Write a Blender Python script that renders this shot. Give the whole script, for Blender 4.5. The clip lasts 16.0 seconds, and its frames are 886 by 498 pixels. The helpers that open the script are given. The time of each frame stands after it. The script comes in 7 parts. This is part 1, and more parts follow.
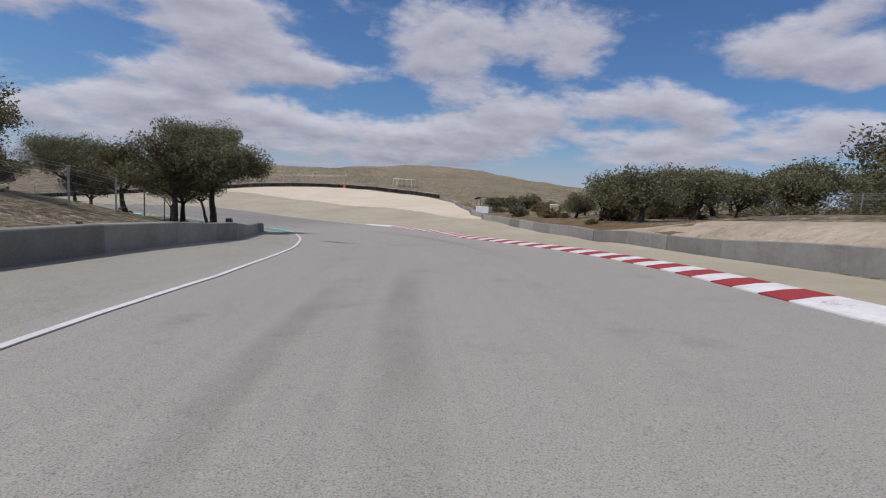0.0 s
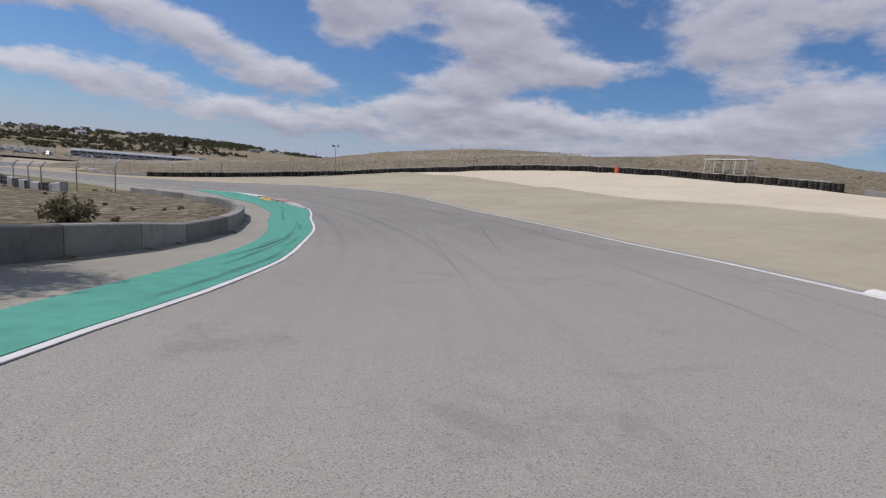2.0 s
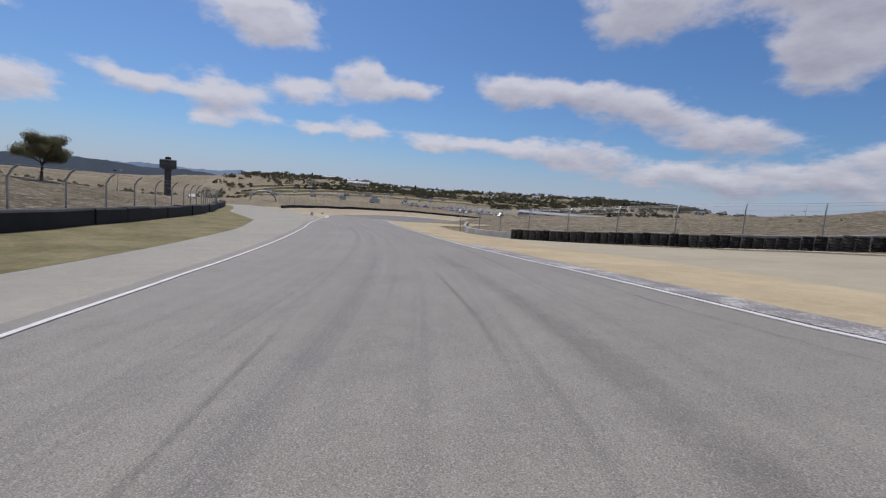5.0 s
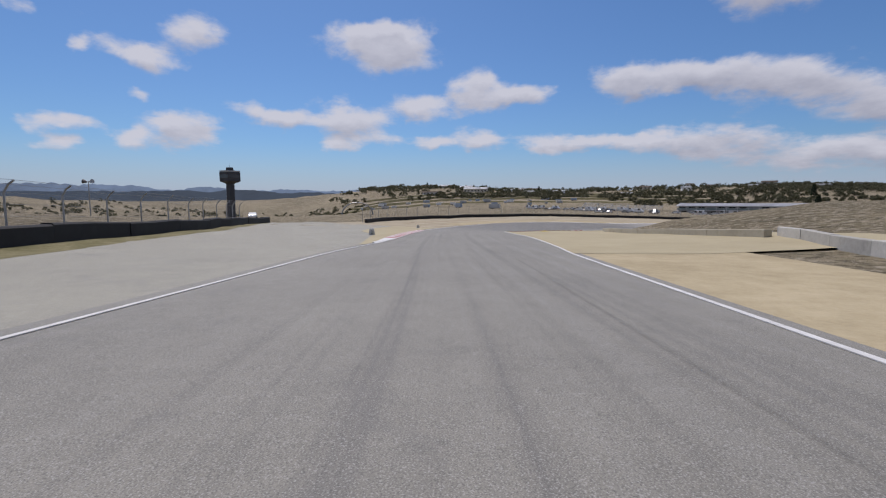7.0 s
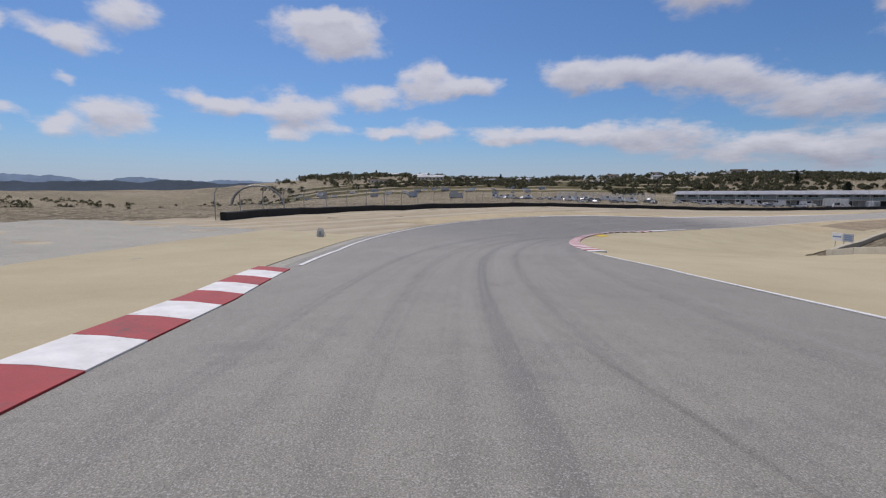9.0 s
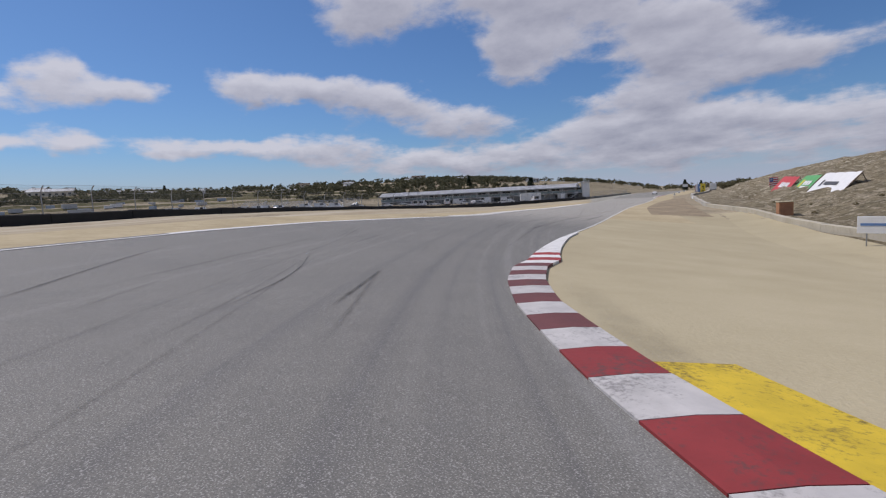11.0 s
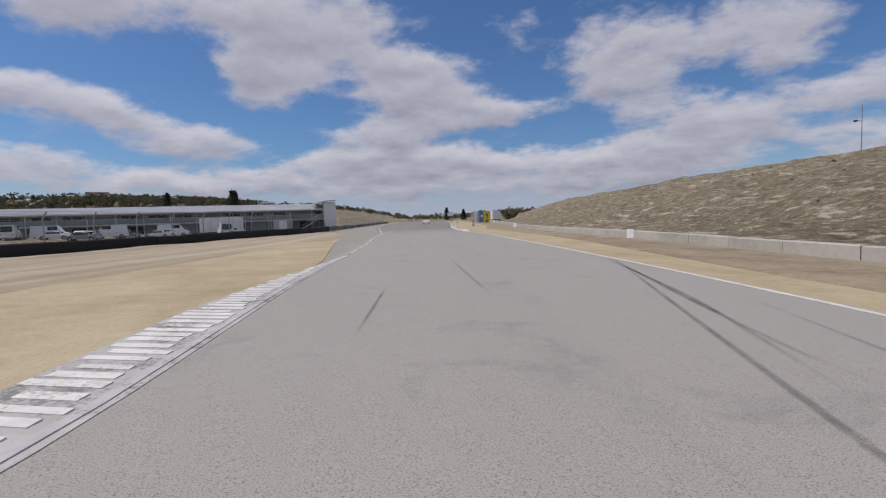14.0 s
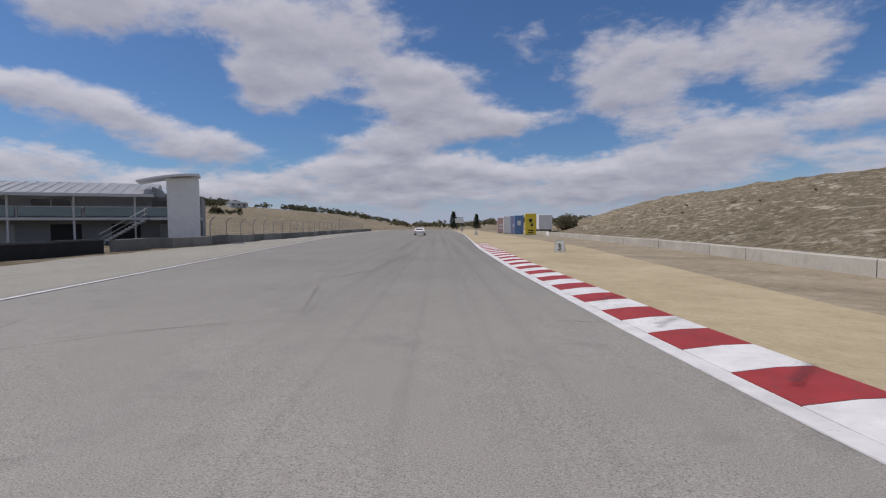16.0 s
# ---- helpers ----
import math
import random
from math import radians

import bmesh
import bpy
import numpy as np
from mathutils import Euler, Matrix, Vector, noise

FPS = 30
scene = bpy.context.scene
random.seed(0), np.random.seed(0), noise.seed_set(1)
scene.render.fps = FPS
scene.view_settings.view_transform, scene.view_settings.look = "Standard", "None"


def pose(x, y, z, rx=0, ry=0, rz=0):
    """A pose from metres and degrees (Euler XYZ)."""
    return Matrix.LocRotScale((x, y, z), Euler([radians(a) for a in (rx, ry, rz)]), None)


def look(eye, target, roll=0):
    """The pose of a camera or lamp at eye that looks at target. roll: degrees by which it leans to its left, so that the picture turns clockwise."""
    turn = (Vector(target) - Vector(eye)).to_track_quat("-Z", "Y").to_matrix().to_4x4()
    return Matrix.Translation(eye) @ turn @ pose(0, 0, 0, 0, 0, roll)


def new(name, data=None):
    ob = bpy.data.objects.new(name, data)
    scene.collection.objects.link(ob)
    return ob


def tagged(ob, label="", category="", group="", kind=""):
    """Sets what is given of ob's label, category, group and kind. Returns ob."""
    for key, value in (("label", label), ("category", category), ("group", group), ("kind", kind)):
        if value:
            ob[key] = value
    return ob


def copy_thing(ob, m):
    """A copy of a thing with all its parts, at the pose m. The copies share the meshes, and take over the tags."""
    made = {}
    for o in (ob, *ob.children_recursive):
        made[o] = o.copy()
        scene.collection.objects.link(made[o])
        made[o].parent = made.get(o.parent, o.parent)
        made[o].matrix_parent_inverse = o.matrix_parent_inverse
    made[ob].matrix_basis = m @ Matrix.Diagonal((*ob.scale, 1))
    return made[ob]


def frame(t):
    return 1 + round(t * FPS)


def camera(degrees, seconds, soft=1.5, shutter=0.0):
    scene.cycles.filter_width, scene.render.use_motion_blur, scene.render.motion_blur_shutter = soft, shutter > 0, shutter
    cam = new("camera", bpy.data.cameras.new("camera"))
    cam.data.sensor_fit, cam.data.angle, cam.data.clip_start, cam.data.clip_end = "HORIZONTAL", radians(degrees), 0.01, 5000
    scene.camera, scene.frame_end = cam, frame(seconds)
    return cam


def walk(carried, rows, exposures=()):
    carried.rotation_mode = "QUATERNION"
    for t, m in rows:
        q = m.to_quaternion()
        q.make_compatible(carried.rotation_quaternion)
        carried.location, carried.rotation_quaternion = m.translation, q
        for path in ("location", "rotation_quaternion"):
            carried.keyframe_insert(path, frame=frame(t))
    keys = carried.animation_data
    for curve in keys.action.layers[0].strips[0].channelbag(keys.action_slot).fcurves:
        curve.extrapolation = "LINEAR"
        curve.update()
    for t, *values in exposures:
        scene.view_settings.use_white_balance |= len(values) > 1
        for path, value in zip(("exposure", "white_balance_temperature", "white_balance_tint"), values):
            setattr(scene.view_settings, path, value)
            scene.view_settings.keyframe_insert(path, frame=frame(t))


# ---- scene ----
# ---- the camera and its way round the two corners ----
cam = camera(84.5, 16.0, soft=1.2)
ROWS = [
    (0, (0.00, 0.00, 1.56), (0.00, 9.92, 0.33), 3.7),
    (0.5, (-0.86, 13.62, 0.83), (-1.90, 23.48, -0.46), 3.7),
    (1, (-3.15, 26.75, -0.03), (-5.36, 36.40, -1.44), 3.5),
    (1.5, (-7.06, 39.21, -1.02), (-10.58, 48.44, -2.57), 4.0),
    (2, (-12.52, 50.73, -2.04), (-17.32, 59.36, -3.63), 4.8),
    (2.5, (-19.33, 61.02, -2.97), (-25.30, 68.92, -4.40), 4.8),
    (3, (-27.55, 70.08, -3.64), (-34.76, 76.91, -4.86), 3.8),
    (3.5, (-37.13, 77.67, -4.08), (-45.37, 83.23, -5.12), 4.5),
    (4, (-47.72, 83.64, -4.41), (-56.69, 87.93, -5.42), 4.9),
    (4.5, (-58.97, 88.21, -4.72), (-68.38, 91.47, -5.70), 5.0),
    (5, (-70.89, 91.53, -5.11), (-80.59, 93.70, -6.11), 4.5),
    (5.5, (-83.50, 93.74, -5.59), (-93.34, 95.12, -6.72), 3.8),
    (6, (-96.78, 94.94, -6.10), (-106.70, 95.60, -7.19), 2.3),
    (6.5, (-110.63, 95.24, -6.60), (-120.58, 95.32, -7.63), 0.8),
    (7, (-124.90, 94.86, -7.09), (-134.85, 94.57, -8.05), -0.1),
    (7.5, (-139.38, 94.17, -7.56), (-149.34, 93.79, -8.44), 0.4),
    (8, (-153.81, 93.55, -8.01), (-163.77, 93.34, -8.96), 0.3),
    (8.5, (-167.88, 93.27, -8.48), (-177.82, 93.41, -9.56), -0.2),
    (9, (-181.53, 93.59, -9.01), (-191.45, 94.28, -10.14), -0.1),
    (9.5, (-194.74, 94.88, -9.61), (-204.54, 96.53, -10.80), -0.0),
    (10, (-207.40, 97.70, -10.27), (-216.82, 100.84, -11.51), -0.3),
    (10.5, (-219.27, 102.59, -10.96), (-227.88, 107.53, -12.14), -1.3),
    (11, (-230.23, 109.46, -11.57), (-237.97, 115.71, -12.59), -3.0),
    (11.5, (-240.23, 118.24, -11.96), (-247.16, 125.41, -12.75), -4.7),
    (12, (-249.41, 128.53, -12.12), (-255.48, 136.45, -12.69), -4.8),
    (12.5, (-257.55, 139.94, -12.13), (-262.82, 148.42, -12.66), -5.3),
    (13, (-264.76, 152.22, -12.13), (-269.31, 161.10, -12.73), -4.0),
    (13.5, (-271.36, 165.50, -12.21), (-275.37, 174.64, -12.85), -2.9),
    (14, (-277.64, 179.83, -12.35), (-281.38, 189.08, -13.00), -1.8),
    (14.5, (-283.88, 195.05, -12.50), (-287.47, 204.36, -13.14), -0.4),
    (15, (-290.27, 210.90, -12.62), (-293.83, 220.22, -13.19), -0.0),
    (15.5, (-296.97, 227.21, -12.70), (-300.63, 236.50, -13.25), -0.4),
    (16, (-304.15, 244.07, -12.75), (-307.95, 253.31, -13.23), -0.4),
]
walk(cam, [(t, look(eye, target, roll)) for t, eye, target, roll in ROWS], [(0, -0.06, 6300, 18), (11, -0.06, 6300, 18), (14, -0.07, 6400, 18), (16, -0.10, 6400, 18)])

# ---- daylight ----
SUN_BEARING, SUN_HEIGHT = 112.0, 58.0
to_sun = Vector((-math.sin(radians(SUN_BEARING)) * math.cos(radians(SUN_HEIGHT)),
                 math.cos(radians(SUN_BEARING)) * math.cos(radians(SUN_HEIGHT)), math.sin(radians(SUN_HEIGHT))))
sun = new("sun", bpy.data.lights.new("sun", "SUN"))
sun.data.energy, sun.data.angle, sun.data.color = 3.25, radians(0.7), (1.0, 0.95, 0.87)
sun.matrix_basis = look(to_sun * 100, (0, 0, 0))

world = bpy.data.worlds.new("sky")
scene.world = world
world.use_nodes = True
wn, wl = world.node_tree.nodes, world.node_tree.links
wn.clear()


def wnode(kind, **values):
    n = wn.new(kind)
    for k, v in values.items():
        n.inputs[k].default_value = v
    return n


def wmath(op, a, b=None, clamp=False):
    n = wn.new("ShaderNodeMath")
    n.operation, n.use_clamp = op, clamp
    for i, v in enumerate((a, b)):
        if v is None:
            continue
        if isinstance(v, (int, float)):
            n.inputs[i].default_value = v
        else:
            wl.new(v, n.inputs[i])
    return n.outputs[0]


sky = wn.new("ShaderNodeTexSky")
sky.sky_type, sky.sun_disc = "NISHITA", False
sky.sun_elevation, sky.sun_rotation = radians(SUN_HEIGHT), radians(-SUN_BEARING)
sky.air_density, sky.dust_density, sky.ozone_density = 1.0, 0.6, 2.5
coords = wn.new("ShaderNodeTexCoord")
split = wn.new("ShaderNodeSeparateXYZ")
wl.new(coords.outputs["Generated"], split.inputs[0])
up = wmath("MAXIMUM", split.outputs[2], 0.0)
# the clouds of the day, each as bearing to the left of +y, height above the horizon, half width, half height (degrees), depth
FAIR_CLOUDS = [(98.2, 17.0, 6.9, 3.0, 1), (97.7, 18.2, 3.6, 1.7, 0.8), (118.4, 17.1, 3.6, 1.8, 0.9), (124.9, 14.3, 3.3, 1.1, 0.85), (121.0, 14.0, 2.4, 1.6, 0.85),
               (128.4, 13.9, 1.2, 0.8, 0.7), (122.5, 10.3, 1.7, 0.9, 0.75), (112.6, 10.3, 2.7, 1.1, 0.8), (130.3, 7.5, 2.6, 1.0, 0.85), (127.2, 7.3, 1.9, 0.9, 0.7),
               (129.2, 5.6, 2.4, 1.0, 0.85), (119.0, 7.1, 4.1, 2.4, 1), (123.8, 6.4, 2.0, 1.0, 0.8), (109.8, 8.8, 3.3, 1.3, 0.85), (102.6, 9.3, 6.4, 2.2, 0.95),
               (103.3, 6.5, 2.4, 1.1, 0.85), (98.5, 7.0, 2.9, 1.1, 0.8)]
BROKEN_CLOUDS = [(94.5, 11.0, 2.8, 1.7, 0.9), (88.0, 12.3, 4.8, 2.7, 1), (82.4, 12.1, 3.5, 1.4, 0.9), (93.0, 7.1, 2.5, 1.1, 0.8), (88.4, 7.1, 3.4, 1.8, 0.9),
                 (131.7, 16.4, 1.7, 1.2, 0.8), (76.5, 6.6, 9.5, 1.3, 0.9), (63.7, 6.4, 7.0, 2.0, 0.9), (72.0, 13.2, 3.4, 2.2, 0.9), (67.0, 12.4, 4.6, 2.0, 1),
                 (58.6, 11.4, 7.2, 2.3, 1), (48.8, 8.6, 7.4, 2.2, 0.95), (59.6, 20.6, 5.2, 4.0, 0.95), (53.5, 21.2, 6.5, 3.2, 0.8), (52.0, 4.2, 12.1, 1.7, 0.85),
                 (43.0, 20.4, 6.0, 4.2, 0.9), (33.0, 4.5, 14.0, 2.8, 0.85), (10.0, 4.0, 18.0, 2.6, 0.8)]
DEEP_CLOUDS = [(40.5, 15.2, 6.2, 2.8, 0.95), (33.2, 20.8, 8.6, 4.0, 0.95), (25.0, 16.1, 9.5, 2.8, 1), (22.8, 12.1, 9.5, 2.8, 1), (28.2, 8.6, 7.3, 2.6, 0.95),
               (15.6, 11.3, 6.2, 2.1, 0.8), (22.0, 6.7, 15.0, 1.5, 0.8), (1.4, 15.6, 7.2, 5.4, 1), (-11.3, 17.3, 6.8, 3.8, 0.95), (-12.5, 13.5, 2.8, 1.5, 0.6),
               (-7.6, 9.1, 9.6, 3.0, 1), (-1.0, 5.6, 10.4, 2.4, 0.9), (12.2, 19.9, 3.4, 2.2, 0.6), (-21.0, 10.6, 6.2, 2.3, 0.95), (-27.0, 9.3, 3.3, 2.0, 0.85),
               (-32.4, 15.1, 6.2, 2.5, 0.95), (-38.9, 13.0, 5.6, 2.3, 0.95), (-37.7, 18.3, 5.0, 2.2, 0.75), (-38.0, 7.6, 7.6, 2.6, 0.9), (-24.0, 5.6, 10.1, 2.7, 0.95)]
RAD = 180 / math.pi
bearing = wmath("MULTIPLY", wmath("ARCTAN2", wmath("MULTIPLY", split.outputs[0], -1.0), split.outputs[1]), RAD)
height = wmath("MULTIPLY", wmath("ARCSINE", split.outputs[2]), RAD)
wisps = wnode("ShaderNodeTexNoise", Scale=9.0, Detail=4.0, Roughness=0.55)
wl.new(coords.outputs["Generated"], wisps.inputs["Vector"])


def vmath(op, a, b=None):
    n = wn.new("ShaderNodeVectorMath")
    n.operation = op
    for i, v in enumerate((a, b)):
        if isinstance(v, tuple):
            n.inputs[i].default_value = v
        elif v is not None:
            wl.new(v, n.inputs[i])
    return n


where = wn.new("ShaderNodeCombineXYZ")
wl.new(bearing, where.inputs[0])
wl.new(height, where.inputs[1])
# ragged outlines: the place is jostled by a fine noise
jostle = vmath("MULTIPLY", vmath("SUBTRACT", wisps.outputs["Color"], (0.5, 0.5, 0.5)).outputs[0], (6.0, 3.4, 0.0))
place = vmath("ADD", where.outputs[0], jostle.outputs[0]).outputs[0]


def mass(shift_down):
    """How deep in a cloud each direction lies, looked up a little higher by shift_down degrees."""
    at = place if not shift_down else vmath("ADD", place, (0.0, shift_down, 0.0)).outputs[0]
    total = None
    for az, el, wide, tall, deep in FAIR_CLOUDS + BROKEN_CLOUDS + DEEP_CLOUDS:
        r = vmath("LENGTH", vmath("MULTIPLY", vmath("SUBTRACT", at, (az, el, 0.0)).outputs[0], (1 / wide, 1 / tall, 0.0)).outputs[0])
        n = wn.new("ShaderNodeMapRange")
        n.interpolation_type = "SMOOTHSTEP"
        for key, v in (("From Min", 1.5), ("From Max", 0.1), ("To Min", 0.0), ("To Max", deep)):
            n.inputs[key].default_value = v
        wl.new(r.outputs["Value"], n.inputs["Value"])
        total = n.outputs[0] if total is None else wmath("ADD", total, n.outputs[0])
    return wmath("MINIMUM", total, 1.15)


def puffs(lift, detail):
    """Billows of a flat deck overhead, seen in perspective."""
    deck = wmath("DIVIDE", 1.0, wmath("ADD", up, 0.20 + lift))
    flat = wn.new("ShaderNodeCombineXYZ")
    wl.new(wmath("MULTIPLY", split.outputs[0], deck), flat.inputs[0])
    wl.new(wmath("MULTIPLY", split.outputs[1], deck), flat.inputs[1])
    big = wnode("ShaderNodeTexNoise", Scale=4.2, Detail=detail, Roughness=0.60)
    tuft = wnode("ShaderNodeTexNoise", Scale=1.0, Detail=detail - 1, Roughness=0.62, Distortion=0.25)
    wl.new(flat.outputs[0], big.inputs["Vector"])
    wl.new(vmath("MULTIPLY", coords.outputs["Generated"], (15.0, 15.0, 30.0)).outputs[0], tuft.inputs["Vector"])
    return wmath("ADD", wmath("MULTIPLY", wmath("SUBTRACT", big.outputs["Fac"], 0.5), 1.25), wmath("MULTIPLY", wmath("SUBTRACT", tuft.outputs["Fac"], 0.5), 0.95))


# behind the walk and overhead the sky goes on with the same broken cover
beyond = wn.new("ShaderNodeMapRange")
beyond.interpolation_type = "SMOOTHSTEP"
beyond.inputs["From Min"].default_value, beyond.inputs["From Max"].default_value, beyond.inputs["To Max"].default_value = 23.0, 34.0, 0.52
wl.new(height, beyond.inputs["Value"])
aside = wn.new("ShaderNodeMapRange")
aside.interpolation_type = "SMOOTHSTEP"
aside.inputs["From Min"].default_value, aside.inputs["From Max"].default_value, aside.inputs["To Max"].default_value = 92.0, 105.0, 0.52
wl.new(wmath("ABSOLUTE", wmath("SUBTRACT", bearing, 44.0)), aside.inputs["Value"])
bank = wmath("MAXIMUM", mass(0.0), wmath("MAXIMUM", beyond.outputs[0], aside.outputs[0]))
# a thin veil between the deep clouds to the north
veil = wn.new("ShaderNodeMapRange")
veil.interpolation_type = "SMOOTHSTEP"
veil.inputs["From Min"].default_value, veil.inputs["From Max"].default_value, veil.inputs["To Max"].default_value = 74.0, 44.0, 0.09
wl.new(bearing, veil.inputs["Value"])
thick = wmath("ADD", wmath("ADD", bank, veil.outputs[0]), puffs(0.0, 8.0))
above = wmath("ADD", wmath("ADD", wmath("MAXIMUM", mass(1.1), wmath("MAXIMUM", beyond.outputs[0], aside.outputs[0])), veil.outputs[0]), puffs(0.02, 5.0))
cover = wn.new("ShaderNodeMapRange")
cover.interpolation_type = "SMOOTHSTEP"
cover.inputs["From Min"].default_value, cover.inputs["From Max"].default_value = 0.30, 0.94
wl.new(thick, cover.inputs["Value"])
# bright where the cloud rises to an edge, grey below and where it is thick
lit = wmath("ADD", wmath("MULTIPLY", wmath("SUBTRACT", thick, above), 0.85), wmath("MULTIPLY", wmath("SUBTRACT", 0.95, thick), 0.42))
sunward = wn.new("ShaderNodeMapRange")
sunward.interpolation_type = "SMOOTHSTEP"
sunward.inputs["From Min"].default_value, sunward.inputs["From Max"].default_value, sunward.inputs["To Max"].default_value = 55.0, 92.0, 0.30
wl.new(bearing, sunward.inputs["Value"])
shade = wmath("ADD", wmath("ADD", lit, sunward.outputs[0]), 0.42, True)
tone = wn.new("ShaderNodeMix")
tone.data_type = "RGBA"
tone.inputs["A"].default_value, tone.inputs["B"].default_value = (3.7, 3.85, 4.5, 1), (7.2, 7.35, 7.7, 1)
wl.new(shade, tone.inputs["Factor"])
tint = wn.new("ShaderNodeMix")
tint.data_type, tint.blend_type = "RGBA", "MULTIPLY"
tint.inputs["Factor"].default_value = 1.0
tint.inputs["B"].default_value = (0.56, 0.80, 1.02, 1)
wl.new(sky.outputs[0], tint.inputs["A"])
# pale haze low over the horizon
haze = wn.new("ShaderNodeMapRange")
haze.interpolation_type = "SMOOTHSTEP"
haze.inputs["From Min"].default_value, haze.inputs["From Max"].default_value, haze.inputs["To Max"].default_value = 7.0, -1.5, 0.85
wl.new(height, haze.inputs["Value"])
hazy = wn.new("ShaderNodeMix")
hazy.data_type = "RGBA"
hazy.inputs["B"].default_value = (5.0, 5.6, 6.9, 1)
wl.new(haze.outputs[0], hazy.inputs["Factor"])
wl.new(tint.outputs["Result"], hazy.inputs["A"])
mixed = wn.new("ShaderNodeMix")
mixed.data_type = "RGBA"
wl.new(wmath("MULTIPLY", cover.outputs[0], 0.93), mixed.inputs["Factor"])
wl.new(hazy.outputs["Result"], mixed.inputs["A"])
wl.new(tone.outputs["Result"], mixed.inputs["B"])
back = wnode("ShaderNodeBackground", Strength=0.085)
wl.new(mixed.outputs["Result"], back.inputs["Color"])
wl.new(back.outputs[0], wn.new("ShaderNodeOutputWorld").inputs[0])

# ---- materials ----


class Mat:
    """A node material with a few short ways to build it."""

    def __init__(self, name, rough=0.9, metal=0.0, spec=0.4):
        self.m = bpy.data.materials.new(name)
        self.m.use_nodes = True
        self.n, self.l = self.m.node_tree.nodes, self.m.node_tree.links
        self.p = self.n["Principled BSDF"]
        self.p.inputs["Roughness"].default_value = rough
        self.p.inputs["Metallic"].default_value = metal
        self.p.inputs["Specular IOR Level"].default_value = spec
        self.co = self.n.new("ShaderNodeTexCoord").outputs["Object"]

    def noise(self, scale, detail=4.0, rough=0.6, stretch=None, distort=0.0):
        t = self.n.new("ShaderNodeTexNoise")
        t.inputs["Scale"].default_value, t.inputs["Detail"].default_value = scale, detail
        t.inputs["Roughness"].default_value, t.inputs["Distortion"].default_value = rough, distort
        src = self.co
        if stretch:
            mp = self.n.new("ShaderNodeMapping")
            mp.inputs["Scale"].default_value = stretch
            self.l.new(src, mp.inputs[0])
            src = mp.outputs[0]
        self.l.new(src, t.inputs["Vector"])
        return t.outputs["Fac"]

    def attr(self, name):
        a = self.n.new("ShaderNodeAttribute")
        a.attribute_name = name
        return a

    def math(self, op, a, b=0.0, clamp=False):
        t = self.n.new("ShaderNodeMath")
        t.operation, t.use_clamp = op, clamp
        for i, v in enumerate((a, b)):
            if isinstance(v, (int, float)):
                t.inputs[i].default_value = v
            else:
                self.l.new(v, t.inputs[i])
        return t.outputs[0]

    def band(self, value, lo, hi):
        t = self.n.new("ShaderNodeMapRange")
        t.interpolation_type = "SMOOTHSTEP"
        t.inputs["From Min"].default_value, t.inputs["From Max"].default_value = lo, hi
        self.l.new(value, t.inputs["Value"])
        return t.outputs[0]

    def ramp(self, value, stops):
        t = self.n.new("ShaderNodeValToRGB")
        e = t.color_ramp.elements
        while len(e) < len(stops):
            e.new(0.5)
        for el, (pos, col) in zip(e, stops):
            el.position, el.color = pos, (*col, 1)
        self.l.new(value, t.inputs[0])
        return t.outputs[0]

    def mix(self, fac, a, b, mode="MIX"):
        t = self.n.new("ShaderNodeMix")
        t.data_type, t.blend_type = "RGBA", mode
        for key, v in (("Factor", fac), ("A", a), ("B", b)):
            if isinstance(v, (int, float)):
                t.inputs[key].default_value = v
            elif isinstance(v, tuple):
                t.inputs[key].default_value = (*v, 1)
            else:
                self.l.new(v, t.inputs[key])
        return t.outputs["Result"]

    def colour(self, c):
        if isinstance(c, tuple):
            self.p.inputs["Base Color"].default_value = (*c, 1)
        else:
            self.l.new(c, self.p.inputs["Base Color"])
        return self

    def bump(self, value, dist, strength=1.0):
        b = self.n.new("ShaderNodeBump")
        b.inputs["Distance"].default_value, b.inputs["Strength"].default_value = dist, strength
        self.l.new(value, b.inputs["Height"])
        self.l.new(b.outputs[0], self.p.inputs["Normal"])
        return self


def plain(name, col, rough=0.6, metal=0.0, vary=0.12, scale=3.0, spec=0.4, bump=0.0):
    """Paint, metal or plastic with slight unevenness at two scales."""
    m = Mat(name, rough, metal, spec)
    a, b = m.noise(scale, 5), m.noise(scale * 9, 3)
    both = m.math("ADD", m.math("MULTIPLY", a, 0.65), m.math("MULTIPLY", b, 0.35))
    lo, hi = tuple(c * (1 - vary) for c in col), tuple(min(1.0, c * (1 + vary)) for c in col)
    m.colour(m.ramp(both, [(0.3, lo), (0.7, hi)]))
    if bump:
        m.bump(both, bump)
    return m.m


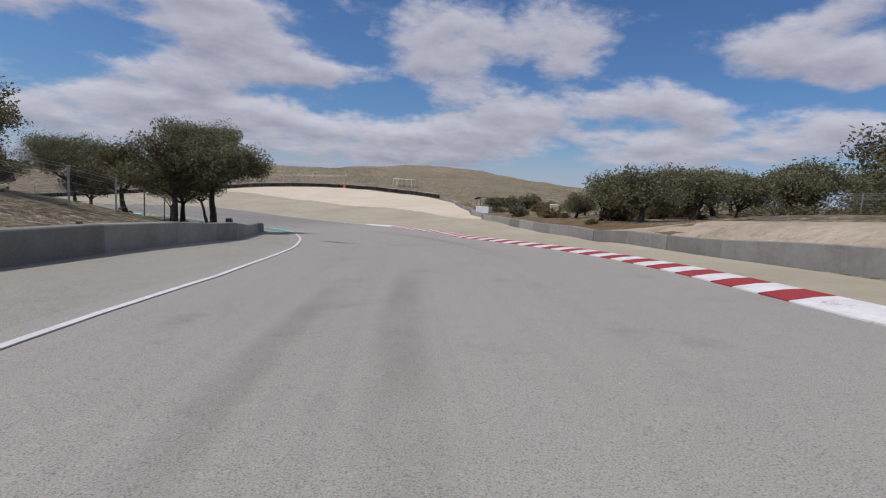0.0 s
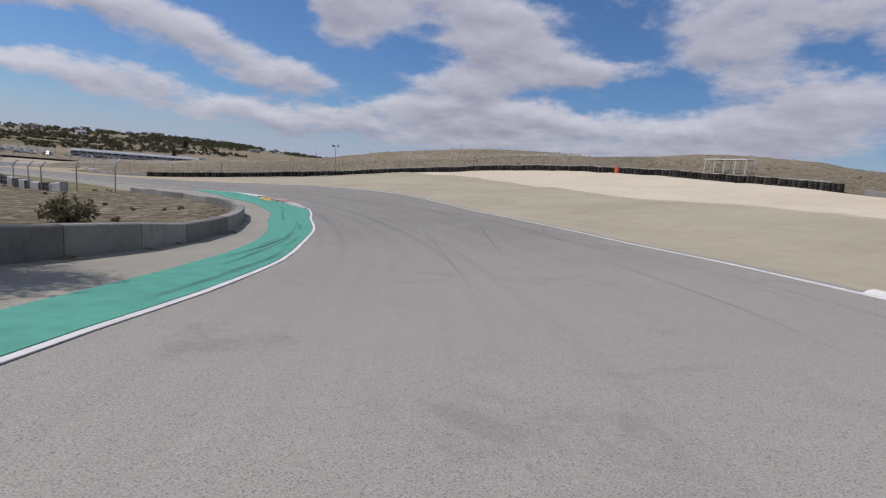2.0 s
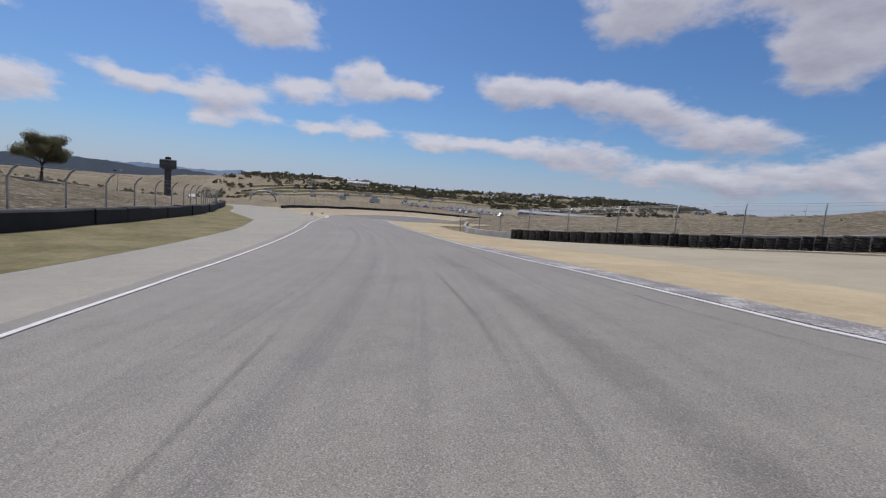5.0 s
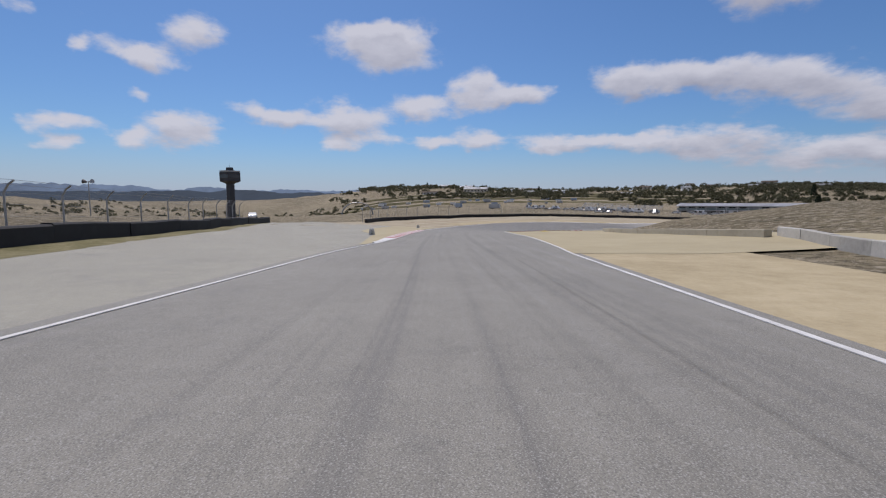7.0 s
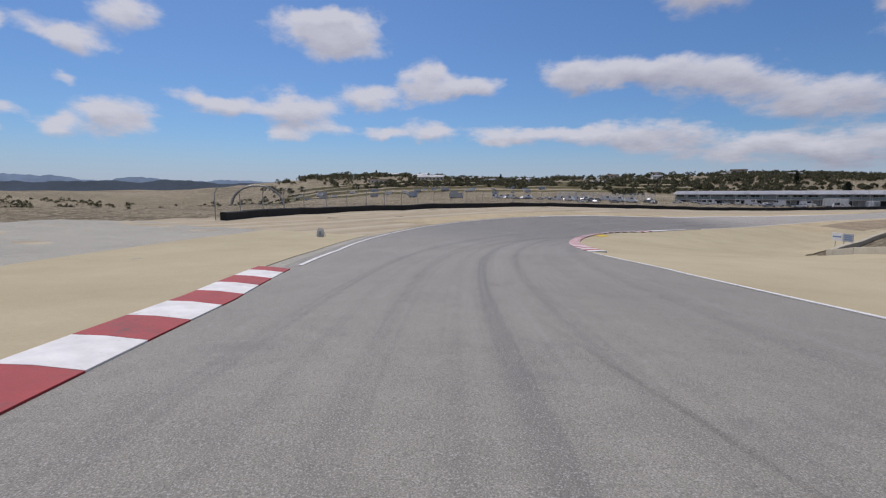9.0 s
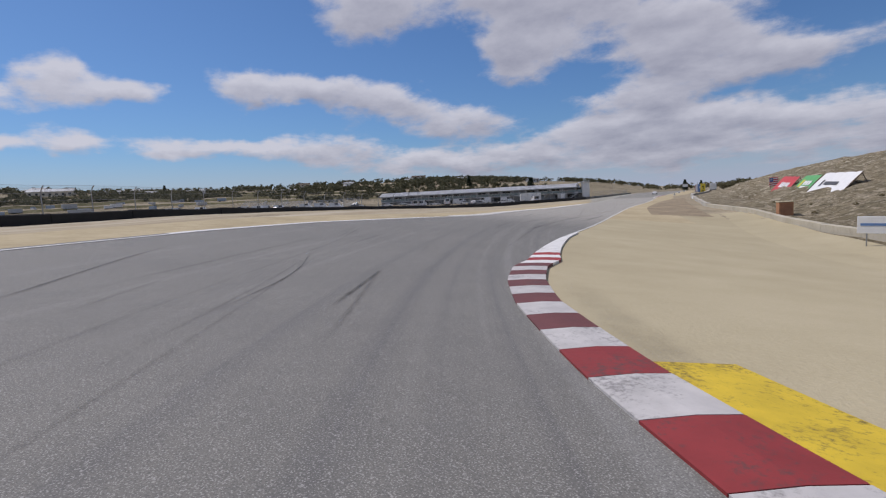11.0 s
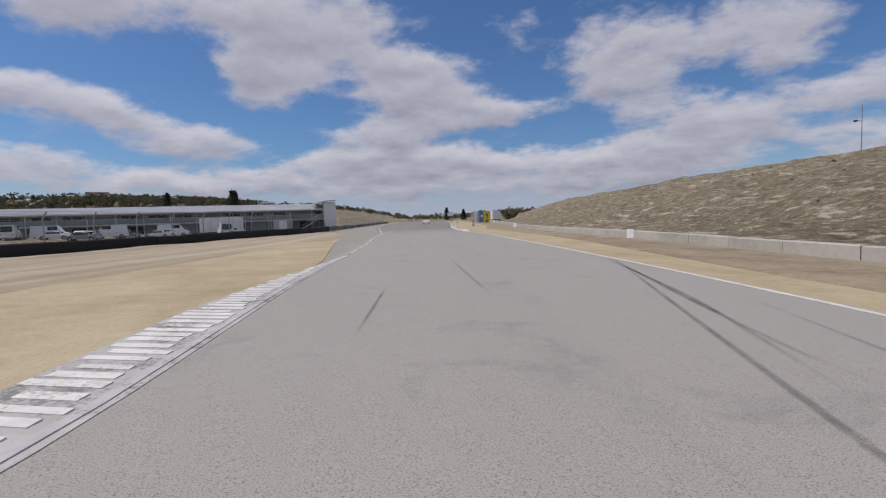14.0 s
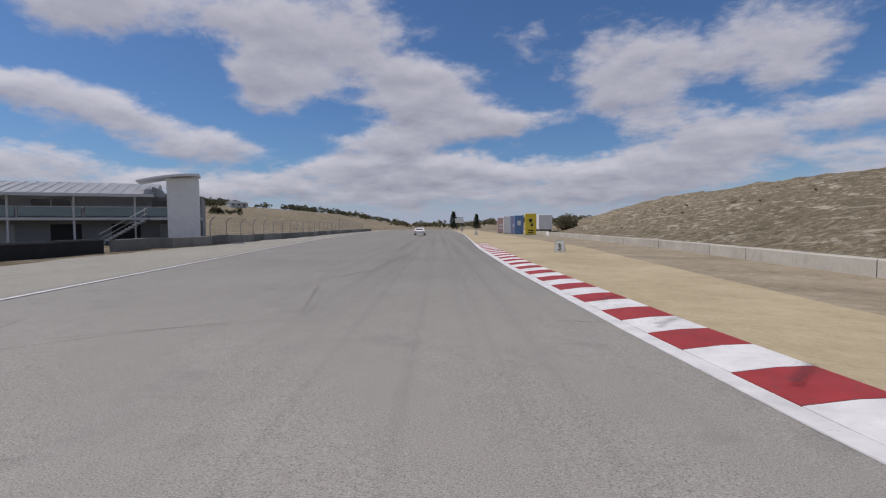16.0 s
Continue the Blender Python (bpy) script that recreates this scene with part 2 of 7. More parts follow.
def make_asphalt(name, tone, warm=1.0, streaks=True):
    m = Mat(name, 0.80, 0, 0.35)
    lay = m.attr("lay")  # x: metres across, y: metres along
    t = m.n.new("ShaderNodeSeparateXYZ")
    m.l.new(lay.outputs["Vector"], t.inputs[0])
    grain = m.noise(38, 2, 0.7)
    patch = m.noise(0.22, 5, 0.6)
    mid = m.noise(2.2, 4, 0.65)
    chips = m.noise(75, 1, 0.5)
    v = m.math("ADD", m.math("MULTIPLY", grain, 0.46), m.math("ADD", m.math("MULTIPLY", patch, 0.30), m.math("MULTIPLY", mid, 0.24)))
    lo, hi = tone * 0.68, tone * 1.32
    col = m.ramp(v, [(0.30, (lo, lo * 0.962, lo * 0.93 / warm)), (0.70, (hi, hi * 0.95, hi * 0.905 / warm))])
    if streaks:
        # rubber laid down along the driving line
        s = m.n.new("ShaderNodeTexNoise")
        s.inputs["Scale"].default_value, s.inputs["Detail"].default_value, s.inputs["Roughness"].default_value = 1.0, 4, 0.62
        mp = m.n.new("ShaderNodeMapping")
        mp.inputs["Scale"].default_value = (1.9, 0.010, 1)
        m.l.new(lay.outputs["Vector"], mp.inputs[0])
        m.l.new(mp.outputs[0], s.inputs["Vector"])
        band = m.band(s.outputs["Fac"], 0.47, 0.72)
        centre = m.band(m.math("ABSOLUTE", t.outputs[0]), 6.4, 0.8)
        col = m.mix(m.math("MULTIPLY", m.math("MULTIPLY", band, centre), 0.55), col, (tone * 0.42, tone * 0.41, tone * 0.41))
        apex = m.math("MULTIPLY", m.band(t.outputs[1], 315, 350), m.band(t.outputs[1], 425, 385))
        col = m.mix(m.math("MULTIPLY", apex, 0.42), col, (tone * 0.40, tone * 0.40, tone * 0.41))
        # paler and warmer before the first corner and after the last
        pale_runs = m.math("ADD", m.math("MULTIPLY", m.band(t.outputs[1], 142, 112), 1.3), m.math("MULTIPLY", m.math("MULTIPLY", m.band(t.outputs[1], 384, 406), m.band(t.outputs[1], 530, 490)), 1.6))
        col = m.mix(m.math("MULTIPLY", pale_runs, 0.48), col, (tone * 1.68, tone * 1.58, tone * 1.36))
        light = m.band(s.outputs["Fac"], 0.46, 0.30)
        col = m.mix(m.math("MULTIPLY", light, 0.22), col, (tone * 1.45, tone * 1.42, tone * 1.34))
    # pale stones and dark pits of the worn surface, then broad weathered blotches
    col = m.mix(m.math("MULTIPLY", m.band(chips, 0.56, 0.68), 0.55), col, (tone * 1.9, tone * 1.86, tone * 1.76))
    col = m.mix(m.math("MULTIPLY", m.band(chips, 0.44, 0.32), 0.60), col, (tone * 0.40, tone * 0.39, tone * 0.38))
    blot = m.band(m.noise(0.55, 6, 0.7, None, 0.4), 0.54, 0.70)
    col = m.mix(m.math("MULTIPLY", blot, 0.30), col, (tone * 0.60, tone * 0.59, tone * 0.57))
    m.colour(col)
    m.bump(m.math("ADD", grain, m.math("MULTIPLY", mid, 0.4)), 0.008, 0.3)
    return m.m


def make_earth(name, stops, scale, bump=0.05, fine=14.0, detail=7):
    m = Mat(name, 0.95, 0, 0.15)
    a, b, c = m.noise(scale, detail, 0.62), m.noise(scale * 7, 5, 0.6), m.noise(fine, 3, 0.7)
    v = m.math("ADD", m.math("MULTIPLY", a, 0.5), m.math("ADD", m.math("MULTIPLY", b, 0.28), m.math("MULTIPLY", c, 0.22)))
    m.colour(m.ramp(v, stops))
    m.bump(m.math("ADD", m.math("MULTIPLY", b, 0.6), m.math("MULTIPLY", c, 0.4)), bump)
    return m.m


ASPHALT = make_asphalt("asphalt", 0.223, 1.13)
RUNOFF = make_asphalt("old_runoff_asphalt", 0.285, 1.22, False)
GRAVEL = make_earth("gravel", [(0.30, (0.30, 0.268, 0.19)), (0.52, (0.38, 0.345, 0.25)), (0.70, (0.455, 0.412, 0.31))], 0.14, 0.05, 11.0)


def make_furrows():
    """Gravel raked into long shallow furrows that follow the track."""
    m = Mat("furrowed_gravel", 0.95, 0, 0.15)
    lay = m.attr("lay")
    rows = []
    for sx, sy in ((0.55, 0.012), (2.4, 0.03)):
        mp, n = m.n.new("ShaderNodeMapping"), m.n.new("ShaderNodeTexNoise")
        mp.inputs["Scale"].default_value = (sx, sy, 1)
        n.inputs["Scale"].default_value, n.inputs["Detail"].default_value = 1.0, 3
        m.l.new(lay.outputs["Vector"], mp.inputs[0])
        m.l.new(mp.outputs[0], n.inputs["Vector"])
        rows.append(n.outputs["Fac"])
    a, c = m.noise(0.5, 6, 0.62), m.noise(11, 3, 0.7)
    v = m.math("ADD", m.math("MULTIPLY", rows[0], 0.44), m.math("ADD", m.math("MULTIPLY", rows[1], 0.22), m.math("ADD", m.math("MULTIPLY", a, 0.17), m.math("MULTIPLY", c, 0.17))))
    m.colour(m.ramp(v, [(0.34, (0.25, 0.205, 0.135)), (0.47, (0.355, 0.30, 0.205)), (0.55, (0.42, 0.365, 0.265)), (0.66, (0.49, 0.435, 0.33))]))
    m.bump(m.math("ADD", rows[1], m.math("MULTIPLY", c, 0.4)), 0.08)
    return m.m


FURROWED = make_furrows()
SAND = make_earth("sand", [(0.32, (0.30, 0.245, 0.146)), (0.50, (0.42, 0.35, 0.22)), (0.70, (0.53, 0.45, 0.297))], 0.22, 0.06, 9.0)
PALE_SAND = make_earth("pale_sand", [(0.30, (0.48, 0.41, 0.295)), (0.52, (0.58, 0.51, 0.385)), (0.72, (0.66, 0.59, 0.46))], 0.08, 0.05)
INFIELD = make_earth("infield_sand", [(0.30, (0.335, 0.288, 0.182)), (0.52, (0.415, 0.36, 0.235)), (0.72, (0.495, 0.435, 0.295))], 0.07, 0.04)
DIRT = make_earth("dirt", [(0.30, (0.15, 0.125, 0.083)), (0.48, (0.28, 0.236, 0.162)), (0.70, (0.46, 0.395, 0.28))], 0.35, 0.10, 7.0)
CUT_EARTH = make_earth("cut_earth", [(0.30, (0.17, 0.135, 0.09)), (0.46, (0.36, 0.30, 0.215)), (0.70, (0.56, 0.49, 0.375))], 0.45, 0.30, 4.0)
WEEDS = make_earth("weedy_slope", [(0.30, (0.07, 0.055, 0.028)), (0.48, (0.15, 0.105, 0.055)), (0.70, (0.27, 0.21, 0.11))], 0.5, 0.15, 9.0)
DRY_WEEDS = make_earth("dry_weeds", [(0.30, (0.15, 0.117, 0.078)), (0.46, (0.245, 0.195, 0.13)), (0.70, (0.42, 0.345, 0.235))], 0.4, 0.08, 7.0)
VERGE = make_earth("dry_verge", [(0.30, (0.085, 0.082, 0.036)), (0.46, (0.165, 0.15, 0.072)), (0.70, (0.32, 0.275, 0.165))], 0.45, 0.12, 9.0)
CONCRETE = make_earth("concrete", [(0.30, (0.22, 0.21, 0.185)), (0.52, (0.31, 0.30, 0.27)), (0.72, (0.40, 0.385, 0.34))], 0.8, 0.01, 22.0)
PALE_CONCRETE = make_earth("pale_concrete", [(0.30, (0.36, 0.34, 0.30)), (0.52, (0.46, 0.44, 0.39)), (0.72, (0.55, 0.525, 0.465))], 0.6, 0.01, 22.0)


def worn_paint(name, col, under, wear=0.5, gloss=0.7):
    m = Mat(name, gloss, 0, 0.4)
    a, b = m.noise(0.9, 6, 0.65), m.noise(16, 4, 0.7)
    v = m.math("ADD", m.math("MULTIPLY", a, 0.55), m.math("MULTIPLY", b, 0.45))
    worn = m.band(v, wear, wear + 0.14)
    dirty = m.ramp(m.noise(2.5, 5), [(0.3, tuple(c * 0.78 for c in col)), (0.65, col)])
    m.colour(m.mix(worn, dirty, under))
    m.bump(b, 0.004)
    return m.m


WHITE_LINE = worn_paint("white_road_paint", (0.70, 0.69, 0.66), (0.33, 0.32, 0.30), 0.56)
GREEN_PAINT = worn_paint("green_road_paint", (0.080, 0.345, 0.25), (0.17, 0.26, 0.21), 0.60)
KERB_WHITE = worn_paint("kerb_white", (0.72, 0.71, 0.68), (0.34, 0.32, 0.29), 0.55)
WORN_SLAB = worn_paint("worn_slab", (0.50, 0.48, 0.44), (0.20, 0.19, 0.17), 0.47)
WORN_BAR = worn_paint("worn_bar_paint", (0.76, 0.735, 0.67), (0.34, 0.32, 0.28), 0.51)
KERB_RED = worn_paint("kerb_red", (0.34, 0.036, 0.036), (0.12, 0.05, 0.047), 0.53)
KERB_RED_OLD = worn_paint("kerb_red_scuffed", (0.26, 0.032, 0.032), (0.10, 0.05, 0.046), 0.50)
KERB_DARK = worn_paint("kerb_rubbered_red", (0.15, 0.048, 0.046), (0.07, 0.055, 0.052), 0.52)
KERB_GREY = worn_paint("kerb_rubbered_white", (0.52, 0.50, 0.48), (0.22, 0.21, 0.20), 0.50)
YELLOW = worn_paint("yellow_paint", (0.66, 0.47, 0.03), (0.16, 0.12, 0.03), 0.50)
DARK_RUBBER = plain("rubber", (0.022, 0.021, 0.020), 0.85, 0, 0.35, 4.0)
BLACK_WRAP = plain("black_belting", (0.014, 0.014, 0.014), 0.75, 0, 0.4, 1.2)


def table(text):
    return [tuple(map(float, w.split(":"))) for w in text.split()]


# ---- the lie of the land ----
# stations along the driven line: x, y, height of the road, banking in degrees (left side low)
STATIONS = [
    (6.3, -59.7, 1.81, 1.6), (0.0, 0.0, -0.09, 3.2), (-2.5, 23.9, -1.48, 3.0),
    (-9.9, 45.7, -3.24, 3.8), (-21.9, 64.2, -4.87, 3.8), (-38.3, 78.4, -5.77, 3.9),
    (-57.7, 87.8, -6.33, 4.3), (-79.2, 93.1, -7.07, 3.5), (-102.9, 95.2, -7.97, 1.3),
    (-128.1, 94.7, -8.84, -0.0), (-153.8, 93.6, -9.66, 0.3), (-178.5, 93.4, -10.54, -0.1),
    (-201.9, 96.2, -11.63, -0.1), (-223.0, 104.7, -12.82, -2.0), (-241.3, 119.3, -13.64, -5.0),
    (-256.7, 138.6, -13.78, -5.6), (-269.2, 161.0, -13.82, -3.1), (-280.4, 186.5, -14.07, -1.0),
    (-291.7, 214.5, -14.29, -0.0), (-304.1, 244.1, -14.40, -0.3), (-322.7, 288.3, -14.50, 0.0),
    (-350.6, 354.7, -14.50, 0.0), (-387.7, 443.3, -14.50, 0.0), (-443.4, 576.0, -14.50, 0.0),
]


def spline(table, u):
    n = len(table)
    i = int(min(max(math.floor(u), 0), n - 2))
    f = u - i
    q = [np.array(table[min(max(k, 0), n - 1)], float) for k in (i - 1, i, i + 1, i + 2)]
    if i == 0:
        q[0] = 2 * q[1] - q[2]
    if i == n - 2:
        q[3] = 2 * q[2] - q[1]
    return 0.5 * (2 * q[1] + (q[2] - q[0]) * f + (2 * q[0] - 5 * q[1] + 4 * q[2] - q[3]) * f * f + (3 * q[1] - q[0] - 3 * q[2] + q[3]) * f**3)


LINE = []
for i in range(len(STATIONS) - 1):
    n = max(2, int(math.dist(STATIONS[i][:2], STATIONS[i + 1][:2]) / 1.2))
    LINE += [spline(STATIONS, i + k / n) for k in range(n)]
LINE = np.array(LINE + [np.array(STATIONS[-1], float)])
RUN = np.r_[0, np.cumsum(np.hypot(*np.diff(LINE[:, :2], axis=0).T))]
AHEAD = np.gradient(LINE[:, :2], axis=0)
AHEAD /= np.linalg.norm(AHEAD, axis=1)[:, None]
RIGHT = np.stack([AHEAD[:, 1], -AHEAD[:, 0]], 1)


def along(s, d):
    """The plan point d metres to the right of the driven line at s metres along it."""
    p = [np.interp(s, RUN, LINE[:, k]) for k in (0, 1)]
    r = [np.interp(s, RUN, RIGHT[:, k]) for k in (0, 1)]
    return p[0] + r[0] * d, p[1] + r[1] * d


def heading(s):
    """Degrees to the left of +y that the line runs at s."""
    return math.degrees(math.atan2(-np.interp(s, RUN, AHEAD[:, 0]), np.interp(s, RUN, AHEAD[:, 1])))


def nearest(xs, ys):
    best, at_s, at_d, at_i = np.full(xs.shape, 1e18), np.zeros(xs.shape), np.zeros(xs.shape), np.zeros(xs.shape, int)
    for i in range(0, len(LINE), 2):
        dx, dy = xs - LINE[i, 0], ys - LINE[i, 1]
        q = dx * dx + dy * dy
        m = q < best
        best[m], at_i[m] = q[m], i
    dx, dy = xs - LINE[at_i, 0], ys - LINE[at_i, 1]
    at_s = RUN[at_i] + dx * AHEAD[at_i, 0] + dy * AHEAD[at_i, 1]
    at_d = dx * RIGHT[at_i, 0] + dy * RIGHT[at_i, 1]
    return at_s, at_d


# cross sections beside the road: rise above the banked road plane
SIDE_D = [0, 12, 18, 24, 30, 45, 60, 90]
RIGHT_SIDE = {
    0: (0, 0, 0.7, 1.2, 1.5, 2.2, 2.6, 3.5), 85: (0, 0, 0.7, 1.0, 1.3, 1.8, 2.2, 2.8),
    120: (0, 0, 0.3, 1.0, 1.5, 2.4, 3.0, 4.0), 160: (0, 0, 0.4, 0.9, 1.5, 3.0, 5.3, 8.5),
    205: (0, 0, 0.2, 0.5, 1.0, 2.6, 4.0, 6.0), 240: (0, -0.1, 0.2, 1.0, 2.0, 3.0, 3.6, 5.0),
    300: (0, -0.2, -0.1, 0.4, 1.8, 3.6, 4.5, 5.0), 350: (0, -0.2, -0.3, 0.5, 1.8, 4.5, 6.0, 7.0),
    400: (0, -0.1, -0.2, 0.3, 2.2, 5.9, 8.4, 9.4), 460: (0, -0.1, -0.2, 0.2, 2.6, 5.9, 8.0, 8.8),
    520: (0, 0, 0.2, 2.2, 4.2, 7.0, 8.6, 9.5), 570: (0, 0, 0, 1.2, 3.2, 7.2, 8.5, 9.0), 605: (0, 0, 0, 0.6, 2.4, 7.2, 8.0, 7.5), 630: (0, 0, 0, 0.2, 1.6, 4.0, 4.5, 4.5), 660: (0, 0, 0, 0, 0, 0.3, 1.0, 2.0)}
LEFT_SIDE = {
    0: (0, 0.5, 2.4, 3.4, 4.0, 5.0, 5.4, 6.0), 102: (0, 0.6, 2.2, 3.0, 3.4, 3.8, 4.0, 4.2), 122: (0, 0.7, 1.3, 1.6, 1.8, 2.0, 2.2, 2.6),
    135: (0, 0.2, 0.5, 0.7, 0.9, 1.2, 1.5, 2.0), 165: (0, 0.1, 0.4, 0.8, 1.2, 1.8, 2.2, 2.5),
    200: (0, 0, 0.2, 1.0, 1.8, 3.0, 3.2, 3.2), 258: (0, 0, 0.2, 1.0, 2.0, 3.3, 3.4, 3.2),
    305: (0, 0, 0.2, 0.5, 0.9, 1.6, 2.0, 2.2), 345: (0, 0, 0, 0.2, 0.3, 0.8, 1.2, 1.4),
    400: (0, 0, 0, 0, 0, 0, 0, 0), 720: (0, 0, 0, 0, 0, 0, 0, 0)}
LWALL = table("0:-9 60:-8.3 72:-8 81:-7.7 97:-7.65 104:-7.3 110:-6.6 110.6:-9.2 112:-9.1 116:-8.5 120:-8 124:-7.4 128:-6.9 134:-6.5 141:-6.25 147:-6.15 151:-6.6 157:-7.3 161:-8.0 165:-8.75 171:-9.8 180:-11")
LWALL_BACK = table("106:-9.6 112:-9.1 116:-8.5 120:-8 124:-7.4 128:-6.9 134:-6.5 141:-6.25 147:-6.15 151:-6.6 157:-7.3 161:-8.0 165:-8.75 171:-9.8 180:-11")
RWALL = table("0.0:11.28 68.4:11.28 79.2:11.64 88.8:12.36 98.4:14.16 110.4:18.24 120.0:24.48 129.6:34.08 139.2:46.08 144.0:51.12")
# far hills: x, y, rise, reach across and along, turn
HILLS = [(-25, 330, 8, 80, 60, 0), (-14, 305, 5, 42, 40, 0), (-105, 250, 3, 60, 45, 0), (-94, 206, 4.8, 36, 34, 0), (-215, 300, 4, 45, 70, 0),
         (-800, 30, 20, 150, 110, 0), (-700, 250, 11, 120, 190, 0), (-720, 480, 18, 150, 150, 0), (-640, 760, 8, 160, 160, 0),
         (-420, -260, 3, 160, 90, 25), (-500, -90, -13, 110, 70, 0), (-380, -60, -7, 85, 55, 0),
         (-1500, 700, 22, 300, 600, 0), (-560, 1500, 8, 500, 200, 0)]


def section(table, s, d):
    keys = sorted(table)
    prof = np.array([table[k] for k in keys])
    cols = np.stack([np.interp(s, keys, prof[:, j]) for j in range(prof.shape[1])])
    j = np.clip(np.searchsorted(SIDE_D, d, "right") - 1, 0, len(SIDE_D) - 2)
    a, b = np.array(SIDE_D)[j], np.array(SIDE_D)[j + 1]
    f = np.clip((d - a) / (b - a), 0, 1)
    return np.take_along_axis(cols, j[None], 0)[0] * (1 - f) + np.take_along_axis(cols, j[None] + 1, 0)[0] * f


def spread(lo, hi, step, far):
    core = list(np.arange(lo, hi + 0.1, step))
    out, gap = [], step
    while (out[-1] if out else core[-1]) < far:
        gap *= 1.2
        out.append((out[-1] if out else core[-1]) + gap)
    down, gap = [], step
    while (down[-1] if down else core[0]) > -far:
        gap *= 1.2
        down.append((down[-1] if down else core[0]) - gap)
    return np.array(down[::-1] + core + out)


GX, GY = spread(-440, 60, 1.25, 3200), spread(-60, 420, 1.25, 3200)
XX, YY = np.meshgrid(GX, GY, indexing="ij")
flat_x, flat_y = XX.ravel(), YY.ravel()
near_s, near_d = nearest(flat_x, flat_y)
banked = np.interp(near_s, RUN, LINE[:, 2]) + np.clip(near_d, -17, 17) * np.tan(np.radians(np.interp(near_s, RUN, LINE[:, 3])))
sides = np.where(near_d > 0, section(RIGHT_SIDE, near_s, np.abs(near_d)), section(LEFT_SIDE, near_s, np.abs(near_d)))
# the banks are held up by the block walls
wall_l = np.interp(near_s, [a for a, _ in LWALL], [b for _, b in LWALL])
wall_r = np.interp(near_s, [a for a, _ in RWALL], [b for _, b in RWALL])
held = np.clip((wall_l - near_d - 0.12) / 0.9, 0, 1) * 0.56 * np.clip((182 - near_s) / 8, 0, 1)
held += np.clip((near_d - wall_r + 0.1) / 1.0, 0, 1) * 0.42 * np.clip((140 - near_s) / 40, 0, 1)
# the eroded cut bank beyond the block wall
held += np.clip((near_d - wall_r - 0.5) / 1.8, 0, 1) * 0.55 * np.clip((86 - near_s) / 5, 0, 1)
ZZ = (banked + sides + held).reshape(XX.shape)
soft_z = ZZ.copy()
for width in (4, 8, 13, 13):
    for axis in (0, 1):
        pad = np.concatenate([np.repeat(np.take(soft_z, [0], axis), width, axis), soft_z, np.repeat(np.take(soft_z, [-1], axis), width, axis)], axis)
        total = np.cumsum(pad, axis)
        total = np.concatenate([np.zeros_like(np.take(total, [0], axis)), total], axis)
        n = soft_z.shape[axis]
        soft_z = (np.take(total, range(2 * width + 1, 2 * width + 1 + n), axis) - np.take(total, range(n), axis)) / (2 * width + 1)
away = np.abs(near_d).reshape(XX.shape)
blend = np.clip((away - 34) / 40, 0, 1)
blend = blend * blend * (3 - 2 * blend)
ZZ = ZZ * (1 - blend) + soft_z * blend
rough_far = np.clip((away - 18) / 40, 0, 1)
for hx, hy, rise, rx, ry, turn in HILLS:
    c, s_ = math.cos(radians(turn)), math.sin(radians(turn))
    u, v = (XX - hx) * c + (YY - hy) * s_, -(XX - hx) * s_ + (YY - hy) * c
    ZZ = ZZ + rise * np.exp(-0.5 * ((u / rx) ** 2 + (v / ry) ** 2)) * np.clip((away - 30) / 60, 0, 1)
ripple = np.array([noise.fractal(Vector((x * 0.035, y * 0.035, 3.1)), 0.9, 2.1, 5) for x, y in zip(flat_x, flat_y)]).reshape(XX.shape)
lumps = np.array([noise.fractal(Vector((x * 0.22, y * 0.22, 7.7)), 0.8, 2.0, 3) for x, y in zip(flat_x, flat_y)]).reshape(XX.shape)
ZZ = ZZ + lumps * np.clip((away - 15) / 12, 0, 1) * 0.16
craggy = np.clip((near_s - 392) / 20, 0, 1) * np.clip((650 - near_s) / 30, 0, 1) * np.clip((near_d - 19) / 5, 0, 1) * np.clip((95 - near_d) / 25, 0, 1)
ZZ = ZZ + lumps * craggy.reshape(XX.shape) * 0.42
ZZ = ZZ + ripple * rough_far * np.clip(0.35 + away / 300, 0, 2.5)


def gz(x, y):
    """Height of the ground."""
    i = int(np.clip(np.searchsorted(GX, x) - 1, 0, len(GX) - 2))
    j = int(np.clip(np.searchsorted(GY, y) - 1, 0, len(GY) - 2))
    f, g = (x - GX[i]) / (GX[i + 1] - GX[i]), (y - GY[j]) / (GY[j + 1] - GY[j])
    return float((ZZ[i, j] * (1 - f) + ZZ[i + 1, j] * f) * (1 - g) + (ZZ[i, j + 1] * (1 - f) + ZZ[i + 1, j + 1] * f) * g)


def mesh_object(name, verts, faces, material, parent=None, smooth=False):
    me = bpy.data.meshes.new(name)
    me.from_pydata([tuple(map(float, v)) for v in verts], [], faces)
    for m in material if isinstance(material, (list, tuple)) else [material]:
        me.materials.append(m)
    if smooth:
        me.polygons.foreach_set("use_smooth", [True] * len(me.polygons))
    me.update()
    ob = new(name, me)
    if parent is not None:
        ob.parent = parent
    return ob


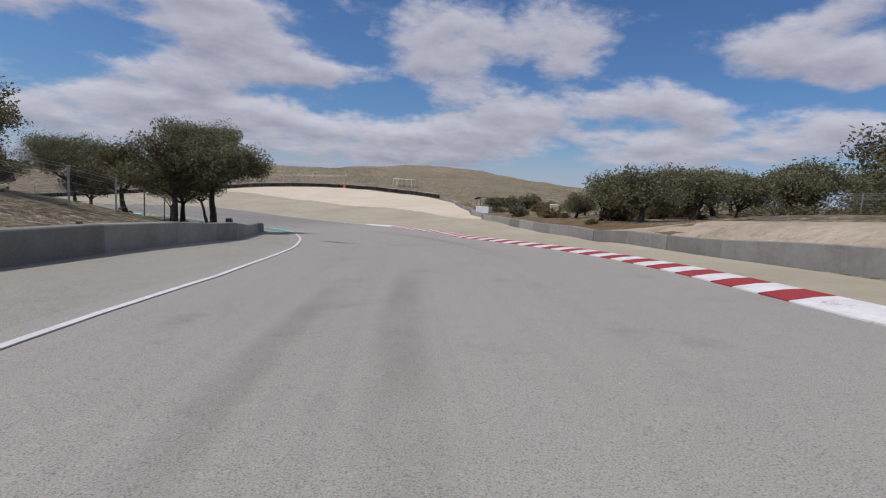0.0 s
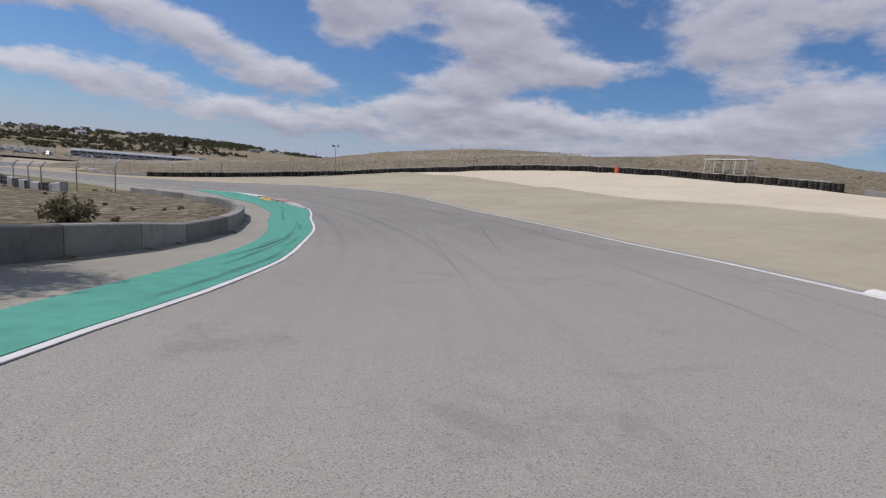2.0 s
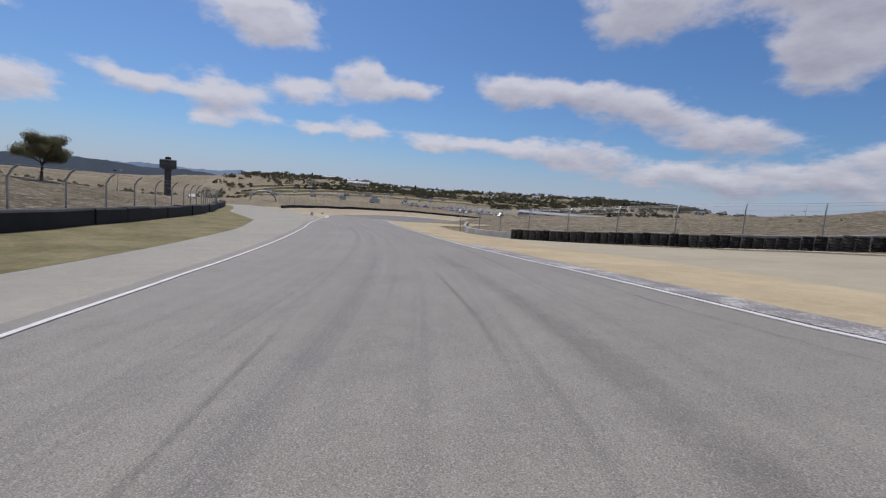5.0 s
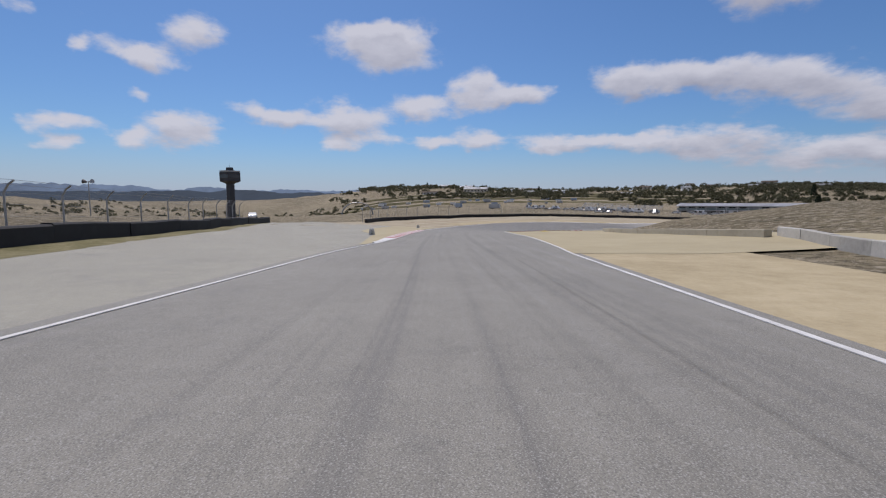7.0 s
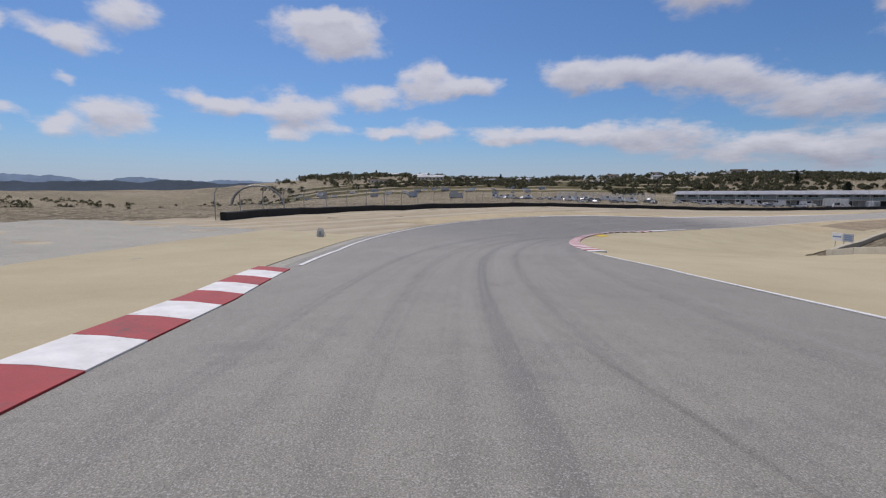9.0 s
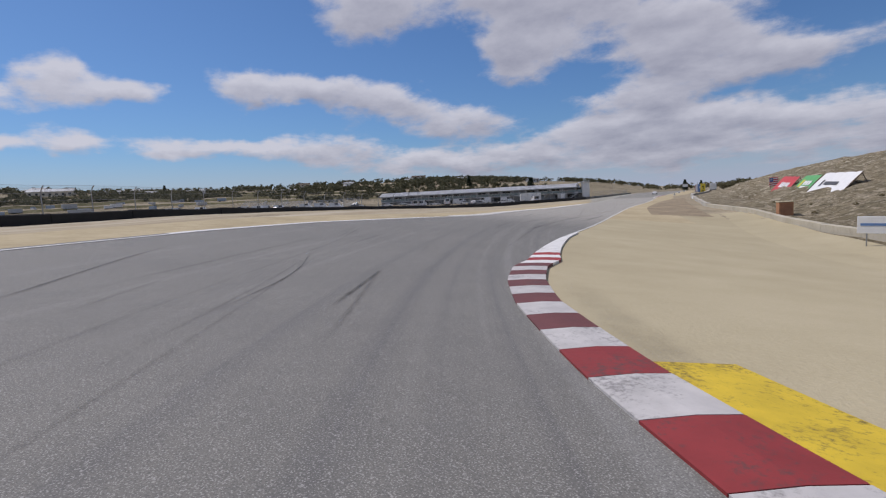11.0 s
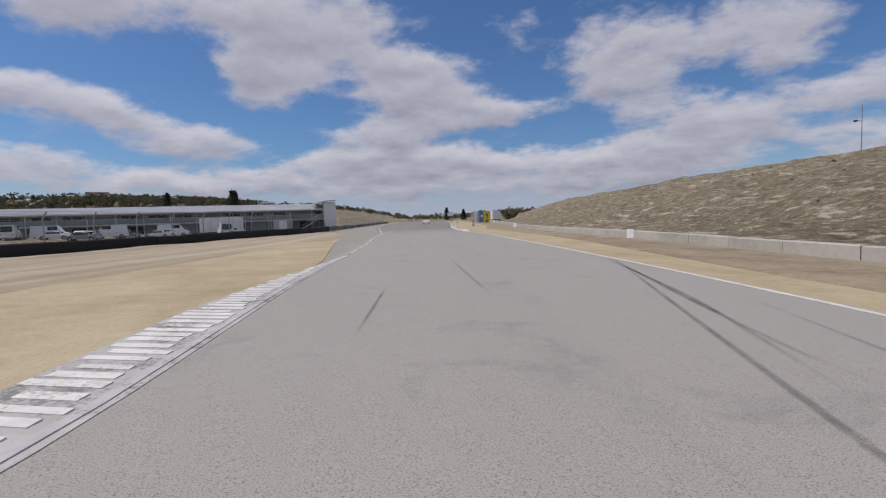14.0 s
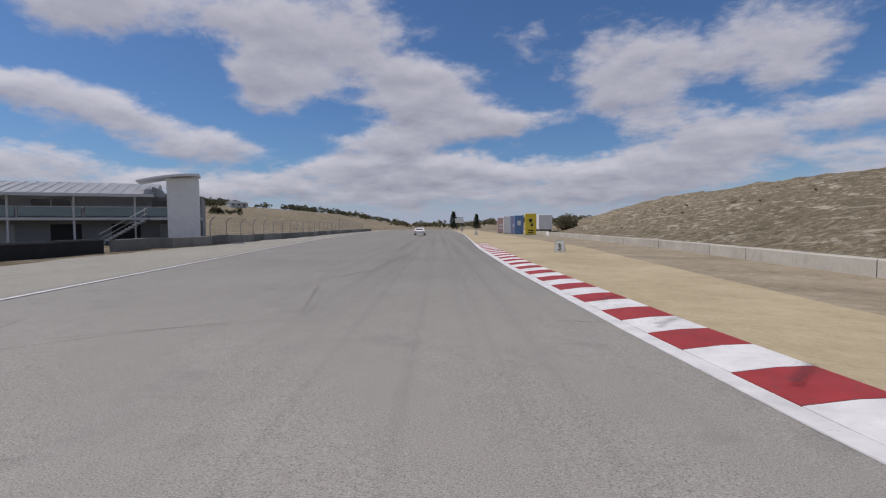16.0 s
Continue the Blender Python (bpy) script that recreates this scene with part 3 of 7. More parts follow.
def make_ground():
    nx, ny = XX.shape
    idx = np.arange(nx * ny).reshape(nx, ny)
    quads = np.stack([idx[:-1, :-1], idx[1:, :-1], idx[1:, 1:], idx[:-1, 1:]], -1).reshape(-1, 4)
    m = Mat("dry_grassland", 0.95, 0, 0.12)
    a, b, c = m.noise(0.018, 7, 0.6), m.noise(0.16, 6, 0.65), m.noise(2.6, 5, 0.7)
    v = m.math("ADD", m.math("MULTIPLY", a, 0.40), m.math("ADD", m.math("MULTIPLY", b, 0.34), m.math("MULTIPLY", c, 0.26)))
    straw = m.ramp(v, [(0.32, (0.10, 0.085, 0.05)), (0.44, (0.19, 0.16, 0.10)), (0.55, (0.285, 0.24, 0.155)), (0.68, (0.44, 0.375, 0.265))])
    bare = m.band(m.noise(0.35, 7, 0.75, None, 0.6), 0.56, 0.66)
    col = m.mix(m.math("MULTIPLY", bare, 0.65), straw, (0.42, 0.36, 0.26))
    scrub = m.band(m.noise(0.5, 7, 0.75, None, 0.8), 0.55, 0.63)
    col = m.mix(m.math("MULTIPLY", scrub, 0.6), col, (0.075, 0.07, 0.042))
    rubble = m.band(m.noise(1.3, 6, 0.72, (1, 1, 2.2), 0.5), 0.51, 0.60)
    col = m.mix(m.math("MULTIPLY", rubble, 0.75), col, (0.50, 0.43, 0.32))
    pits = m.band(m.noise(1.7, 5, 0.7, (1, 1, 2.0), 0.3), 0.49, 0.40)
    col = m.mix(m.math("MULTIPLY", pits, 0.65), col, (0.075, 0.064, 0.042))
    # stonier, paler soil on the hill beside the straight, with broken ledges
    xyz = m.n.new("ShaderNodeSeparateXYZ")
    m.l.new(m.co, xyz.inputs[0])
    stony = m.math("MULTIPLY", m.band(xyz.outputs[0], -205, -235), m.band(xyz.outputs[1], 165, 195))
    stony = m.math("MULTIPLY", stony, m.band(xyz.outputs[0], -420, -390))
    col = m.mix(m.math("MULTIPLY", stony, 0.30), col, (0.29, 0.245, 0.165))
    clumps = m.band(m.noise(0.9, 7, 0.78, (1, 1, 3.0), 0.9), 0.50, 0.58)
    col = m.mix(m.math("MULTIPLY", m.math("MULTIPLY", clumps, stony), 0.62), col, (0.11, 0.088, 0.052))
    ledge = m.band(m.noise(0.42, 7, 0.72, (1, 1, 5.0), 0.7), 0.555, 0.61)
    col = m.mix(m.math("MULTIPLY", m.math("MULTIPLY", ledge, stony), 0.7), col, (0.60, 0.54, 0.42))
    m.colour(col)
    m.bump(m.math("ADD", b, m.math("MULTIPLY", c, 0.8)), 0.60)
    ob = mesh_object("ground", np.stack([XX.ravel(), YY.ravel(), ZZ.ravel()], 1), quads.tolist(), m.m, None, True)
    return tagged(ob, "dry straw-coloured hillside with bare patches", "ground", kind="structure")


make_ground()


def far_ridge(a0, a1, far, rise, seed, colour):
    """Hills on the horizon, far behind everything else, the haze-blue put into their colour."""
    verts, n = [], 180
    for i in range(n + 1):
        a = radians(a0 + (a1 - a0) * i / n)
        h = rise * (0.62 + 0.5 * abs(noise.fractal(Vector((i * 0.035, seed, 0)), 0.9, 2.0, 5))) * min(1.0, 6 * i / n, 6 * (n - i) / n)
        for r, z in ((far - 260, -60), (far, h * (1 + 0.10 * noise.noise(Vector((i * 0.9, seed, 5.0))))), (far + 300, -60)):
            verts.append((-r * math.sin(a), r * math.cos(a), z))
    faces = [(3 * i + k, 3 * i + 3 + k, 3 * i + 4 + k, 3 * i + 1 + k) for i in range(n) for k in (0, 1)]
    ob = mesh_object("backdrop", verts, faces, plain("haze_tinted_hill", colour, 0.95, 0, 0.25, 0.004, 0.1), None, True)
    return tagged(ob, "distant hills on the horizon, haze put into their blue-grey colour", "hills", kind="structure")


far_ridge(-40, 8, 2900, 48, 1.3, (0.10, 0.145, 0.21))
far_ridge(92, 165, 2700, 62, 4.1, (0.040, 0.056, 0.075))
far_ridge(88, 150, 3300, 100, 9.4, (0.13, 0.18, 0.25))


def off(tab, s):
    return float(np.interp(s, [a for a, _ in tab], [b for _, b in tab]))


def ribbon(name, s0, s1, left, right, lift, material, step=1.5, cols=4, edge=0.10, parent=None, plane=False):
    """A sheet laid on the ground between two offsets, with skirts at its sides."""
    n = max(2, int((s1 - s0) / step))
    verts, faces, lay = [], [], []
    for i in range(n + 1):
        s = s0 + (s1 - s0) * i / n
        a, b = (left if isinstance(left, (int, float)) else off(left, s)), (right if isinstance(right, (int, float)) else off(right, s))
        row = [(a, -edge)] + [(a + (b - a) * j / cols, lift) for j in range(cols + 1)] + [(b, -edge)]
        for d, up_ in row:
            x, y = along(s, d)
            verts.append((x, y, gz(x, y) + up_))
            lay.append((d, s, 0))
    w = cols + 3
    for i in range(n):
        for j in range(w - 1):
            k = i * w + j
            faces.append((k, k + 1, k + 1 + w, k + w))
    ob = mesh_object(name, verts, faces, material, parent)
    at = ob.data.attributes.new("lay", "FLOAT_VECTOR", "POINT")
    at.data.foreach_set("vector", [c for v in lay for c in v])
    return ob


# white lines at both sides of the racing surface, as metres along : metres to the right
EDGE_L = table("0:-4.3 48:-4 62:-3.75 66:-3.75 70:-3.62 74:-3.78 83:-4.4 93:-4.78 97:-4.8 102:-4.55 107:-4.22 111:-3.97 115:-3.6 118:-3.52 121:-3.25 125:-3.08 130:-3.1 133:-2.98 137:-2.66 141:-2.5 144:-2.3 146:-1.95 148:-1.65 152:-1.1 155:-0.78 158:-0.52 162:-0.3 166:-0.5 170:-0.8 173:-1.2 175:-1.62 177:-2.15 181:-3.2 185:-4.05 189:-4.75 194:-5.4") + table(
    "199:-5.85 206:-6.12 214:-6.3 222:-6.4 240:-6 254.4:-5.2 260:-4.92 264:-4.62 268:-4.1 272:-3.45 277:-3.02 283:-2.9 290:-2.86 298:-3.1 306:-3.84 318:-6 330:-9.12 342:-12.24 350.4:-13.2 360:-13.44 369.6:-12.5 376.8:-10.9 384:-8.1 388:-6.6 392:-5.2 395:-4.35 399:-4.02 405:-3.65 412:-2.95 417:-2.35") + table(
    "422:-2.15 426:-2.3 433:-2.82 439:-2.9 442:-3.2 447:-3.72 456:-4.45 466:-5.25 476:-5.98 481:-6.6 488:-6.95 498:-7.4 504:-8.2 511:-9.0 520:-10.1 530:-11.4 540:-12.7 551:-14 576:-16.4 624:-19.2 840:-19.2")
EDGE_R = table("0:7 48:6.6 66:6.42 68:6.52 72:6.75 76:6.8 80:6.6 86:5.9 90:5.45 92:5.35 95:5.8 97:6.1 100:6.35 105:6.6 108:6.82 110:7.17 111.5:7.4 115:7.6 121:8.25 125:8.75 130:8.95 134:9.3 141:9.7 146:9.9 149:10.4 154:11.4 160:12.4 164:12.6 170:12.5 174:12.1 178:11.5 183:9.5 186:8.6") + table(
    "188:8 190:7.2 192:6 193:5.75 195:5.47 198:5.1 201:4.75 204:4.35 211.2:3.84 220.8:3.6 228:3.84 240:4.56 254.4:5.52 262:6.05 266:6.54 269:6.8 276:7.4 280:7.7 287:8.05 300:7.55 314.4:6.6 324:5.04 333.6:3.72 339.6:3 343.2:2.5 349.2:1.7 354:1.22 358:1.0 361:1.05") + table(
    "364:1.35 366:1.88 368:2.13 369.5:2.35 372:2.72 378:3.66 382:4.5 386:5.15 390:5.72 395:6.25 399:6.55 403:6.8 408:7.1 413:7.2 427:7.2 434:7.05 444:7.18 450:7.05 456:6.75 466:6.2 475:5.6 480:5.52 483:5.45 488:5.1 494:4.3 500:3.6 508:2.95 512:2.82 524:2.7 540:2.9 552:3.3 600:4.8 840:4.8")


def shift(tab, by):
    return [(s, d + by) for s, d in tab]


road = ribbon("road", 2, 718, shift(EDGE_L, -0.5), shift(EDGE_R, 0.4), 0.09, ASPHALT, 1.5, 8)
tagged(road, "grey worn asphalt race track with dark rubber streaks", "road", kind="structure")

# ---- paving, paint and beds beside the road ----
def strip(name, s0, s1, left, right, lift, material, label, category="pavement", cols=3, step=1.5):
    return tagged(ribbon(name, s0, s1, left, right, lift, material, step, cols), label, category, kind="structure")


GRAVEL_R = table("0.0:10.80 68.4:10.80 79.2:11.28 88.8:12.00 98.4:13.80 110.4:18.00 120.0:24.00 129.6:33.60 139.2:45.60 146.4:51.60 165.6:56.40 180.0:51.60 192.0:43.20 206.4:27.60 218.4:16.80 228.0:12.48 240.0:11.40")
strip("gravel_trap", 4, 240, shift(EDGE_R, 0.2), GRAVEL_R, 0.065, GRAVEL, "broad beige gravel trap on the outside of the corner", "gravel", 22, 1.5)
strip("gravel_trap", 112, 214, table("112:18.8 118:20 123:21.5 130:25.4 137:27.8 144:28.6 151:28.8 157:30.6 163:31.4 170:35 180:40 190:42 194:39.5 200:33 206.4:27.3 214:20.1 220:16"), GRAVEL_R, 0.16, PALE_SAND, "pale sand bank below the tyre wall", "gravel", 12, 1.5)
strip("sand_verge", 188, 300, shift(EDGE_R, 0.3), table("187.2:10.80 198.0:10.32 210.0:10.08 228.0:10.80 252.0:12.60 276.0:15.60 300.0:18.00"), 0.085, SAND, "orange sand strip along the track edge", "sand", 5)
PIT_EDGE = table("452:-4.5 456:-5 462:-6.2 470:-7.8 480:-9.5 490:-11.2 501:-13.2 513:-16.5 530:-19.5 564:-21.6 624:-22.8 720:-22.8")
SAND_EDGE = [(a, b - 0.2) for a, b in EDGE_L if a < 450] + PIT_EDGE
SAND_IN = table("258.0:22.80 288.0:21.60 306.0:21.60 330.0:22.20 360.0:19.80 384.0:21.00 414.0:21.00")
strip("sand_infield", 262, 414, shift(EDGE_R, 0.1), SAND_IN, 0.097, INFIELD, "smooth tan sand inside the bend", "sand", 8)
strip("sand_verge", 400, 700, shift(EDGE_R, 0.07), table("399.6:14.4 414:12.6 432:11.4 450:10.8 470:9.6 484:9.4 500:8.6 513:7.6 524:8.8 540:10.6 720:13.2"), 0.100, SAND, "tan sand verge beside the straight", "sand", 4)
strip("dirt_verge", 404, 640, table("403.2:14.2 414:12.4 432:11.2 450:10.6 470:9.4 484:9.2 500:8.4 513:7.4 524:8.6 540:10.4 720:12.9"), table("403.2:20.8 414:19.9 432:16.4 443:15.8 452:15 468:14.2 486:13 520:13 534:14.6 576:17.2 648:19.2"), 0.075, DIRT, "brown stony dirt below the barrier", "dirt", 4)
strip("sand_verge", 316, 520, table("314.4:-30 330.0:-34 348.0:-35.2 372.0:-39.00 408.0:-39.00 444.0:-35.40 480.0:-29.40 513.6:-21.00"), SAND_EDGE, 0.05, FURROWED, "furrowed beige gravel bed", "gravel", 10, 2.0)
strip("sand_verge", 345, 480, table("343.2:-18.6 360:-19.2 378:-15.6 390:-10.5 398:-7.6 414:-7 427:-7 434:-7.2 448:-11 462:-11.8 480:-14.4"), shift(SAND_EDGE, -0.1), 0.075, SAND, "orange sand along the track edge", "sand", 5)
strip("cut_bank", 6, 87, shift(RWALL, 0.35), table("0.0:15.84 36.0:15.24 60.0:16.32 74.4:15.12 84.0:14.64 87.6:13.44"), 0.04, CUT_EARTH, "pale eroded earth bank above the block wall", "bank", 6, 1.2)
strip("weed_slope", 80, 138, shift(RWALL, 0.4), shift(RWALL, 4.2), 0.03, WEEDS, "brown weedy slope behind the block wall", "bank", 4, 1.5)
# old paving inside the first corner, and the wide apron after it
strip("apron", 4, 192, shift(LWALL + [(192, -11.1)], 0.22), shift(EDGE_L, -0.3), 0.06, RUNOFF, "pale worn paved apron inside the corner", cols=5)
strip("apron", 186, 330, table("184.8:-10.0 198:-10.2 222:-10.7 240:-11.7 254.4:-15.3 270:-18.8 285:-20.7 297:-23.9 308:-28.9 316:-33.6 332:-36"), shift(EDGE_L, -0.3), 0.06, RUNOFF, "wide paved apron beside the short straight", cols=6)
strip("verge", 177, 314, table("176:-15.5 184.8:-17.6 198:-18.1 212:-17.2 240:-17 257:-18.4 270:-20.4 285:-22.2 297:-25.2 308:-29.7 316:-33.4"), table("176:-8.7 184.8:-9.8 198:-10 222:-10.5 240:-11.5 254.4:-15 270:-18.5 285:-20.4 297:-23.6 308:-28.6 316:-33.2"), 0.068, VERGE, "dry grass strip below the barrier", "grass", 4)
strip("verge", 270, 330, table("268:-4.5 273:-4.9 279:-5.5 284:-6 288:-6.5 301:-11 330:-19"), table("266.4:-4.20 288.0:-3.96 306.0:-4.92 318.0:-7.08 330.0:-10.20"), 0.085, INFIELD, "sandy strip behind the kerb", "sand", 3)
strip("pit_apron", 452, 716, shift(PIT_EDGE, -0.2), shift(EDGE_L, -0.2), 0.05, RUNOFF, "worn grey paving of the pit exit", cols=4)

GREEN_IN = table("103:-4.6 106:-4.85 112:-4.95 118:-4.95 122:-4.78 127:-4.75 134:-4.75 143:-4.8 147:-4.35 150:-4.12 155:-4.05 159:-3.85 164:-4.2 167:-4.4 170:-4.15 173:-3.98 178:-3.95 182.5:-3.75")
KERB_OUT = table("144:-2.3 149:-1.85 152:-1.75 154.5:-1.65 157:-1.5 160:-1.42 164:-1.5 168:-1.65 172:-1.98 175:-2.4 177:-2.75 180:-3.3 183:-3.7")
strip("green_runoff", 103, 148, GREEN_IN, shift(EDGE_L, -0.1), 0.105, GREEN_PAINT, "bright green painted run-off strip", "painted strip", 3)
strip("green_runoff", 148, 182.5, GREEN_IN, shift(EDGE_L, -0.12), 0.105, GREEN_PAINT, "bright green painted run-off behind the kerb", "painted strip", 3)


strip("weed_patch", 409, 478, table("409:10.6 425:9.4 450:9.2 480:9.8"), table("409:16.6 430:15.2 450:13.6 480:12"), 0.112, DRY_WEEDS, "dark patch of dry weeds on the sand", "grass", 4)


def line(s0, s1, edge, width=0.115, by=0.0, mat=WHITE_LINE):
    return tagged(ribbon("edge_line", s0, s1, shift(edge, by - width / 2), shift(edge, by + width / 2), 0.110, mat, 1.2, 1, -0.095),
                  "white painted edge line on the asphalt", "road marking", kind="structure")


line(4, 118, EDGE_L)
line(118, 152, EDGE_L, 0.12)
line(174, 272, EDGE_L)
line(312, 400, EDGE_L, 0.15)
line(505, 700, EDGE_L, 0.14)
line(368, 389, EDGE_L, 0.34, -0.2, KERB_WHITE)
line(116, 322, EDGE_R, 0.125)
line(380, 508, EDGE_R, 0.12)
line(548, 700, EDGE_R, 0.15)
line(389, 455, EDGE_L, 0.12, -0.1, KERB_GREY)
line(500, 548, EDGE_R, 0.24, -0.01)
line(455.2, 458.7, table("450:-4.57 460:-4.6"), 0.14)
for k in range(12):
    s = 461 + k * 4.6
    line(s, s + 3.5, EDGE_L, 0.10, 0.0)


def kerb(s0, s1, edge, width, side, stripes, name_label, rise=0.07):
    """A kerb of separate painted blocks beside the road. stripes: rows of start, end and material; side: 1 right, -1 left."""
    holder = new("kerb")
    tagged(holder, name_label, "kerb", kind="structure")
    for a, b, mat in stripes:
        verts, n = [], 2
        for i in range(n + 1):
            s = a + (b - a) * i / n
            d0 = off(edge, s) + 0.06 * side
            w = width(s) if callable(width) else width
            for d, h in ((d0, -0.08), (d0, 0.115), (d0 + side * w * 0.55, 0.115 + rise * 0.8), (d0 + side * w, 0.115 + rise), (d0 + side * w, -0.10)):
                x, y = along(s, d)
                verts.append((x, y, gz(x, y) + h))
        faces = []
        for i in range(n):
            for j in range(4):
                k = i * 5 + j
                faces.append((k, k + 1, k + 6, k + 5) if side > 0 else (k, k + 5, k + 6, k + 1))
        faces += [(0, 1, 2, 3, 4), tuple(range(n * 5 + 4, n * 5 - 1, -1))]
        mesh_object("kerb_block", verts, faces, mat, holder)
    return holder


def stripes(s0, s1, size, mats):
    out, s, k = [], s0, 0
    while s < s1 - 0.01:
        out.append((s, min(s + size, s1) - 0.012, mats[k % len(mats)]))
        s, k = s + size, k + 1
    return out


def pale(s0, s1):
    return stripes(s0, s1, 2.4, [KERB_WHITE])


cross = ribbon("edge_line", 504.7, 504.95, -13.9, -8.4, 0.110, WHITE_LINE, 0.2, 4, -0.085)
tagged(cross, "white painted line across the pit exit", "road marking", kind="structure")


kerb(0, 0, EDGE_R, lambda s: 0.86 if s < 113 else max(0.22, 0.86 - (s - 113) * 0.09), 1,
     pale(20, 67.6) + stripes(67.6, 113.2, 0.8, [KERB_RED, KERB_WHITE]) + pale(113.2, 121), "red and white striped corner-entry kerb")
kerb(0, 0, EDGE_L, lambda s: max(0.12, (off(EDGE_L, s) - off(KERB_OUT, s)) * min(1.0, (176.6 - s) / 7, max(0.45, (s - 149.5) / 5))), -1,
     stripes(151.5, 157.5, 2.0, [KERB_GREY]) + stripes(157.5, 166.5, 0.9, [KERB_GREY, KERB_DARK, KERB_GREY, KERB_RED]) + pale(166.5, 176.1), "worn white apex kerb with rubbered red bars", 0.06)
kerb(0, 0, EDGE_L, lambda s: min(0.95, 0.10 + max(0.0, s - 270) * 0.11), -1, pale(270.5, 277.4) + stripes(277.4, 311, 1.17, [KERB_RED, KERB_WHITE]), "red and white exit kerb beside the sand")
kerb(0, 0, EDGE_R, lambda s: 0.8 if s < 358 else min(0.8 + (s - 358) * 0.035, max(0.2, 1.12 - (s - 366) * 0.055)), 1,
     stripes(322.9, 344.9, 1.0, [KERB_WHITE, KERB_RED]) + stripes(344.9, 354.9, 1.0, [KERB_GREY, KERB_RED_OLD]) + stripes(354.9, 364.8, 0.99, [KERB_GREY, KERB_DARK])
     + stripes(364.8, 368.7, 0.975, [KERB_WHITE, KERB_RED]) + pale(368.7, 381.6), "red and white apex kerb, dark with rubber")
kerb(0, 0, shift(EDGE_R, 0.06), lambda s: min(0.88, 0.25 + max(0.0, s - 500) * 0.09), 1, pale(500, 507.84) + stripes(507.84, 548, 0.96, [KERB_WHITE, KERB_RED]), "bright red and white corner kerb")
# saw-tooth exit kerb: white bars on a grey slab
slab = ribbon("kerb", 391, 458, [(s, off(EDGE_L, s) - min(1.25, 0.15 + (s - 391) * 0.25, 0.08 + (458 - s) * 0.085)) for s in range(391, 459)], shift(EDGE_L, 0.05), 0.099, WORN_SLAB, 1.2, 2, -0.090)
tagged(slab, "grey exit kerb with a row of white bars", "kerb", kind="structure")
rnd = random.Random(12)
for k in range(206):
    s = 391.2 + k * 0.31 + rnd.uniform(-0.03, 0.03)
    verts = []
    inner, outer, wide = -0.26 + rnd.uniform(-0.10, 0.06), -min(1.12, (458 - s) * 0.085) + rnd.uniform(-0.12, 0.14), 0.155 + rnd.uniform(-0.03, 0.03)
    if outer > inner - 0.15:
        continue
    for a, up_ in ((s, 0.108), (s + wide, 0.114)):
        for d in (outer, inner):
            for low in (0.02, up_):
                x, y = along(a - 0.16 * (d + 0.7), off(EDGE_L, s) + d)
                verts.append((x, y, gz(x, y) + low))
    mesh_object("kerb_bar", verts, [(0, 2, 3, 1), (4, 5, 7, 6), (1, 3, 7, 5), (0, 1, 5, 4), (2, 6, 7, 3)], WORN_BAR, slab)
# flat yellow slabs behind both apexes
for s0, s1, a, b in ((161.2, 164.8, (KERB_OUT, -0.64), (KERB_OUT, -0.03)), (350.7, 354.5, (EDGE_R, 0.9), (EDGE_R, 1.85))):
    ob = ribbon("kerb_slab", s0, s1, shift(*a), shift(*b), 0.125, YELLOW, 1.2, 2)
    tagged(ob, "worn yellow painted slab behind the apex kerb", "kerb", kind="structure")
strip("worn_kerb", 180, 214, shift(EDGE_R, 0.12), shift(EDGE_R, 0.95), 0.115, worn_paint("worn_edge_paint", (0.55, 0.54, 0.51), (0.20, 0.19, 0.175), 0.40), "worn white strip at the track edge", "kerb", 1)


# ---- barriers ----
def path_points(pts, step):
    """Points at even steps along a plan polyline that is rounded at its corners."""
    dense = []
    for i in range(len(pts) - 1):
        dense += [spline(pts, i + k / 24) for k in range(24)]
    dense = np.array(dense + [np.array(pts[-1], float)])
    run = np.r_[0, np.cumsum(np.hypot(*np.diff(dense[:, :2], axis=0).T))]
    n = max(1, round(run[-1] / step))
    return [tuple(np.interp(run[-1] * k / n, run, dense[:, c]) for c in range(dense.shape[1])) for k in range(n + 1)]


def line_points(tab, s0, s1, step=4.0):
    n = max(1, int((s1 - s0) / step))
    return [along(s0 + (s1 - s0) * k / n, off(tab, s0 + (s1 - s0) * k / n)) for k in range(n + 1)]


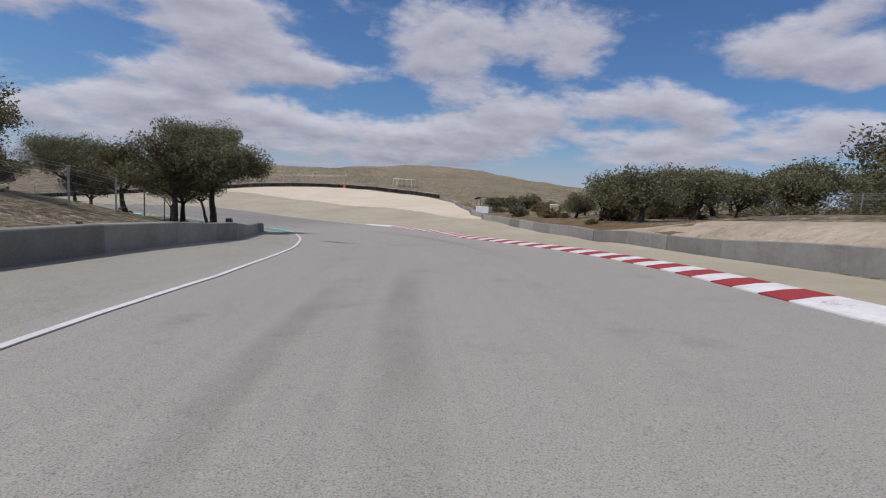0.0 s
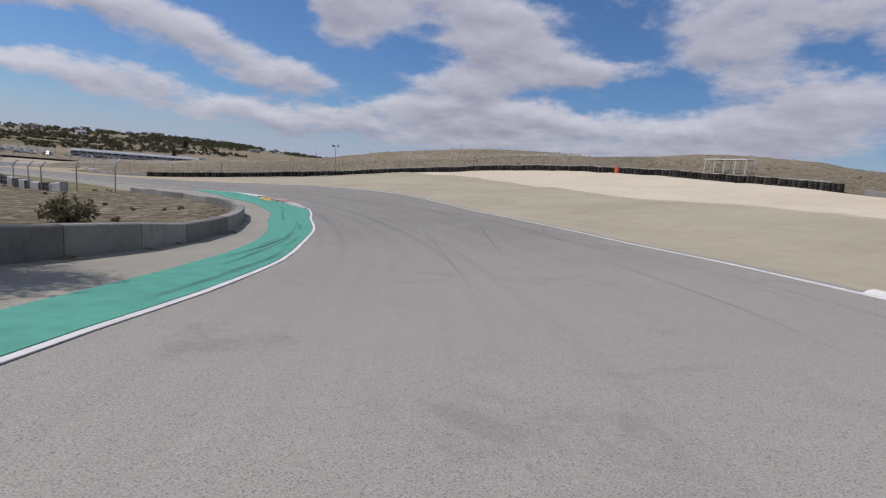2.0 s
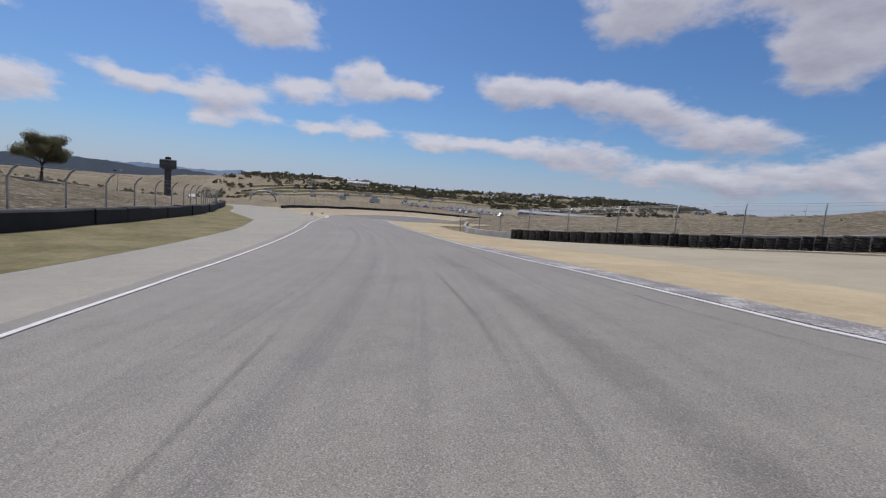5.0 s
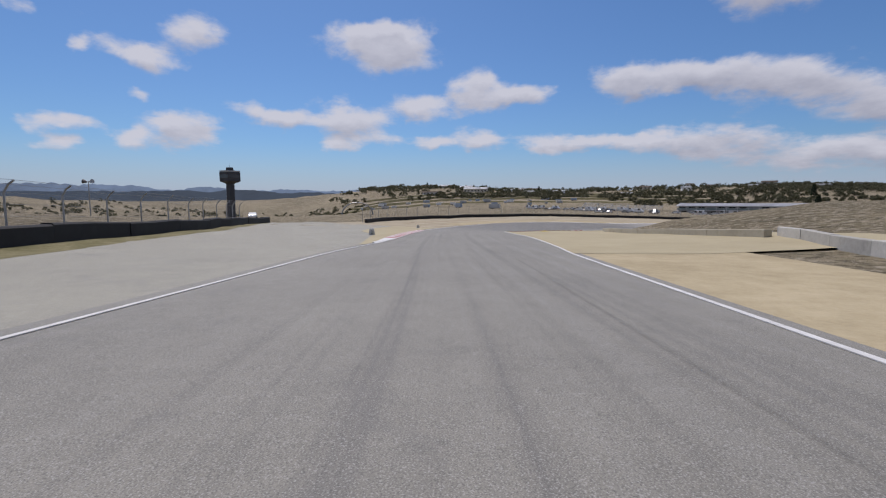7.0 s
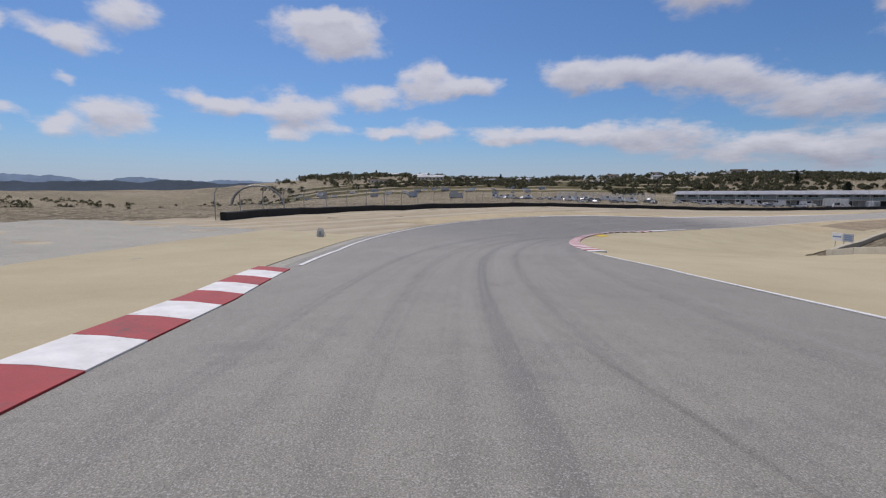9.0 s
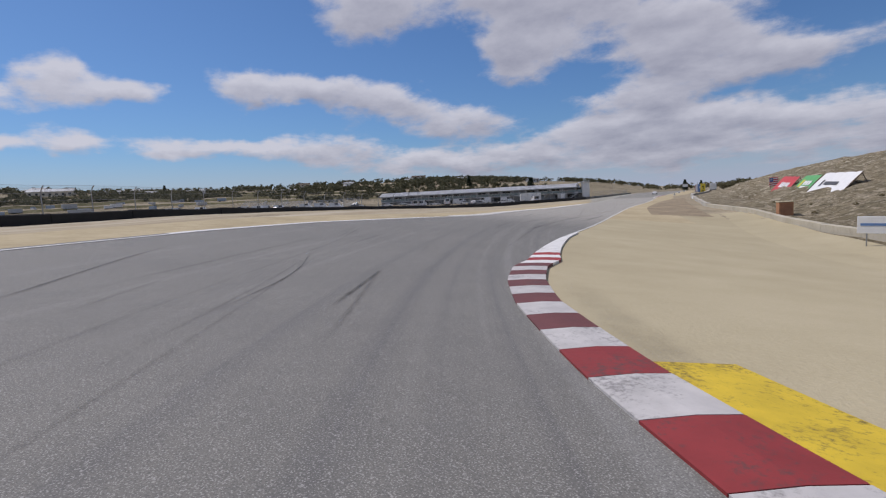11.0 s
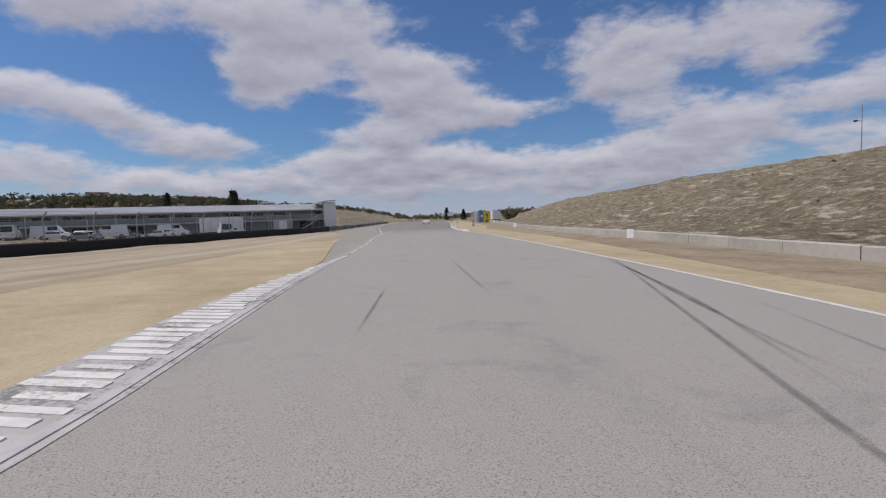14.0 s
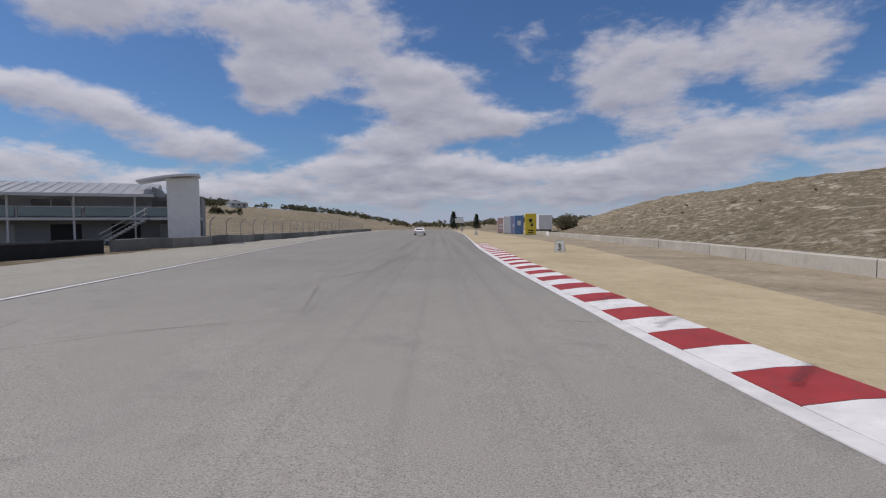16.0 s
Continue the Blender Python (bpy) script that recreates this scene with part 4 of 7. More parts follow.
def barrier(pts, length, height, thick, mats, name, label, piece="block", foot=0.0, cap=0.03, uneven=0.015):
    """A wall of separate blocks with open joints between them, each chamfered along the top."""
    holder = tagged(new(name), label, "barrier", kind="structure")
    marks = path_points(pts, length)
    rnd = random.Random(len(marks))
    for k in range(len(marks) - 1):
        (x0, y0), (x1, y1) = marks[k][:2], marks[k + 1][:2]
        ln = math.hypot(x1 - x0, y1 - y0)
        ux, uy = (x1 - x0) / ln, (y1 - y0) / ln
        nx, ny = uy, -ux
        shove, lift = rnd.uniform(-uneven, uneven), rnd.uniform(-uneven, uneven)
        verts = []
        for f in (0.012, ln - 0.012):
            x, y = x0 + ux * f + nx * shove, y0 + uy * f + ny * shove
            z = gz(x, y)
            for w, h in ((-thick / 2 - foot, -0.3), (-thick / 2, 0.25 if foot else height * 0.5), (-thick / 2, height - cap), (-thick / 2 + cap, height),
                         (thick / 2 - cap, height), (thick / 2, height - cap), (thick / 2, 0.25 if foot else height * 0.5), (thick / 2 + foot, -0.3)):
                verts.append((x + nx * w, y + ny * w, z + h + (lift if h > 0.3 else 0)))
        faces = [(j, j + 1, j + 9, j + 8) for j in range(7)] + [tuple(range(7, -1, -1)), tuple(range(8, 16))]
        mesh_object(piece, verts, faces, mats[k % len(mats)] if len(mats) < 4 else rnd.choice(mats), holder)
    return holder


def concrete_tone(name, t):
    return make_earth(name, [(0.30, (t * 0.62, t * 0.60, t * 0.54)), (0.5, (t, t * 0.97, t * 0.88)), (0.72, (t * 1.3, t * 1.26, t * 1.15))], 0.7, 0.012, 18.0)


TONES = [concrete_tone("block_concrete", t) for t in (0.20, 0.24, 0.27, 0.30)]
PALE_TONES = [concrete_tone("pale_block_concrete", t) for t in (0.36, 0.40, 0.44, 0.47)]
barrier(line_points(LWALL, 6, 110), 3.7, 0.74, 0.42, TONES, "concrete_barrier", "weathered grey concrete block wall along the bank")
barrier(line_points(LWALL_BACK, 106.5, 178, 3.0), 2.6, 0.68, 0.42, TONES, "concrete_barrier", "curved grey concrete block wall round the grass bank", uneven=0.004)
barrier(line_points(RWALL, 6, 143), 3.7, 0.62, 0.45, TONES, "concrete_barrier", "low weathered concrete block wall beyond the gravel")
TAN_TONES = [make_earth("dusty_wall", [(0.30, (t * 0.70, t * 0.62, t * 0.46)), (0.5, (t, t * 0.91, t * 0.71)), (0.72, (t * 1.2, t * 1.1, t * 0.88))], 0.5, 0.012, 12.0) for t in (0.42, 0.435, 0.45, 0.46)]
RWALL2 = table("270:20 285:19.2 302:19.7 330:21.8 360:21.6 384:22 400:21 414:20 432:16.6 443:16 452:15.2 468:14.4 486:13.2 520:13.2 534:14.8 576:17.4 648:19.4")
barrier(line_points(RWALL2, 270, 429.9), 6.0, 0.54, 0.5, TAN_TONES, "concrete_barrier", "low dusty tan concrete wall at the foot of the hill")
DUSTY_TONES = [make_earth("dusty_block", [(0.30, (t * 0.66, t * 0.62, t * 0.52)), (0.5, (t, t * 0.935, t * 0.79)), (0.72, (t * 1.2, t * 1.13, t * 0.97))], 0.6, 0.012, 14.0) for t in (0.41, 0.425, 0.44, 0.455)]
barrier(line_points(RWALL2, 430, 645), 3.7, 0.62, 0.5, DUSTY_TONES, "concrete_barrier", "dusty pale concrete block wall below the stony hill")
PITWALL = table("511.2:-22.80 564.0:-23.04 624.0:-23.52 672.0:-23.52")
barrier(line_points(PITWALL, 539, 672), 3.7, 0.86, 0.4, TONES, "concrete_barrier", "grey concrete pit wall")
barrier(line_points(table("508.8:-22.80 540.0:-23.16"), 509, 538), 4.0, 0.95, 0.7, [BLACK_WRAP], "tyre_barrier", "short run of black belted tyre barrier", "wrapped_bundle", 0.0, 0.10, 0.05)
BLACKWALL = table("336.0:-31.20 348.0:-36.00 372.0:-39.60 408.0:-39.60 444.0:-36.00 480.0:-30.00 513.6:-21.60")
barrier(line_points(BLACKWALL, 336, 512), 4.0, 0.95, 0.7, [BLACK_WRAP], "tyre_barrier", "long low tyre barrier wrapped in black belting", "wrapped_bundle", 0.0, 0.10, 0.05)
SECONDWALL = table("176:-16 184.8:-17.8 198:-18.3 212:-17.4 240:-17.2 257:-18.6 270:-20.6 285:-22.4 297:-25.5 308:-30 316:-34")
barrier(line_points(SECONDWALL, 178, 200), 2.4, 1.0, 0.7, [KERB_GREY, BLACK_WRAP], "tyre_barrier", "barrier of alternating white and black panels", "wrapped_bundle", 0.0, 0.10, 0.04)
barrier(line_points(SECONDWALL, 200.1, 316), 4.0, 1.0, 0.7, [BLACK_WRAP], "tyre_barrier", "black belted tyre barrier behind a grass strip", "wrapped_bundle", 0.0, 0.10, 0.05)


def tyre_stack_mesh():
    """Five tyres one on another, dished at the top."""
    prof = []
    for k in range(5):
        z = k * 0.215
        prof += [(0.27, z + 0.01), (0.325, z + 0.055), (0.325, z + 0.16), (0.27, z + 0.205)]
    prof += [(0.17, 1.07), (0.15, 1.0)]
    n, verts, faces = 10, [], []
    for r, z in prof:
        verts += [(r * math.cos(2 * math.pi * i / n), r * math.sin(2 * math.pi * i / n), z) for i in range(n)]
    for j in range(len(prof) - 1):
        for i in range(n):
            faces.append((j * n + i, j * n + (i + 1) % n, (j + 1) * n + (i + 1) % n, (j + 1) * n + i))
    me = bpy.data.meshes.new("tyre_stack")
    me.from_pydata(verts, [], faces)
    return me


def tyre_wall(pts):
    holder = tagged(new("tyre_wall"), "curved wall of stacked worn black tyres", "barrier", kind="structure")
    m = Mat("tyre_rubber", 0.85, 0, 0.3)
    info = m.n.new("ShaderNodeObjectInfo")
    base = m.ramp(info.outputs["Random"], [(0.0, (0.020, 0.018, 0.016)), (0.6, (0.045, 0.04, 0.034)), (1.0, (0.095, 0.085, 0.07))])
    m.colour(m.mix(m.band(m.noise(3.0, 5), 0.5, 0.7), base, (0.16, 0.135, 0.10)))
    me = tyre_stack_mesh()
    me.materials.append(m.m)
    rnd = random.Random(4)
    marks = path_points(pts, 0.66)
    for k, p in enumerate(marks):
        ob = new("tyre_stack", me)
        ob.parent = holder
        ob.matrix_basis = Matrix.LocRotScale((p[0] + rnd.uniform(-0.03, 0.03), p[1] + rnd.uniform(-0.03, 0.03), gz(p[0], p[1]) - 0.02),
                                             Euler((rnd.uniform(-0.03, 0.03), rnd.uniform(-0.03, 0.03), rnd.uniform(0, 6))), (1, 1, rnd.uniform(0.84, 0.92)))
    return holder


TYRE_PATH = [(-1.9, 116.5), (-14, 129), (-28, 138.1), (-50, 142), (-74, 135), (-94, 122), (-113.5, 107.7)]
tyre_wall(TYRE_PATH)
barrier([(-2.4, 118.2), (-14.6, 129.9), (-28.4, 139.1), (-50, 143.1), (-74.5, 136), (-94.6, 122.9), (-114, 108.7)], 3.7, 0.93, 0.35, PALE_TONES, "concrete_barrier", "pale concrete wall behind the stacked tyres")
barrier([(-114.4, 108.4), (-126, 107.6), (-140, 110), (-155, 114.5)], 3.7, 0.62, 0.4, PALE_TONES, "concrete_barrier", "low pale concrete wall beside the sand")

# ---- helpers for things ----
def box(bm, x, y, z, sx, sy, sz, bevel=0.0, rot=0.0):
    """A box with its centre at x, y and its foot at z."""
    r = bmesh.ops.create_cube(bm, size=1.0, matrix=Matrix.Translation((x, y, z + sz / 2)) @ Matrix.Rotation(rot, 4, "Z") @ Matrix.Diagonal((sx, sy, sz, 1)))
    if bevel:
        edges = list({e for v in r["verts"] for e in v.link_edges})
        bmesh.ops.bevel(bm, geom=edges, offset=bevel, segments=1, affect="EDGES")


def rod(bm, a, b, r0, r1=None, n=8):
    a, b = Vector(a), Vector(b)
    r1 = r0 if r1 is None else r1
    q = (b - a).to_track_quat("Z", "Y")
    rings = [[bm.verts.new(p + q @ Vector((r * math.cos(2 * math.pi * i / n), r * math.sin(2 * math.pi * i / n), 0))) for i in range(n)] for p, r in ((a, r0), (b, r1))]
    for i in range(n):
        bm.faces.new((rings[0][i], rings[0][(i + 1) % n], rings[1][(i + 1) % n], rings[1][i]))
    bm.faces.new(rings[0][::-1])
    bm.faces.new(rings[1])


def quad(bm, *pts):
    return bm.faces.new([bm.verts.new(p) for p in pts])


def part(name, bm, material, parent, label=""):
    me = bpy.data.meshes.new(name)
    bm.to_mesh(me)
    bm.free()
    me.materials.append(material)
    ob = new(name, me)
    ob.parent = parent
    return tagged(ob, label)


def built(name, shapes, material, parent, label=""):
    """A part from a list of calls: ('box', ...) or ('rod', ...)."""
    bm = bmesh.new()
    for kind, *args in shapes:
        (box if kind == "box" else rod)(bm, *args)
    return part(name, bm, material, parent, label)


def thing(name, x, y, turn, label, category, group="", sink=0.0):
    ob = new(name)
    ob.matrix_basis = pose(x, y, gz(x, y) - sink, 0, 0, turn)
    return tagged(ob, label, category, group)


STEEL = plain("galvanised_steel", (0.36, 0.36, 0.35), 0.45, 0.7, 0.2, 6.0)
DARK_STEEL = plain("dark_steel", (0.10, 0.10, 0.10), 0.5, 0.5, 0.25, 6.0)
WHITE_PAINT = plain("white_paint", (0.74, 0.74, 0.72), 0.55, 0, 0.08, 1.5)
GREY_PANEL = plain("grey_panel", (0.42, 0.43, 0.43), 0.55, 0, 0.1, 1.2)
BLACK_PAINT = plain("black_paint", (0.02, 0.02, 0.02), 0.6, 0, 0.2, 3.0)
RED_PAINT = plain("red_paint", (0.50, 0.055, 0.06), 0.6, 0, 0.12, 2.0)
GREEN_VINYL = plain("green_vinyl", (0.10, 0.36, 0.12), 0.6, 0, 0.12, 1.2)
BLUE_PAINT = plain("blue_paint", (0.12, 0.22, 0.42), 0.6, 0, 0.12, 2.0)
YELLOW_VINYL = plain("yellow_vinyl", (0.72, 0.55, 0.05), 0.6, 0, 0.1, 2.0)
ORANGE = plain("orange_plastic", (0.62, 0.14, 0.04), 0.6, 0, 0.1, 2.0)
TAN_PANEL = plain("tan_panel", (0.50, 0.44, 0.28), 0.6, 0, 0.1, 2.0)
TIMBER = plain("weathered_timber", (0.17, 0.13, 0.09), 0.85, 0, 0.3, 5.0)
GLASS = plain("dark_glass", (0.02, 0.025, 0.03), 0.08, 0, 0.2, 0.5, 0.6)
ROOF_WHITE = plain("white_roof_sheet", (0.66, 0.67, 0.68), 0.4, 0.2, 0.06, 0.6)


def bark_material(name, col):
    m = Mat(name, 0.95, 0, 0.1)
    a, b = m.noise(6, 6, 0.7, (1, 1, 0.25)), m.noise(30, 3)
    v = m.math("ADD", m.math("MULTIPLY", a, 0.7), m.math("MULTIPLY", b, 0.3))
    m.colour(m.ramp(v, [(0.3, tuple(c * 0.5 for c in col)), (0.7, tuple(c * 1.5 for c in col))]))
    m.bump(v, 0.04)
    return m.m


def leaf_material(name, dark, light):
    m = Mat(name, 0.75, 0, 0.25)
    g = m.n.new("ShaderNodeNewGeometry")
    rnd = g.outputs["Random Per Island"]
    patch = m.noise(0.9, 3)
    v = m.math("ADD", m.math("MULTIPLY", rnd, 0.6), m.math("MULTIPLY", patch, 0.4))
    col = m.ramp(v, [(0.15, dark), (0.85, light)])
    m.colour(col)
    t = m.n.new("ShaderNodeBsdfTranslucent")
    m.l.new(col, t.inputs["Color"])
    mx = m.n.new("ShaderNodeMixShader")
    mx.inputs[0].default_value = 0.38
    m.l.new(m.p.outputs[0], mx.inputs[1])
    m.l.new(t.outputs[0], mx.inputs[2])
    m.l.new(mx.outputs[0], m.n["Material Output"].inputs[0])
    return m.m


BARK = bark_material("oak_bark", (0.075, 0.062, 0.05))
OAK_LEAF = leaf_material("oak_leaf", (0.085, 0.086, 0.044), (0.29, 0.285, 0.165))
DARK_LEAF = leaf_material("dark_oak_leaf", (0.068, 0.065, 0.034), (0.25, 0.225, 0.13))
RIDGE_LEAF = leaf_material("ridge_leaf", (0.055, 0.058, 0.032), (0.185, 0.178, 0.105))
PINE_LEAF = leaf_material("pine_needle", (0.015, 0.024, 0.014), (0.05, 0.065, 0.035))
SCRUB_LEAF = leaf_material("scrub_leaf", (0.07, 0.06, 0.025), (0.26, 0.21, 0.10))


def leaf_quads(rnd, centres, count, spread_, size):
    """Small folded leaves round the given points, as plain lists of verts and faces."""
    verts, faces = [], []
    for c, rad in centres:
        for _ in range(count):
            d = Vector((rnd.gauss(0, 1), rnd.gauss(0, 1), rnd.gauss(0, 0.75)))
            d *= min(1.0, 1.55 / max(d.length, 0.01))
            p = Vector(c) + d * rad * spread_
            u = Vector((rnd.uniform(-1, 1), rnd.uniform(-1, 1), rnd.uniform(-0.7, 0.7))).normalized()
            w = u.orthogonal().normalized()
            w.rotate(Matrix.Rotation(rnd.uniform(0, 6.3), 3, u))
            s = size * rnd.uniform(0.6, 1.5)
            k = len(verts)
            verts += [p - u * s, p + w * s * 0.45, p + u * s, p - w * s * 0.45]
            faces.append((k, k + 1, k + 2, k + 3))
    return verts, faces


def oak(seed, height, reach, lean=(0, 0), leaves=34, size=0.11, forks=5, leaf=None, bare=0.12, trunk=0.26, bole=0.30):
    """An oak: crooked tapered limbs that fork again and again, and clumps of small leaves along the outer ones."""
    rnd = random.Random(seed)
    bm = bmesh.new()
    tips = []

    def limb(p, d, length, r, level):
        steps = 4 if level < 2 else 3
        for k in range(steps):
            d = (d + Vector((rnd.uniform(-1, 1), rnd.uniform(-1, 1), rnd.uniform(-0.6, 0.6))) * (0.30 + 0.07 * level)).normalized()
            q = p + d * length / steps
            rod(bm, p, q, r, r * 0.84, 7 if level < 2 else 4)
            p, r = q, r * 0.84
            if level >= 2:
                tips.append((p.copy(), 0.55 + 0.45 * rnd.random()))
        if level >= 4:
            return
        kids = rnd.choice((2, 3)) if level else forks
        for k in range(kids):
            ang = 2 * math.pi * (k + rnd.uniform(-0.3, 0.3)) / kids + level
            out = Vector((math.cos(ang), math.sin(ang), rnd.uniform(-0.12, 0.75))).normalized()
            nd = (d * 0.45 + out * 0.85).normalized()
            limb(p, nd, length * rnd.uniform(0.62, 0.86), r * rnd.uniform(0.6, 0.75), level + 1)

    limb(Vector((0, 0, -0.3)), Vector((lean[0], lean[1], 1)).normalized(), height * bole, trunk, 0)
    top = max(p.z for p, _ in tips)
    wide = max(math.hypot(p.x - lean[0], p.y - lean[1]) for p, _ in tips)
    sx, sz = reach / wide, height * 0.95 / top
    for v in bm.verts:
        v.co = Vector((v.co.x * sx, v.co.y * sx, v.co.z * sz))
    tips = [(Vector((p.x * sx, p.y * sx, p.z * sz)), r) for p, r in tips if rnd.random() > bare]
    verts, faces = leaf_quads(rnd, tips, leaves, 0.62, size)
    holder = new("tree")
    part("trunk", bm, BARK, holder)
    crown = mesh_object("crown", verts, faces, leaf or OAK_LEAF, holder)
    return holder


def plant(holder, x, y, turn=0.0, scale=1.0, sink=0.1):
    holder.matrix_basis = Matrix.LocRotScale((x, y, gz(x, y) - sink), Euler((0, 0, radians(turn))), (scale,) * 3)
    return holder


def plant_copy(src, x, y, turn, scale, sink=0.1):
    ob = copy_thing(src, Matrix.Identity(4))
    ob.matrix_basis = Matrix.LocRotScale((x, y, gz(x, y) - sink), Euler((0, 0, radians(turn))), (scale,) * 3)
    return ob


# ---- trees of the first corner ----
oak_big = tagged(plant(oak(11, 8.2, 4.5, (0.05, 0), 230, 0.068, 6, trunk=0.27, bare=0.05, bole=0.24), -17.8, 37.4, 40), "broad grey-green oak leaning over the block wall", "tree", "roadside oaks")
oak_slim = tagged(plant(oak(5, 6.6, 4.4, (0.22, 0.05), 150, 0.056, 4, bare=0.30, trunk=0.26, bole=0.36), -25.0, 51.4, 150), "gnarled thin-leaved oak on the dry bank", "tree", "roadside oaks")
oak_dark = tagged(plant(oak(23, 6.4, 3.8, (0, 0.1), 48, 0.09, 5, DARK_LEAF), -19.0, 33.8, 10), "dark oak among others on the bank", "tree", "roadside oaks")
for x, y, turn, sc, src in ((-28.6, 50.6, 60, 0.70, oak_slim), (-22.2, 41.5, 200, 1.0, oak_dark), (-23.6, 36, 80, 0.86, oak_dark), (-30, 40, 200, 0.95, oak_slim), (-28.5, 28.0, 300, 0.95, oak_dark), (-33.0, 25.5, 130, 1.0, oak_dark),
                            (-39.0, 28.0, 20, 1.0, oak_dark), (-36.0, 38.0, 250, 0.8, oak_dark), (-31.0, 42.0, 310, 0.75, oak_dark), (-23.5, 22.0, 220, 0.9, oak_dark)):
    plant_copy(src, x, y, turn, sc)
# the oak wood beyond the gravel: low spreading trees, leaves down to the ground
wood_oak = tagged(plant(oak(31, 3.7, 3.0, (0.15, 0.1), 28, 0.085, 6, trunk=0.19, bare=0.10, bole=0.27), 12.4, 39.0, 20), "low spreading oak at the edge of the wood", "tree", "oaks of the wood")
wood_dark = tagged(plant(oak(37, 3.9, 2.8, (0.1, -0.1), 28, 0.087, 5, DARK_LEAF, trunk=0.19, bare=0.10, bole=0.25), 13.2, 33.4, 80), "dark spreading oak at the edge of the wood", "tree", "oaks of the wood")
for k, (x, y, sc) in enumerate(((12.2, 47, 0.82), (17.5, 41, 1.08), (18, 35.5, 1.05), (16.5, 46.5, 0.95), (15, 52, 0.75), (23, 39, 1.12), (22.5, 45.5, 1.05), (20, 52, 0.85), (27, 49, 1.05),
                                (26, 56, 0.9), (29, 42.5, 1.15), (34, 47, 1.15), (37, 52, 1.2), (33, 56, 1.1), (41, 46, 1.2), (45, 51, 1.25), (40, 58, 1.2), (47, 41, 1.2), (50, 46, 1.25), (44, 36, 1.15),
                                (52, 37, 1.25), (28, 27.5, 1.15), (48, 30, 1.2), (55, 28, 1.25), (36, 40, 1.1), (40, 41, 1.15), (33, 20, 1.1), (56, 54, 1.3), (50, 60, 1.25), (31, 64, 0.8))):
    plant_copy(wood_dark if k % 3 == 0 else wood_oak, x, y, (k * 77) % 360, sc * (0.86, 1.12, 0.96, 1.04, 0.8)[k % 5] * (1.0 if x < 25 else 1.18), 0.25)
for x, y, sc, src in ((-140, 56.2, 0.72, oak_big), (-128, 50, 0.85, oak_big), (-118, 47, 0.95, oak_dark), (-108, 44, 0.9, oak_dark)):
    plant_copy(src, x, y, x * 3, sc)


def bush(seed, height, reach, leaf, count=26, leaves=34, size=0.09):
    rnd = random.Random(seed)
    holder = new("bush")
    bm = bmesh.new()
    tips = []
    for k in range(count):
        a, t = rnd.uniform(0, 6.3), rnd.random() ** 0.6
        p = Vector((math.cos(a) * reach * t, math.sin(a) * reach * t, height * (0.25 + 0.6 * rnd.random() * (1.1 - 0.5 * t))))
        rod(bm, (0, 0, -0.1), p, 0.035, 0.012, 4)
        tips.append((p, min(reach, height) * 0.36))
    part("stem", bm, BARK, holder)
    verts, faces = leaf_quads(rnd, tips, leaves, 0.6, size)
    mesh_object("foliage", verts, faces, leaf, holder)
    return holder


bush_dark = tagged(plant(bush(3, 1.15, 0.75, DARK_LEAF), -33.5, 59.6), "small round dark shrub on the dry bank", "shrub", "shrubs")
bush_tan = tagged(plant(bush(8, 1.0, 1.0, SCRUB_LEAF), 16.5, 74), "dry brown scrub bush", "shrub", "shrubs")
rnd = random.Random(2)
for k in range(46):
    s, d = rnd.uniform(62, 132), 0
    x, y = along(s, off(RWALL, s) + rnd.uniform(2.5, 16))
    if s < 84:
        continue
    plant_copy(bush_tan if rnd.random() < 0.7 else bush_dark, x, y, rnd.uniform(0, 360), rnd.uniform(0.5, 1.5))
plant_copy(bush_dark, 11.5, 86, 0, 2.4)
plant_copy(bush_dark, 15.5, 90, 90, 2.6)
plant_copy(bush_dark, 9, 90, 90, 2.2)


def conifer(seed, height, reach):
    rnd = random.Random(seed)
    holder = new("tree")
    bm = bmesh.new()
    rod(bm, (0, 0, -0.3), (0, 0, height * 0.95), 0.22, 0.05, 7)
    tips = []
    for k in range(60):
        t = 0.15 + 0.83 * k / 60
        a, r = k * 2.4, reach * (1.02 - t) ** 0.75 * rnd.uniform(0.6, 1.05)
        p = Vector((math.cos(a) * r, math.sin(a) * r, height * t - r * 0.12))
        rod(bm, (0, 0, height * t), p, 0.05, 0.02, 4)
        tips += [(p, 0.5), (p * 0.6 + Vector((0, 0, height * t)) * 0.4, 0.5)]
    part("trunk", bm, BARK, holder)
    verts, faces = leaf_quads(rnd, tips, 20, 0.75, 0.28)
    mesh_object("crown", verts, faces, PINE_LEAF, holder)
    return holder


pine = tagged(plant(conifer(2, 10.5, 3.2), -532, 384.4), "tall dark conifer on the ridge", "tree", "conifers")
for x, y, sc in ((-367.7, 270, 0.95), (-372, 420, 0.7), (-364, 424, 0.6), (-700, 60, 0.7), (-640, 180, 0.7)):
    plant_copy(pine, x, y, x, sc)


# ---- scrub and far woods, too many to count ----
def far_woods(name, spots, leaf, count, size, label, seed):
    rnd = random.Random(seed)
    tips = []
    for x, y, h in spots:
        z = gz(x, y)
        for _ in range(count):
            a, r = rnd.uniform(0, 6.3), rnd.random() ** 0.5
            dome = 0.12 + 0.76 * (1 - r * r) ** 0.5 * rnd.random() ** 0.4
            tips.append(((x + math.cos(a) * r * h * 0.66, y + math.sin(a) * r * h * 0.66, z + h * dome), h * 0.13))
    verts, faces = leaf_quads(rnd, tips, 9, 0.8, size)
    return tagged(mesh_object(name, verts, faces, leaf), label, "trees", kind="stuff")


